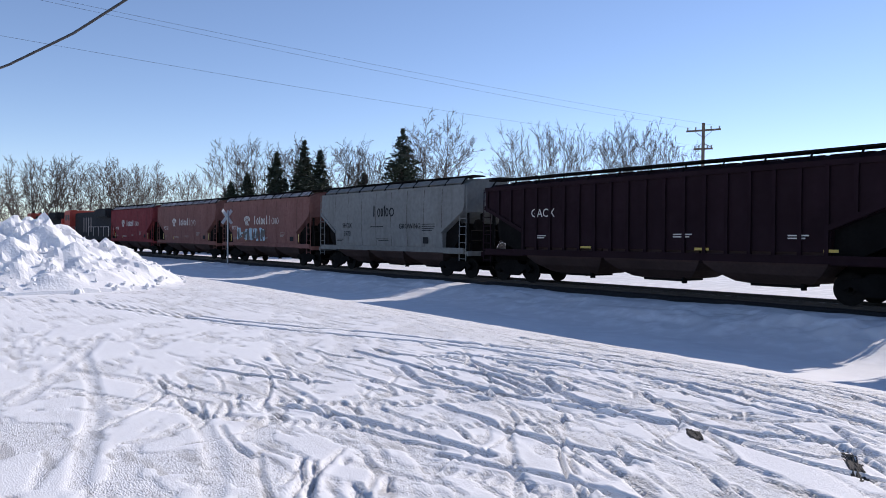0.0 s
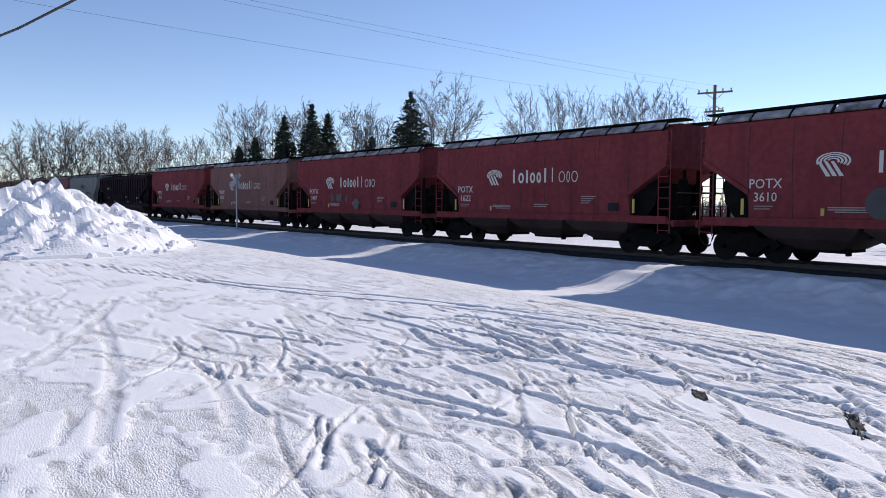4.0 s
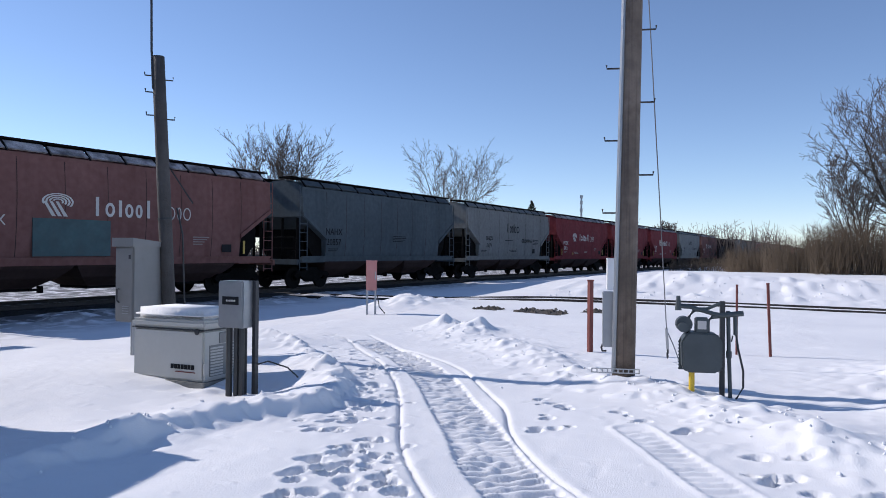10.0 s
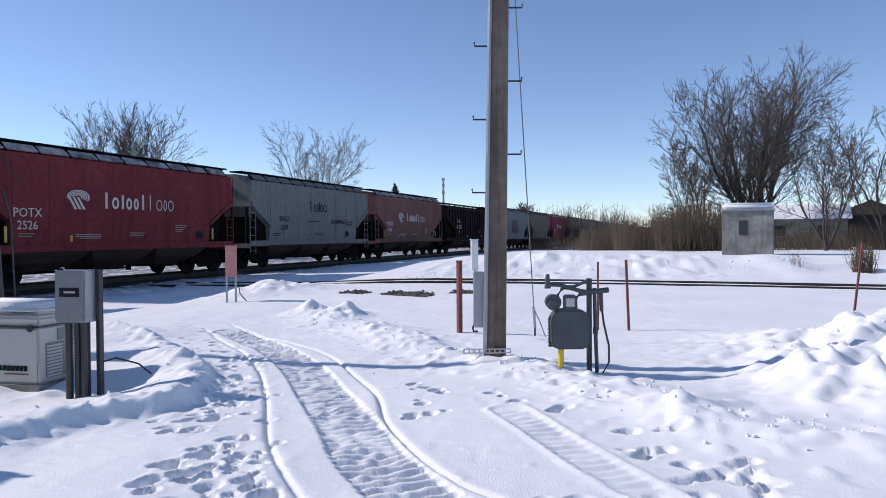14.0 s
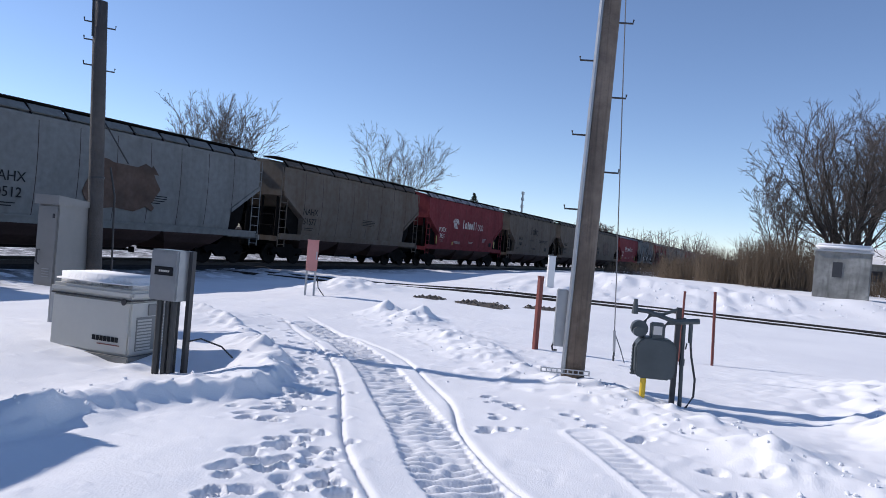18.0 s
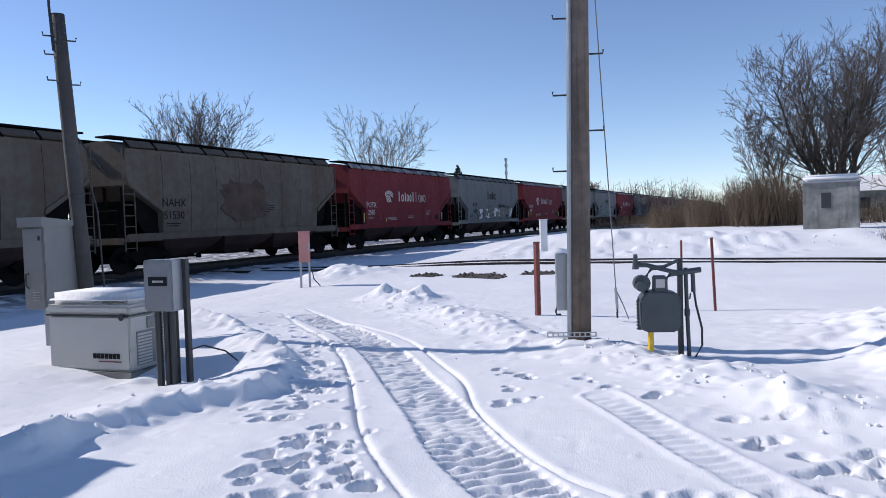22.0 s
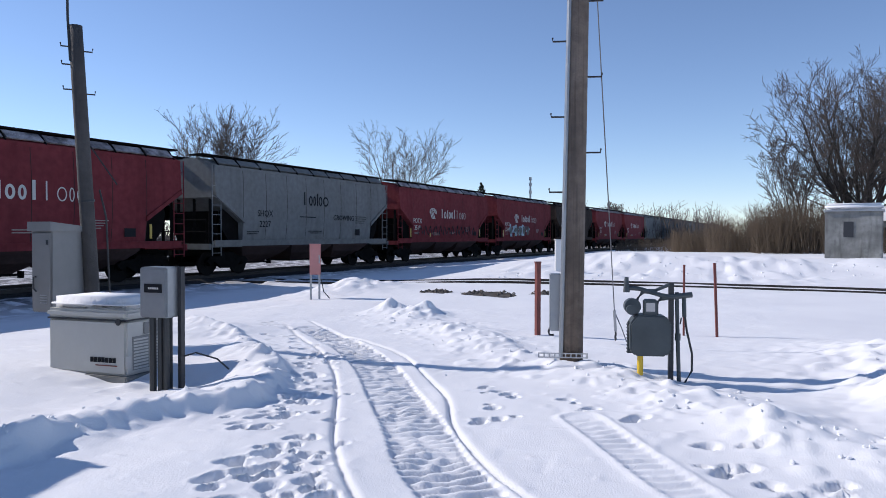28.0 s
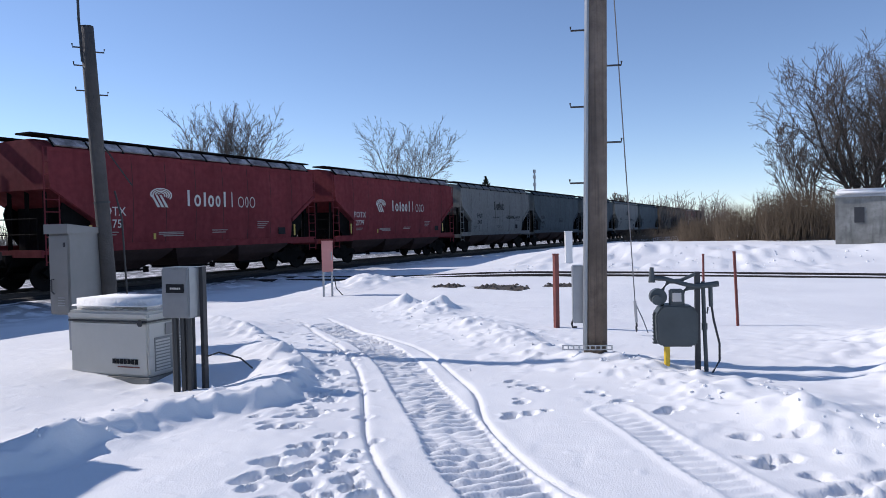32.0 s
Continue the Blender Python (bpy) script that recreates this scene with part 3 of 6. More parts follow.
    z = z + np.exp(-((g / 0.3) ** 2)) * (0.07 * np.clip(lattice_noise(x, y, 0.24, 83), 0, 1) + 0.035 * np.clip(lattice_noise(x, y, 0.1, 84), -0.2, 1))
    z = z + 0.05 * np.exp(-(((x - 6.3) / 2.2) ** 2 + ((y - 7.0) / 2.2) ** 2)) * (1 + 0.3 * lattice_noise(x, y, 0.9, 73))
    g, a = curve_gap(x, y, smooth_line(BERM_R))
    z = z + 0.1 * np.exp(-((g / 0.4) ** 2)) * lump * np.clip((a - 0.5) / 2, 0, 1) + 0.05 * np.exp(-((g / 0.8) ** 2)) * np.clip(lattice_noise(x, y, 0.2, 74) + 0.5 * lattice_noise(x, y, 0.09, 81), 0, 1)
    for cx, cy, rx, ry, h in ((9.9, -3.4, 1.7, 1.7, 0.42), (6.8, -0.75, 0.8, 0.35, 0.06), (7.9, -2.4, 0.9, 0.75, 0.42), (6.65, 5.6, 0.55, 0.8, -0.1), (13.9, 5.75, 0.4, 0.42, 0.28), (13.6, 4.9, 0.4, 0.3, 0.12), (13.2, 5.0, 0.7, 0.45, 0.16), (20.0, 9.6, 2.4, 1.2, 0.3), (-0.9, 13.2, 1.4, 0.8, 0.34), (1.25, 7.7, 0.9, 1.0, 0.34), (0.6, 9.3, 0.9, 0.9, 0.18), (9.6, 8.0, 0.9, 0.7, 0.12), (10.5, 7.2, 0.6, 0.5, 0.06), (-8.4, 17.6, 2.5, 0.5, 0.12), (-3.6, 16.9, 1.6, 0.5, 0.16), (3.2, 16.6, 2.5, 0.6, 0.16)):
        hill = np.exp(-(((x - cx) / rx) ** 2 + ((y - cy) / ry) ** 2))
        z = z + h * hill * (1 + 0.35 * lattice_noise(x, y, 0.5, 75) + 0.3 * lattice_noise(x, y, 0.2, 76) + (0.2 * lattice_noise(x, y, 0.11, 85) if h > 0.3 else 0.0))
    # rough ploughed field past the siding, churned verge along the rails
    field = np.clip((x - 26) / 2, 0, 1) * np.clip((40 - x) / 4, 0, 1) * np.clip((9 - y) / 3, 0, 1) * np.clip((y + 14) / 4, 0, 1)
    z = z + field * 0.13 * np.clip(lattice_noise(x, y * 1.8, 0.9, 77) + 0.5 * lattice_noise(x, y, 0.45, 78), -0.3, 1)
    off = y - track_y(x)
    verge = np.exp(-((off + 3.4) / 1.3) ** 2) * np.clip((x + 60) / 10, 0, 1) * np.clip((60 - x) / 10, 0, 1)
    z = z + verge * 0.09 * (lattice_noise(x, y, 0.55, 79) + 0.6 * lattice_noise(x, y, 0.25, 80))
    return z


gx = axis_steps([(-2500, -300, 110), (-300, -60, 8), (-60, -14, 0.4), (-14, -9, 0.07), (-9, 3, 0.026), (3, 9, 0.02), (9, 15, 0.035), (15, 27, 0.14), (27, 60, 0.45), (60, 300, 8), (300, 2500, 110)])
gy = axis_steps([(-2500, -200, 115), (-200, -20, 9), (-20, -4.5, 0.6), (-4.5, -1.5, 0.05), (-1.5, 0.2, 0.035), (0.2, 6, 0.022), (6, 10, 0.032), (10, 20, 0.1), (20, 45, 0.6), (45, 300, 8), (300, 2500, 110)])
GX, GY = np.meshgrid(gx, gy)
GZ = ground_z(GX, GY) + relief(GX, GY)


def grid_mesh(name, X, Y, Z, mat):
    ny, nx = X.shape
    co = np.stack([X, Y, Z], -1).reshape(-1, 3)
    idx = np.arange(nx * ny).reshape(ny, nx)
    q = np.stack([idx[:-1, :-1], idx[:-1, 1:], idx[1:, 1:], idx[1:, :-1]], -1).reshape(-1, 4)
    me = bpy.data.meshes.new(name)
    me.vertices.add(len(co))
    me.vertices.foreach_set("co", co.astype(np.float32).ravel())
    me.loops.add(q.size)
    me.loops.foreach_set("vertex_index", q.astype(np.int32).ravel())
    me.polygons.add(len(q))
    me.polygons.foreach_set("loop_start", (np.arange(len(q)) * 4).astype(np.int32))
    me.update(calc_edges=True)
    me.shade_smooth()
    me.materials.append(mat)
    return new(name, me)


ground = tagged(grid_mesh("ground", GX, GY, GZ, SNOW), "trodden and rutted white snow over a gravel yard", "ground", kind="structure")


def gz(x, y):
    """Height of the snow at a place, read off the sheet."""
    i = min(max(int(np.searchsorted(gx, x)) - 1, 0), len(gx) - 2)
    j = min(max(int(np.searchsorted(gy, y)) - 1, 0), len(gy) - 2)
    a, b = (x - gx[i]) / (gx[i + 1] - gx[i]), (y - gy[j]) / (gy[j + 1] - gy[j])
    return float((GZ[j, i] * (1 - a) + GZ[j, i + 1] * a) * (1 - b) + (GZ[j + 1, i] * (1 - a) + GZ[j + 1, i + 1] * a) * b)


# ---- tracks ----
def sweep(name, line, profile, mat, parent=None, label=""):
    """A profile (across, up) carried along a line of (x, y, z)."""
    bm = bmesh.new()
    rings = []
    for i, p in enumerate(line):
        a, b = Vector(line[max(i - 1, 0)]), Vector(line[min(i + 1, len(line) - 1)])
        d = (b - a).normalized()
        side = Vector((-d.y, d.x, 0)).normalized()
        rings.append([bm.verts.new(Vector(p) + side * u + Vector((0, 0, v))) for u, v in profile])
    k = len(profile)
    for r, s in zip(rings, rings[1:]):
        for i in range(k):
            bm.faces.new((r[i], r[(i + 1) % k], s[(i + 1) % k], s[i]))
    bm.faces.new(rings[0][::-1])
    bm.faces.new(rings[-1])
    bmesh.ops.recalc_face_normals(bm, faces=bm.faces)
    return part(name, bm, mat, parent, label)


RAIL = [(-0.07, -0.17), (0.07, -0.17), (0.07, -0.15), (0.012, -0.13), (0.012, -0.04), (0.036, -0.03), (0.036, 0), (-0.036, 0), (-0.036, -0.03), (-0.012, -0.04), (-0.012, -0.13), (-0.07, -0.15)]
main_line = [tuple(on_track(s)) for s in [*range(-600, -80, 20), *np.arange(-80, 100, 2.5), *range(100, 700, 20)]]
track = thing("railway_track", "main line railway track of steel rails on dark ballast", "railway track", kind="structure")


def shifted(line, off, up=0.0):
    out = []
    for i, p in enumerate(line):
        a, b = Vector(line[max(i - 1, 0)]), Vector(line[min(i + 1, len(line) - 1)])
        d = (b - a).normalized()
        out.append((p[0] - d.y * off, p[1] + d.x * off, p[2] + up))
    return out


for off in (-0.7525, 0.7525):
    sweep("rail", shifted(main_line, off), RAIL, RAIL_STEEL, track, "dark worn steel rail")
sweep("ballast_bed", shifted(main_line, 0, -0.13), [(-2.6, -0.35), (2.6, -0.35), (1.5, 0.0), (-1.5, 0.0)], BALLAST, track, "dark stone ballast with patches of snow")
side = thing("side_track", "snow-covered siding of which only the dark rails show", "railway track", kind="structure")
side_line = [(float(second_track(y)), float(y), float(ground_z(np.array([float(second_track(y))]), np.array([float(y)]))[0]) + 0.055) for y in np.arange(-42, 16.6, 1.5)]
for off in (-0.7525, 0.7525):
    sweep("rail", shifted(side_line, off), RAIL, RAIL_STEEL, side, "dark steel rail half sunk in snow")

# ---- the train ----
SPEED = 16.2


def hopper_side(z):
    """Half width of the round-sided car at a height over the rail."""
    q = (z - 2.9) / 1.6
    return 1.58 - 0.10 * q * q


def hopper_shell(L, xi, xe, kind):
    """The car's tank: side sheets, roof and the sloping ends, as one skin."""
    bm = bmesh.new()
    zs, eave, crown = (1.28, 4.12, 4.42) if kind == "round" else (1.42, 3.85, 4.12)
    st = [-xe, -xe + 0.02, -(xe + xi) / 2, -xi - 0.03, -xi]
    k = 8
    st += [-xi + 2 * xi * i / k for i in range(1, k)] + [-v for v in st[::-1]]
    rings = []
    for x in st:
        ax = abs(x)
        zb = zs if ax <= xi else 2.0 + (ax - xi) / (xe - xi) * 0.95
        pts = [(0.0, zb)]
        for i in range(7):
            z = zb + (eave - zb) * i / 6
            w = hopper_side(z) if kind == "round" else 1.53
            pts.append((w, z))
        for w, a in ((1.12, 0.75), (0.8, 0.92), (0.4, 1.0), (0.0, 1.0)):
            pts.append((w, eave + (crown - eave) * a))
        ring = [(y, z) for y, z in pts] + [(-y, z) for y, z in pts[-2:0:-1]]
        rings.append([bm.verts.new((x, y, z)) for y, z in ring])
    n = len(rings[0])
    for r, s in zip(rings, rings[1:]):
        for i in range(n):
            bm.faces.new((r[i], s[i], s[(i + 1) % n], r[(i + 1) % n]))
    bm.faces.new(rings[0])
    bm.faces.new(rings[-1][::-1])
    bmesh.ops.recalc_face_normals(bm, faces=bm.faces)
    return bm


def wheel_mesh():
    bm = bmesh.new()
    tube(bm, [(0, -0.065, 0), (0, -0.045, 0), (0, 0.065, 0)], [0.455, 0.42, 0.42], 24)
    for y in (-0.075, 0.075):
        tube(bm, [(0, y - 0.02, 0), (0, y + 0.02, 0)], 0.16, 12)
    return bm


def build_truck(car, x, mats):
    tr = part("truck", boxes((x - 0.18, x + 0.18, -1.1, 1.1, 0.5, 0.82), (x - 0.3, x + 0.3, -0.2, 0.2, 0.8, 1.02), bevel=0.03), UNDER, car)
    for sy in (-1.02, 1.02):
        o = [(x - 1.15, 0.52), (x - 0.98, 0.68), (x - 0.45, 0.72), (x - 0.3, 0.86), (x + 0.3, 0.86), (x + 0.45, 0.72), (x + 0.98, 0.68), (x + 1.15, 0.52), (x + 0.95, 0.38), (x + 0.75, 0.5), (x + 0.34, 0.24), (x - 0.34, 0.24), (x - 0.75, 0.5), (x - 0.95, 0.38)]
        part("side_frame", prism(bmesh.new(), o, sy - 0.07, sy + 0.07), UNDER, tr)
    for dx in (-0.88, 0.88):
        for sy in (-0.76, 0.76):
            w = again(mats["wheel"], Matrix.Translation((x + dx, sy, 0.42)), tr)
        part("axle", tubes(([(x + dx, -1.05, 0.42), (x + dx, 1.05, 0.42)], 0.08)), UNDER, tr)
    bm = bmesh.new()
    for sy in (-1.0, 1.0):
        for dx in (-0.16, 0.0, 0.16):
            tube(bm, [(x + dx, sy, 0.3), (x + dx, sy, 0.62)], 0.07, 8)
    part("springs", bm, UNDER, tr)


PROTO_WHEEL = part("wheel", wheel_mesh(), WHEEL)


def swoosh(bm, x, z, h, y):
    """The striped round emblem, as plain arcs."""
    for k in range(4):
        r0, r1 = h * (0.95 - 0.2 * k), h * (0.83 - 0.2 * k)
        pts = []
        for r in (r0, r1):
            arc = [(x + 0.05 * h + r * math.cos(a), z + 0.2 * h + r * math.sin(a) * 0.5) for a in np.linspace(radians(200 - 12 * k), radians(-35), 14)]
            pts.append(arc if r == r0 else arc[::-1])
        vs = [bm.verts.new((p, y, q)) for p, q in pts[0] + pts[1]]
        m = len(pts[0])
        for i in range(m - 1):
            bm.faces.new((vs[i], vs[i + 1], vs[2 * m - 2 - i], vs[2 * m - 1 - i]))
    for k in range(3):
        xx = x - 0.62 * h + k * 0.36 * h
        q = [(xx - 0.2 * h, z + 0.2 * h), (xx - 0.02 * h, z + 0.2 * h), (xx + 0.55 * h, z - 0.62 * h), (xx + 0.3 * h, z - 0.62 * h)]
        bm.faces.new([bm.verts.new((a, y, b)) for a, b in q])


def flat_bars(rows, y):
    """Thin bars that stand for lettering: x0, x1, z0, z1."""
    bm = bmesh.new()
    for x0, x1, z0, z1 in rows:
        box(bm, x0, x1, y - 0.004, y + 0.004, z0, z1)
    return bm


def wordmark(x, z, widths, h, gap, bold, y):
    """A wordmark as plain shapes: an upright bar for each tall letter, an oval ring for each low one."""
    bm = bmesh.new()
    for k, (w, up) in enumerate(widths):
        t = bold if k < 6 else bold * 0.45
        if up > 0.8:
            box(bm, x + w * 0.3, x + w * 0.3 + t, y - 0.004, y + 0.004, z, z + h * up)
        else:
            cx, cz, rx, rz = x + w / 2, z + h * 0.36, w / 2, h * 0.38
            rim = [[bm.verts.new((cx + (rx - d) * math.cos(a), y, cz + (rz - d) * math.sin(a))) for a in np.linspace(0, 2 * math.pi, 17)[:-1]] for d in (0, t * 0.85)]
            for i in range(16):
                bm.faces.new((rim[0][i], rim[0][i - 1], rim[1][i - 1], rim[1][i]))
        x += w + gap
    return bm


GRAFFITI = {"teal": GRAFFITI_TEAL, "blue": GRAFFITI_BLUE, "dark": GRAFFITI_DARK, "pale": GRAFFITI_PALE, "green": GRAFFITI_GREEN}


def tag_paint(bm, x0, x1, z0, z1, y, seed, letters):
    """Sprayed blocks of slanting strokes, with no letters in them."""
    rnd = random.Random(seed)
    w = (x1 - x0) / letters
    for k in range(letters):
        a = x0 + k * w
        for _ in range(4):
            p = a + rnd.uniform(0, 0.6) * w
            q = z0 + rnd.uniform(0.0, 0.35) * (z1 - z0)
            t = z1 - rnd.uniform(0, 0.25) * (z1 - z0)
            lean = rnd.uniform(-0.35, 0.35) * w
            if rnd.random() < 0.4:
                q, t = q + 0.2 * (z1 - z0), q + 0.45 * (z1 - z0)
                lean = rnd.uniform(0.2, 0.5) * w
            ww = rnd.uniform(0.2, 0.42) * w
            yy = y - 0.0015 * rnd.random()
            bm.faces.new([bm.verts.new(v) for v in ((p, yy, q), (p + ww, yy, q + rnd.uniform(-0.05, 0.05)), (p + ww + lean, yy, t), (p + lean, yy, t + rnd.uniform(-0.06, 0.06)))])


def hopper_template(kind, L, bays, xi_in, name):
    """A covered hopper car in its parts, on its wheels, centred on the track; the painted parts carry the red paint."""
    car = thing("hopper_car", "covered hopper car", "train car")
    xe, half = L / 2 - 0.75, L / 2
    xi = xe - xi_in
    P = PAINT["red"]
    shell = part("body", hopper_shell(L, xi, xe, kind), P, car)
    # through bar added to close the bright gap underneath; such cars lack one
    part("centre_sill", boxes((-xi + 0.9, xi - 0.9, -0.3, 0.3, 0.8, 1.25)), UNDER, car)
    # side sills and end platforms
    for sy in (-1, 1):
        part("side_sill", boxes((-xe, xe, sy * 1.5 - 0.06, sy * 1.5 + 0.06, 1.1, 1.3), (-xe, xe, sy * 1.56 - 0.05, sy * 1.56 + 0.05, 1.27, 1.33)), P, car)
    for sx in (-1, 1):
        a, b = sorted((sx * xi, sx * (xe + 0.25)))
        part("end_platform", boxes((a, b, -1.5, 1.5, 1.06, 1.16), (min(sx * (xe + 0.2), sx * (xe + 0.3)), max(sx * (xe + 0.2), sx * (xe + 0.3)), -1.55, 1.55, 0.98, 1.2), bevel=0.01), P, car)
        part("draft_sill", boxes((min(sx * (xi - 1), sx * (half - 0.25)), max(sx * (xi - 1), sx * (half - 0.25)), -0.25, 0.25, 0.72, 1.06)), UNDER, car)
        # coupler with its hose
        bm = boxes((min(sx * (half - 0.45), sx * (half - 0.05)), max(sx * (half - 0.45), sx * (half - 0.05)), -0.09, 0.09, 0.78, 0.96), (min(sx * (half - 0.12), sx * (half + 0.02)), max(sx * (half - 0.12), sx * (half + 0.02)), -0.17, 0.14, 0.74, 1.0), bevel=0.02)
        part("coupler", bm, UNDER, car)
        part("air_hose", tubes(([(sx * (half - 0.35), -0.35, 0.9), (sx * (half - 0.25), -0.36, 0.6), (sx * (half - 0.12), -0.3, 0.38), (sx * half, -0.2, 0.34)], 0.03)), UNDER, car)
        # slope sheet braces under the overhanging end, coloured near-black for the shade there
        for y in (-1.2, -0.4, 0.4, 1.2):
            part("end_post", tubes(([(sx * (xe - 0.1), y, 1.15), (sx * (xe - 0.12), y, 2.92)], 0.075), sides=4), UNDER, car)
        # end plate likewise carries the shade as its colour
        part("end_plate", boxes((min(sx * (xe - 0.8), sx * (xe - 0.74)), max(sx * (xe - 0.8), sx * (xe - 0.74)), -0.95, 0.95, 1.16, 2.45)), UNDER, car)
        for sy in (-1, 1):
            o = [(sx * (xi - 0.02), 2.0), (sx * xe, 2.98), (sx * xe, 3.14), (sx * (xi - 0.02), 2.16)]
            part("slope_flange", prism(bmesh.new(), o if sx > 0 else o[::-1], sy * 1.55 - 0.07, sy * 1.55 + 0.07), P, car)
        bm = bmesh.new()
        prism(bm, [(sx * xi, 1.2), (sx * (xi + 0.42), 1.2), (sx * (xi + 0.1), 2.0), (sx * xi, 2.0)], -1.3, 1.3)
        # slope sheet in near-black rather than car paint, standing for shade
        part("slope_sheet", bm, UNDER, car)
        # gusset plates: dirt and the notch's shade both put into the colour
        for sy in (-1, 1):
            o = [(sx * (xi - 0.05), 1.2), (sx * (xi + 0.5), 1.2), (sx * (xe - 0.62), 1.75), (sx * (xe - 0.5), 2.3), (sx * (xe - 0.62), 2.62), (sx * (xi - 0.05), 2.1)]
            part("gusset", prism(bmesh.new(), o if sx > 0 else o[::-1], sy * 1.28 - 0.03, sy * 1.28 + 0.03), UNDER, car, "gusset plate darkened for grime and notch shade")
        # brake gear
        if sx > 0:
            part("brake_wheel", tubes(([(xe + 0.05, -0.75, 2.35), (xe + 0.12, -0.75, 2.35)], 0.28), sides=14), UNDER, car)
        part("brake_cylinder", tubes(([(sx * (xi + 0.35), -0.5, 1.4), (sx * (xi + 1.0), -0.5, 1.4)], 0.17), sides=12), UNDER, car)
        for sy in (-1, 1):
            bm = bmesh.new()
            x0, x1 = sx * (xe + 0.14), sx * (xe - 0.32)
            y = sy * 1.54
            tube(bm, [(x0, y, 0.75), (x0, y, 4.15 if kind == "round" else 3.85)], 0.022, 5)
            tube(bm, [(x1, y, 0.75), (x1, y, 3.05)], 0.022, 5)
            for k in range(9):
                z = 0.85 + 0.36 * k
                x2 = x1 if z < 3.0 else sx * (xe - 0.1)
                tube(bm, [(x0, y, z), (x2, y, z)], 0.016, 5)
            part("ladder", bm, P, car)
        bm = bmesh.new()
        tube(bm, [(sx * (xe + 0.22), -1.3, 1.15), (sx * (xe + 0.22), -1.3, 2.1), (sx * (xe + 0.22), 1.3, 2.1), (sx * (xe + 0.22), 1.3, 1.15)], 0.022, 5)
        tube(bm, [(sx * (xe + 0.22), -1.3, 1.65), (sx * (xe + 0.22), 1.3, 1.65)], 0.018, 5)
        # end rail near-black too, to match the shaded gap between cars
        part("end_rail", bm, UNDER, car)
    # hopper bays with their gates
    span = 2 * xi - 0.1
    w = span / bays
    for k in range(bays):
        c = -xi + 0.05 + w * (k + 0.5)
        bm = bmesh.new()
        top = [(c - w / 2 + 0.06, 1.28), (c + w / 2 - 0.06, 1.28)]
        rings = []
        for z, hx, hy in ((1.3 if kind == "round" else 1.44, w / 2 - 0.02, 1.42), (1.02, w / 2 - 0.08, 1.38), (0.74, w / 2 - 0.38, 1.12), (0.48, max(0.68, w / 2 - 0.8), 0.72), (0.42, 0.66, 0.66)):
            rings.append([bm.verts.new((c + a * hx, b * hy, z)) for a, b in ((-1, -1), (1, -1), (1, 1), (-1, 1))])
        for r, s in zip(rings, rings[1:]):
            for i in range(4):
                bm.faces.new((r[i], r[(i + 1) % 4], s[(i + 1) % 4], s[i]))
        bm.faces.new(rings[0])
        bm.faces.new(rings[-1][::-1])
        bmesh.ops.recalc_face_normals(bm, faces=bm.faces)
        # bay colour holds grime and the shade beneath the car
        bay = part("hopper_bay", bm, SEAM, car, "hopper bay darkened for grime and underbody shade")
        part("outlet_gate", boxes((c - 0.72, c + 0.72, -0.68, 0.68, 0.36, 0.46), (c + 0.6, c + 1.0, -0.75, -0.65, 0.36, 0.43), (c + 0.9, c + 0.98, -0.8, -0.6, 0.3, 0.5)), UNDER, bay)
    for sx in (-1, 1):
        build_truck(car, sx * (half - 1.95), {"wheel": PROTO_WHEEL})
    # roof: hatch covers, running boards, snow left between
    n = 10 if kind == "round" else 12
    pitch = (2 * xe - 0.5) / n
    first = None
    bm = boxes((-pitch / 2 + 0.06, pitch / 2 - 0.06, -0.42, 0.42, 4.4, 4.5) if kind == "round" else (-pitch / 2 + 0.06, pitch / 2 - 0.06, -0.42, 0.42, 4.1, 4.2), bevel=0.025)
    for k in range(n):
        x = -xe + 0.25 + pitch * (k + 0.5)
        if first is None:
            first = part("hatch_cover", bm, P, car)
            first.matrix_basis = Matrix.Translation((x, 0, 0))
        else:
            again(first, Matrix.Translation((x, 0, 0)), car)
    for sy in (-1, 1):
        drop = 0.0 if kind == "round" else -0.3
        bm = boxes((-xe - 0.25, xe + 0.25, sy * 0.85 - 0.33, sy * 0.85 + 0.33, 4.53 + drop, 4.585 + drop))
        part("running_board", bm, UNDER, car, "dark steel grating walkway")
        bracket = None
        for k in range(n + 1):
            x = -xe + 0.25 + pitch * k
            if bracket is None:
                bracket = part("board_bracket", tubes(([(0, sy * 1.5, 4.16 + drop), (0, sy * 1.16, 4.55 + drop)], 0.035), sides=4), UNDER, car)
                bracket.matrix_basis = Matrix.Translation((x, 0, 0))
            else:
                again(bracket, Matrix.Translation((x, 0, 0)), car)
        if kind == "round":
            rnd = random.Random(7 + sy)
            for k in range(n):
                x = -xe + 0.25 + pitch * k
                a, b = x + 0.03 + 0.05 * rnd.random(), x + pitch - 0.03 - 0.05 * rnd.random()
                bm = bmesh.new()
                low, mid = 4.25, 4.5 - 0.04 * rnd.random()
                v = [bm.verts.new(p) for p in ((a, sy * 1.475, low), (b, sy * 1.475, low), (b, sy * 1.2, mid), (a, sy * 1.2, mid), (a, sy * 1.42, low - 0.03), (b, sy * 1.42, low - 0.03), (b, sy * 1.1, 4.38), (a, sy * 1.1, 4.38))]
                for q in ((0, 1, 2, 3), (3, 2, 6, 7), (0, 3, 7, 4), (1, 5, 6, 2), (0, 4, 5, 1)):
                    bm.faces.new([v[i] for i in q])
                bmesh.ops.recalc_face_normals(bm, faces=bm.faces)
                part("roof_snow", bm, GRATING_SNOW, car, "snow caught under the walkway grating")
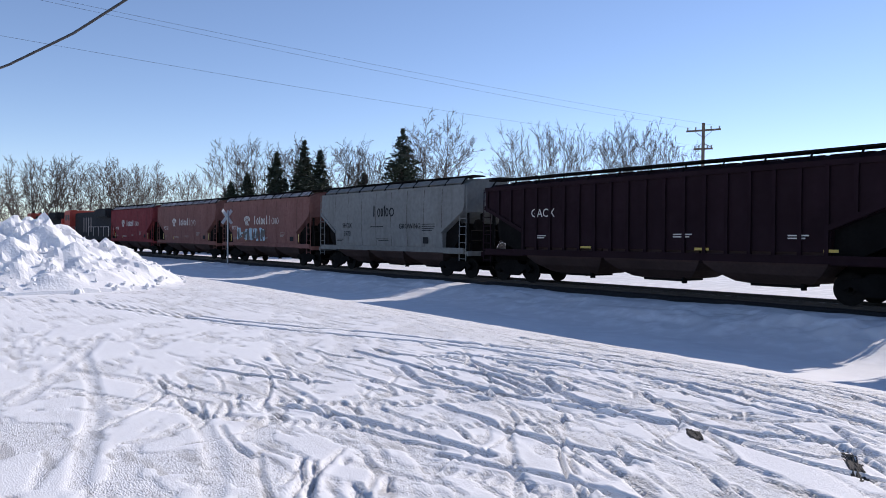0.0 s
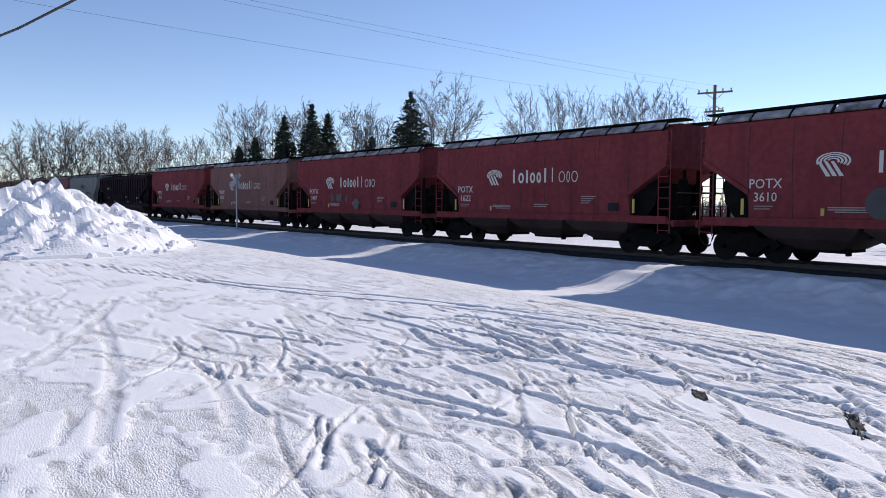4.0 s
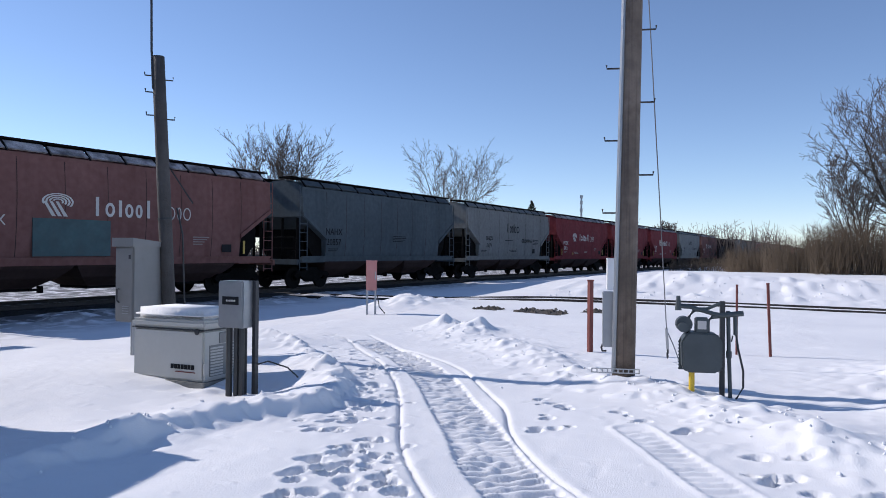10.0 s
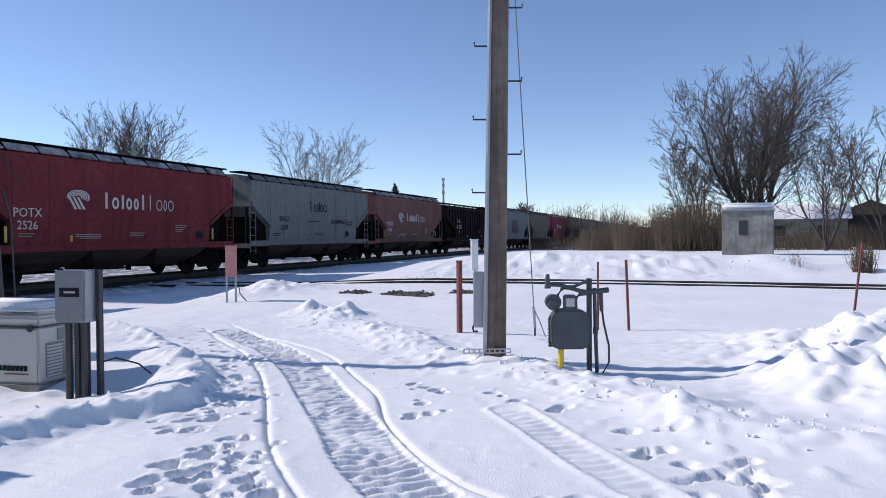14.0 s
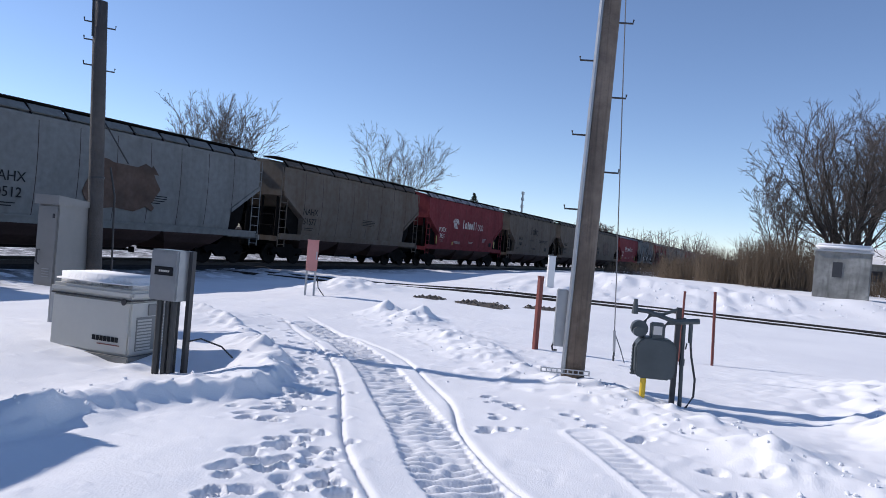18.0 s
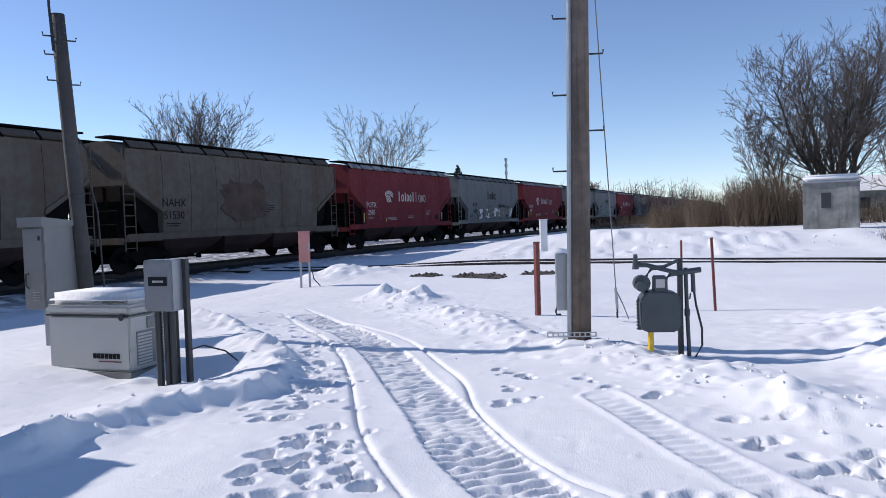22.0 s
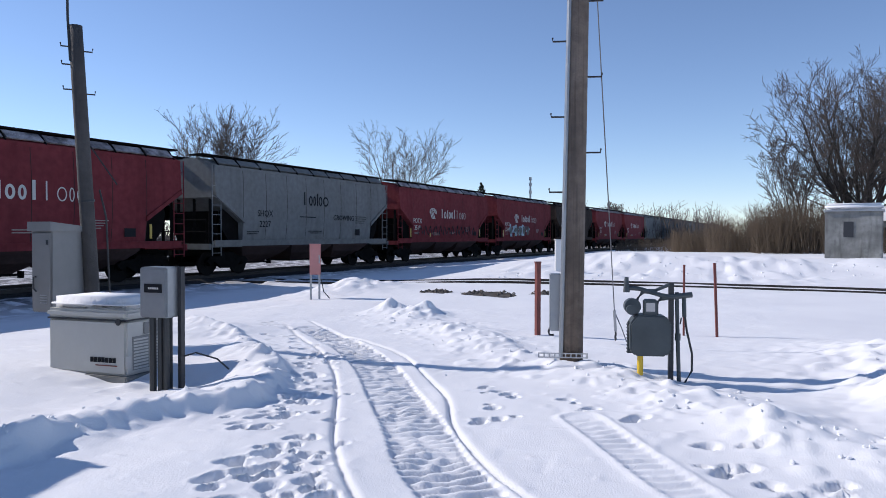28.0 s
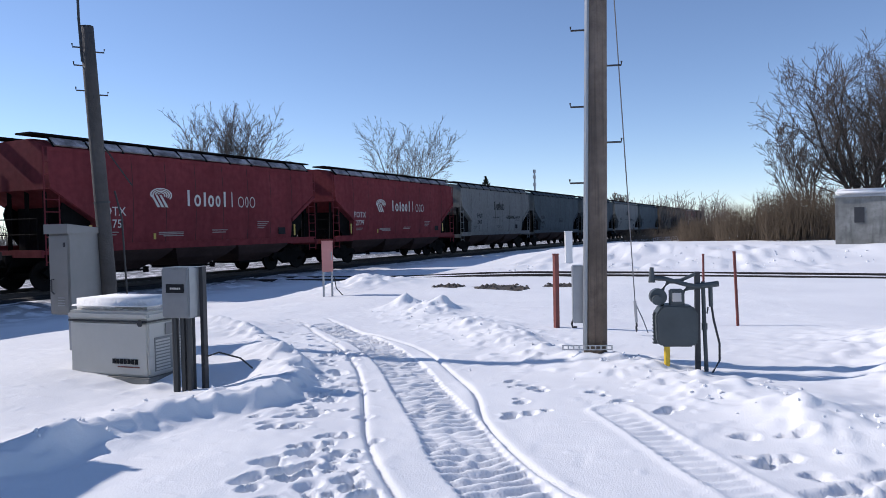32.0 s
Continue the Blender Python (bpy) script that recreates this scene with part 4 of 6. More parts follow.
    bm = bmesh.new()
    if kind == "round":
        for sy in (-1, 1):
            for x in [-xi + 2 * xi * k / 7 for k in range(8)]:
                for i in range(6):
                    z0, z1 = 1.34 + 2.75 * i / 6, 1.34 + 2.75 * (i + 1) / 6
                    a, b = sy * (hopper_side(z0) + 0.005), sy * (hopper_side(z1) + 0.005)
                    bm.faces.new([bm.verts.new(p) for p in ((x - 0.011, a, z0), (x + 0.011, a, z0), (x + 0.011, b, z1), (x - 0.011, b, z1))])
        bmesh.ops.recalc_face_normals(bm, faces=bm.faces)
        for sy in (-1, 1):
            part("eave_rail", boxes((-xe, xe, sy * 1.5 - 0.04, sy * 1.5 + 0.04, 4.04, 4.16)), P, car)
        part("panel_seams", bm, SEAM, car)
    else:
        m = 22
        first = None
        for sy in (-1, 1):
            for k in range(m + 1):
                x = -xe + 0.12 + (2 * xe - 0.24) * k / m
                low = 1.3 if abs(x) < xi else 2.05 + (abs(x) - xi) / (xe - xi) * 0.9
                if low < 1.5 and first is not None:
                    again(first, Matrix.Translation((x, sy * 1.56, 0)), car)
                else:
                    ob = part("rib", boxes((-0.055, 0.055, -0.05, 0.05, low, 3.8)), P, car)
                    ob.matrix_basis = Matrix.Translation((x, sy * 1.56, 0))
                    first = ob if low < 1.5 else first
            part("top_chord", boxes((-xe, xe, sy * 1.54 - 0.07, sy * 1.54 + 0.07, 3.76, 3.92), bevel=0.01), P, car)
    return car


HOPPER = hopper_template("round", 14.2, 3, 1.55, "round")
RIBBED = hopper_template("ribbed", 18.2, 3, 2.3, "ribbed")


def mark_potash(car, code, number, faded):
    """Emblem, wordmark strokes, reporting mark and small stencils on the side that is seen."""
    y = -1.592
    bm = bmesh.new()
    swoosh(bm, -2.3, 2.8, 0.5, y)
    part("emblem", bm, MARK_WHITE, car, "white striped emblem")
    widths = [(0.34, 1), (0.33, 0.72), (0.2, 0.9), (0.3, 0.72), (0.26, 0.72), (0.32, 1), (0.4, 1), (0.33, 0.72), (0.18, 0.72), (0.32, 0.72)]
    part("wordmark", wordmark(-1.2, 2.55, widths, 0.56, 0.075, 0.1, y), MARK_WHITE, car, "white wordmark")
    words("reporting_mark", code, 0.4, pose(-4.25, -1.578, 2.32, 90, 0, 0), MARK_WHITE, car)
    words("car_number", number, 0.38, pose(-4.25, -1.566, 1.93, 90, 0, 0), MARK_WHITE, car)
    part("stencils", flat_bars([(-4.6, -4.0, 1.66, 1.69), (-4.6, -4.1, 1.58, 1.61), (-2.4, -1.3, 1.63, 1.66), (-2.4, -1.3, 1.57, 1.6), (-2.2, -1.3, 1.51, 1.54), (0.1, 0.9, 1.68, 1.71), (0.1, 0.8, 1.6, 1.63), (2.6, 3.3, 1.98, 2.01), (2.6, 3.2, 1.9, 1.93), (2.6, 3.1, 1.82, 1.85), (2.6, 3.0, 1.74, 1.77)], -1.556), MARK_FAINT, car)
    part("data_panel", flat_bars([(3.9, 4.35, 1.48, 1.76)], -1.552), MARK_DARK, car, "small black data panel")
    part("reflectors", flat_bars([(-5.05, -4.95, 1.42, 1.9), (-2.6, -2.5, 1.42, 1.62), (4.95, 5.05, 1.42, 1.9)], -1.535), MARK_YELLOW, car)


def mark_agri(car, code, number, faded):
    y = -1.592
    bm = wordmark(-1.0, 2.84, [(0.42, 1), (0.28, 0.72), (0.2, 0.72), (0.1, 0.95), (0.28, 0.72), (0.44, 0.72)], 0.58, 0.055, 0.08, y)
    part("wordmark", bm, MARK_DARK, car, "dark serif wordmark")
    words("slogan", "GROWING", 0.36, pose(2.3, -1.585, 2.32, 90, 0, 0), MARK_DARK, car)
    words("reporting_mark", code, 0.36, pose(-3.5, -1.584, 2.4, 90, 0, 0), MARK_DARK, car)
    words("car_number", number, 0.36, pose(-3.5, -1.574, 1.96, 90, 0, 0), MARK_DARK, car)
    part("stencils", flat_bars([(-4.6, -3.9, 1.64, 1.67), (-4.6, -4.0, 1.56, 1.59), (-1.2, 0.0, 2.3, 2.34), (-0.6, 0.5, 1.68, 1.71), (-0.4, 0.5, 1.6, 1.63), (3.3, 4.3, 2.4, 2.43), (3.3, 4.3, 2.3, 2.33), (3.3, 4.2, 2.2, 2.23), (3.3, 4.1, 2.1, 2.13)], -1.584), MARK_DARK, car)
    part("data_panel", flat_bars([(3.35, 3.75, 1.5, 1.8)], -1.552), MARK_DARK, car, "small black data panel")


def mark_plain(car, code, number, faded):
    col = MARK_WHITE if faded == "white" else MARK_DARK
    words("reporting_mark", code, 0.4, pose(-4.3, -1.585, 2.36, 90, 0, 0), col, car)
    words("car_number", number, 0.4, pose(-4.3, -1.575, 1.92, 90, 0, 0), col, car)
    part("stencils", flat_bars([(-4.7, -4.0, 1.62, 1.65), (-4.7, -4.1, 1.54, 1.57), (0.3, 1.5, 2.26, 2.29), (0.3, 1.5, 2.18, 2.21), (0.3, 1.4, 2.1, 2.13), (0.3, 1.2, 2.02, 2.05)], -1.576), col, car)


def mark_ribbed(car, code, number, faded):
    words("reporting_mark", code, 0.46, pose(-4.9, -1.566, 2.75, 90, 0, 0), MARK_WHITE, car)
    words("car_number", number, 0.46, pose(-4.9, -1.566, 2.25, 90, 0, 0), MARK_WHITE, car)
    part("stencils", flat_bars([(-5.3, -4.7, 1.86, 1.9), (-5.3, -4.8, 1.78, 1.82), (1.1, 1.8, 1.9, 1.94), (1.1, 1.7, 1.82, 1.86), (4.9, 5.5, 1.86, 1.9), (4.9, 5.4, 1.78, 1.82)], -1.566), MARK_WHITE, car)
    part("reflectors", flat_bars([(-2.9, -2.4, 1.42, 1.5), (1.9, 2.4, 1.42, 1.5), (5.9, 6.3, 1.42, 1.5)], -1.57), MARK_YELLOW, car)


MARKS = {"potash": mark_potash, "agri": mark_agri, "plain": mark_plain, "ribbed": mark_ribbed, "none": None}
# front end of the car at the start, its length, build, paint, markings, reporting mark, number, sprayed paint
CONSIST = [
    (-82.3, 14.2, "round", "red", "potash", "POTX", "", ""),
    (-68.1, 14.2, "round", "pink", "potash", "POTX", "", ""),
    (-53.9, 14.2, "round", "pink", "potash", "POTX", "", "blue"),
    (-39.7, 14.2, "round", "grey", "agri", "SHQX", "3573", ""),
    (-25.5, 18.2, "ribbed", "maroon", "ribbed", "GACX", "", ""),
    (-7.3, 14.2, "round", "red", "potash", "POTX", "3624", ""),
    (6.9, 14.2, "round", "pink", "potash", "POTX", "1570", ""),
    (21.1, 14.2, "round", "red", "potash", "POTX", "3407", "spot"),
    (35.3, 14.2, "round", "red", "potash", "POTX", "1622", ""),
    (49.5, 14.2, "round", "red", "potash", "POTX", "3610", "spots"),
    (63.7, 18.2, "ribbed", "rose", "ribbed", "GACX", "470185", ""),
    (81.9, 14.5, "round", "pink", "potash", "POTX", "1274", "teal"),
    (96.5, 14.3, "round", "red", "potash", "POTX", "3703", ""),
    (110.9, 14.2, "round", "pink", "potash", "POTX", "1033", ""),
    (125.1, 18.0, "ribbed", "maroon", "ribbed", "GACX", "470025", ""),
    (143.1, 14.2, "round", "red", "potash", "POTX", "3747", ""),
    (157.4, 14.3, "round", "teal", "plain", "POTX", "4442", ""),
    (171.7, 14.4, "round", "pink", "potash", "POTX", "1178", "panel"),
    (186.2, 14.6, "round", "slate", "plain", "NAHX", "20857", ""),
    (200.9, 14.2, "round", "grey", "agri", "SHQX", "2179", ""),
    (215.1, 14.2, "round", "red", "potash", "POTX", "2412", ""),
    (229.3, 14.1, "round", "red", "potash", "POTX", "3541", "green"),
    (243.4, 14.4, "round", "red", "potash", "POTX", "2526", ""),
    (257.8, 14.2, "round", "grey", "agri", "SHQX", "2307", ""),
    (272.0, 14.2, "round", "pink", "potash", "POTX", "1366", ""),
    (286.2, 18.0, "ribbed", "maroon", "ribbed", "GACX", "470385", ""),
    (304.2, 14.3, "round", "grey", "plain", "NAHX", "50512", "rust"),
    (318.5, 14.4, "round", "tan", "plain", "NAHX", "51577", ""),
    (332.9, 14.1, "round", "red", "potash", "POTX", "3631", ""),
    (347.0, 14.8, "round", "tan", "agri", "SHQX", "3783", ""),
    (361.8, 14.1, "round", "tan", "plain", "NAHX", "50877", ""),
    (375.9, 14.3, "round", "tan", "plain", "NAHX", "51530", "rust"),
    (390.2, 14.1, "round", "red", "potash", "POTX", "2580", ""),
    (404.3, 14.6, "round", "grey", "agri", "SHQX", "2320", "pale"),
    (418.9, 14.2, "round", "red", "potash", "POTX", "2631", ""),
    (433.1, 14.5, "round", "grey", "agri", "SHQX", "3484", "dark"),
    (447.6, 14.2, "round", "grey", "agri", "SHQX", "3482", ""),
    (461.8, 14.5, "round", "red", "potash", "POTX", "3442", ""),
    (476.3, 14.3, "round", "grey", "agri", "SHQX", "2227", ""),
    (490.6, 14.1, "round", "red", "potash", "POTX", "3519", "scrawl"),
    (504.7, 14.9, "round", "red", "potash", "POTX", "3258", "blue"),
    (519.6, 14.2, "round", "brown", "plain", "NAHX", "", "white"),
    (533.8, 14.7, "round", "red", "potash", "POTX", "3175", ""),
    (548.5, 14.1, "round", "red", "potash", "POTX", "2779", ""),
    (562.6, 14.1, "round", "grey", "agri", "SHQX", "2410", ""),
    (576.7, 14.1, "round", "slate", "plain", "POTX", "4410", ""),
    (590.8, 14.1, "round", "slate", "plain", "POTX", "4427", ""),
    (604.9, 14.1, "round", "grey", "agri", "SHQX", "3391", ""),
    (619.0, 14.1, "round", "slate", "plain", "NAHX", "20871", ""),
    (633.1, 14.1, "round", "tan", "plain", "NAHX", "50871", ""),
    (647.2, 14.1, "round", "tan", "plain", "NAHX", "50833", ""),
    (661.3, 14.1, "round", "pink", "potash", "POTX", "1180", ""),
    (675.4, 14.1, "round", "brown", "plain", "NAHX", "50871", ""),
]
COLOUR_WORDS = {"red": "bright red", "pink": "faded pinkish red", "maroon": "dark maroon", "rose": "dusty rose", "grey": "light grey", "slate": "slate grey", "teal": "dark teal-grey", "tan": "rust-streaked tan", "brown": "dark brown"}
EXTRA_WORDS = {"": "", "blue": " and pale graffiti", "teal": " and dark teal graffiti", "spot": " and black patch", "spots": " and black patches", "panel": " and dark blue patch", "green": " and green graffiti", "rust": " and rust patch", "pale": " and white graffiti", "dark": " and black graffiti", "scrawl": " and black scrawl", "white": " and white panels"}


def repaint(car, col):
    """Gives the painted parts of a copied car their own paint."""
    for ob in car.children_recursive:
        if ob.type == "MESH" and ob.data.materials and ob.data.materials[0] == PAINT["red"]:
            ob.material_slots[0].link = "OBJECT"
            ob.material_slots[0].material = PAINT[col]
        elif ob.type == "MESH" and ob.data.materials and ob.data.materials[0] == GRATING_SNOW and col not in ("red", "pink", "rose"):
            ob.material_slots[0].link = "OBJECT"
            ob.material_slots[0].material = PAINT[col]


def spray(car, what, seed):
    bm = bmesh.new()
    y = -1.575
    if what in ("blue", "teal", "green", "pale", "dark"):
        mat = GRAFFITI[what]
        x0, x1, z0, z1 = {"blue": (-3.9, 0.6, 1.4, 2.35), "teal": (-1.35, 1.25, 1.36, 1.98), "green": (-3.6, 1.0, 1.36, 2.25), "pale": (-3.3, 4.4, 1.36, 2.2), "dark": (-3.2, 2.3, 1.36, 2.3)}[what]
        tag_paint(bm, x0, x1, z0, z1, y - 0.012, seed, 5)
        if what in ("blue", "pale", "green"):
            b2 = bmesh.new()
            tag_paint(b2, x0 + 0.1, x1 - 0.1, z0 + 0.1, z1 - 0.12, y - 0.018, seed + 5, 6)
            part("graffiti_outline", b2, GRAFFITI_DARK if what != "green" else GRAFFITI_TEAL, car)
    elif what in ("spot", "spots"):
        mat = GRAFFITI_DARK
        for cx, cz, r in ([(0.55, 1.62, 0.3), (-1.4, 1.95, 0.2)] if what == "spot" else [(-1.0, 1.75, 0.42), (1.1, 1.7, 0.34)]):
            tube(bm, [(cx, y - 0.012, cz), (cx, y - 0.006, cz)], r, 14)
        if what == "spot":
            tag_paint(bm, -2.2, -0.3, 1.75, 2.2, y - 0.012, seed, 4)
    elif what == "panel":
        mat = GRAFFITI_TEAL
        box(bm, -3.0, -0.6, y - 0.016, y, 1.36, 2.42)
    elif what == "rust":
        mat = RUST_PATCH
        rnd = random.Random(seed)
        edge = [(-0.35 + (1.5 + rnd.uniform(-0.3, 0.12)) * math.copysign(abs(math.cos(a)) ** 0.5, math.cos(a)), 2.5 + (0.8 + rnd.uniform(-0.16, 0.06)) * math.copysign(abs(math.sin(a)) ** 0.5, math.sin(a))) for a in np.linspace(0, 6.1, 34)]
        prism(bm, edge, y - 0.02, y)
    elif what == "scrawl":
        mat = GRAFFITI_DARK
        rnd = random.Random(seed)
        x = -4.2
        while x < 3.6:
            tube(bm, [(x + 0.3 * rnd.random(), y - 0.012, 1.5), (x + 0.2 * rnd.random(), y - 0.012, 1.75), (x + 0.35, y - 0.012, 2.0 + 0.12 * rnd.random()), (x + 0.55, y - 0.012, 1.6)], 0.025, 4)
            x += rnd.uniform(0.5, 0.8)
    elif what == "white":
        mat = PAINT["grey"]
        box(bm, 0.2, 1.9, y - 0.02, y, 2.0, 3.3)
        box(bm, 2.1, 2.9, y - 0.02, y, 2.1, 3.1)
    else:
        bm.free()
        return
    part("graffiti" if what not in ("panel", "rust", "white") else "patch", bm, mat, car, EXTRA_WORDS[what].replace(" and ", ""))


TRAIN = []
for k, (u, length, kind, paint, mark, code, number, extra) in enumerate(CONSIST):
    base = HOPPER if kind == "round" else RIBBED
    car = copy_thing(base, Matrix.Identity(4))
    car.name = "hopper_car"
    what = {"potash": "white emblem", "agri": "dark lettering", "plain": "plain stencils", "ribbed": "vertical ribs"}[mark]
    tagged(car, f"{COLOUR_WORDS[paint]} hopper car with {what}{EXTRA_WORDS[extra]}", "train car", "cars of the freight train")
    repaint(car, paint)
    MARKS[mark](car, code, number, "white" if paint == "brown" else "")
    spray(car, extra, k)
    TRAIN.append((car, u, length))
for proto in (HOPPER, RIBBED):
    for o in list(proto.children_recursive) + [proto]:
        bpy.data.objects.remove(o)
bpy.data.objects.remove(PROTO_WHEEL)


def locomotive():
    """A six-axle road locomotive, long hood to the cars."""
    lo = thing("locomotive", "black and red diesel freight locomotive", "locomotive", group="engines of the freight train")
    part("frame", boxes((-11, 11, -1.5, 1.5, 1.1, 1.5), bevel=0.04), LOCO_BLACK, lo)
    part("long_hood", boxes((-5.2, 10.2, -0.95, 0.95, 1.5, 4.2), bevel=0.12), LOCO_BLACK, lo)
    part("radiator", boxes((5.4, 10.0, -1.5, 1.5, 3.5, 4.45), bevel=0.15), LOCO_BLACK, lo)
    part("hood_stripe", boxes((-1.2, -0.9, -0.965, 0.965, 1.9, 3.6), (-0.2, 0.1, -0.965, 0.965, 1.9, 3.6), (0.9, 1.2, -0.965, 0.965, 1.9, 3.6), (1.9, 2.2, -0.965, 0.965, 1.9, 3.6)), MARK_FAINT, lo, "pale painted bars")
    part("cab", boxes((-8.2, -5.2, -1.5, 1.5, 1.5, 4.55), bevel=0.1), LOCO_RED, lo, "red cab")
    part("cab_window", boxes((-7.6, -6.6, -1.52, 1.52, 3.3, 4.0), (-6.3, -5.6, -1.52, 1.52, 3.3, 4.0)), PLASTIC_DARK, lo)
    part("nose", boxes((-10.2, -8.2, -1.05, 1.05, 1.5, 3.4), bevel=0.15), LOCO_RED, lo)
    part("fuel_tank", boxes((-3.2, 3.4, -1.45, 1.45, 0.35, 1.1), bevel=0.15), UNDER, lo)
    part("red_end", boxes((10.2, 10.9, -0.9, 0.9, 1.5, 3.6), bevel=0.08), LOCO_RED, lo)
    for sx in (-1, 1):
        tr = part("truck", boxes((sx * 7 - 2.6, sx * 7 + 2.6, -1.3, -1.1, 0.45, 0.85), (sx * 7 - 2.6, sx * 7 + 2.6, 1.1, 1.3, 0.45, 0.85), (sx * 7 - 0.3, sx * 7 + 0.3, -1.1, 1.1, 0.5, 1.0), bevel=0.04), UNDER, lo)
        for d in (-1.9, 0, 1.9):
            for y in (-0.76, 0.76):
                bm = bmesh.new()
                tube(bm, [(sx * 7 + d, y - 0.07, 0.53), (sx * 7 + d, y + 0.07, 0.53)], 0.53, 20)
                part("wheel", bm, WHEEL, tr)
        bm = bmesh.new()
        for y in (-1.45, 1.45):
            tube(bm, [(sx * 10.9, y, 1.5), (sx * 10.9, y, 2.5), (sx * 3, y, 2.5)], 0.025, 5)
            for x in (9, 7, 5, 3):
                tube(bm, [(sx * x, y, 1.5), (sx * x, y, 2.5)], 0.02, 5)
        part("handrail", bm, MARK_WHITE, lo, "thin white handrail")
    part("horn", tubes(([(-6.4, 0, 4.7), (-7.0, 0, 4.72)], [0.05, 0.1])), UNDER, lo)
    return lo


for u in (-105.2, -128.1):
    TRAIN.append((locomotive(), u, 22.6))


# ---- things ----
def round_pole(name, label, category, x, y, z0, z1, r0, r1, mat, lean=(0, 0), group=""):
    t = thing(name, label, category, Matrix.Translation((x, y, z0)), group)
    h = z1 - z0
    bm = bmesh.new()
    tube(bm, [(lean[0] * h * k / 6, lean[1] * h * k / 6, h * k / 6) for k in range(7)], [r0 + (r1 - r0) * k / 6 for k in range(7)], 16)
    part("shaft", bm, mat, t, smooth=True)
    return t


# -- wooden utility pole with pegs, conduit moulding, meter box and guy wire --
utility_pole = round_pole("utility_pole", "weathered brown wooden utility pole with steel climbing pegs", "utility pole", 8.72, 1.33, gz(8.72, 1.25) - 0.25, 11.2, 0.134, 0.097, WOOD_POLE, (0.003, -0.015))
UPZ = 0.25 - gz(8.72, 1.25)
right, back = Vector((0.2217, -0.975, 0)), Vector((0.975, 0.2217, 0))
for k in range(10):
    for s in (-1, 1):
        z = (2.05 if s < 0 else 2.5) + 0.86 * k + UPZ
        c = Vector((0.003 * z, -0.015 * z, z))
        r = 0.143 - 0.004 * z
        a, b, e = c + right * (s * (r - 0.02)), c + right * (s * (r + 0.15)), c + right * (s * (r + 0.155)) + Vector((0, 0, 0.045))
        part("climbing_peg", tubes(([a, b, e], 0.011), sides=6), PLASTIC_DARK, utility_pole)
bm = bmesh.new()
tube(bm, [Vector((0.003 * z, -0.015 * z, z)) - right * (0.118 - 0.0036 * z) - back * 0.075 for z in (0.3, 4, 8, 11.2)], 0.03, 8)
part("conduit_moulding", bm, GALV, utility_pole, "pale grey conduit moulding")
meter = part("meter_box", boxes((-0.08, 0.05, -0.12, 0.12, 0.0, 0.66), bevel=0.012), GALV, utility_pole, "narrow grey steel box")
meter.matrix_basis = Matrix.Translation(Vector((0, 0, 0.45 + UPZ)) - right * 0.16 + back * 0.14) @ Matrix.Rotation(radians(-77), 4, "Z")
part("box_cable", tubes(([(-0.06, 0, 0.06), (-0.09, 0, -0.02), (-0.08, 0, -0.06), (-0.03, 0, -0.06)], 0.012)), WIRE, meter)
br = part("perforated_bracket", boxes(*[(-0.36 + 0.06 * k, -0.315 + 0.06 * k, -0.16, -0.15, 0, 0.012) for k in range(9)], *[(-0.36 + 0.06 * k, -0.315 + 0.06 * k, -0.16, -0.15, 0.045, 0.057) for k in range(9)], *[(-0.375 + 0.06 * k, -0.36 + 0.06 * k, -0.16, -0.15, 0, 0.057) for k in range(10)]), STEEL_DARK, utility_pole, "small perforated steel strut")
br.matrix_basis = Matrix.Translation((0, 0, 0.17 + UPZ)) @ Matrix.Rotation(radians(-77), 4, "Z")
guy = thing("guy_wire", "thin steel guy wire with anchor eye in the snow", "cable")
part("wire", tubes(([(10.9, 1.06, 0.2), (8.62, 1.3, 8.6)], 0.008), sides=5), GALV_WIRE, guy)
part("turnbuckle", tubes(([(10.9, 1.06, 0.2), (10.82, 1.07, 0.5)], 0.02)), GALV, guy)
part("anchor_eye", tubes(([(10.91 + 0.05 * math.cos(a), 1.06, 0.13 + 0.06 * math.sin(a)) for a in np.linspace(0, 6.28, 12)], 0.012)), PLASTIC_DARK, guy)
part("tail", tubes(([(10.86, 1.06, 0.45), (10.85, 0.97, 0.25), (10.84, 0.9, 0.06)], 0.008), sides=5), GALV_WIRE, guy)

# -- grey service pole with riser wire --
service_pole = round_pole("service_pole", "grey weathered service pole with cable loop and pegs", "utility pole", 8.53, 8.1, gz(8.4, 8.2) - 0.2, 4.5, 0.105, 0.092, POLE_BROWN, (-0.036, 0.036))
SZ = 0.2 - gz(8.4, 8.2)
for z, s in ((3.6, -1), (3.95, -1), (4.2, -1), (3.55, 1), (4.15, 1)):
    c = Vector((-0.036 * (z + SZ), 0.036 * (z + SZ), z + SZ))
    rr = Vector((0.7, -0.7, 0))
    part("peg", tubes(([c + rr * (s * 0.08), c + rr * (s * 0.2), c + rr * (s * 0.205) + Vector((0, 0, 0.05))], 0.011), sides=6), PLASTIC_DARK, service_pole)
loop = [Vector((0.7, -0.7, 0)) * (-0.06 + 0.22 * (1 - math.cos(a)) * 0.8) + Vector((0, 0, 2.55 + SZ + 0.27 * math.sin(a + 1.57))) for a in np.linspace(0, 6.0, 16)]
part("cable_loop", tubes((loop, 0.012), sides=6), WIRE, service_pole, "black cable loop")
part("riser_cable", tubes(([(0.03, -0.05, 2.2 + SZ), (0.09, -0.11, 1.8 + SZ), (0.12, -0.14, 0.6 + SZ), (0.14, -0.16, 0.1)], 0.014), sides=6), WIRE, service_pole)
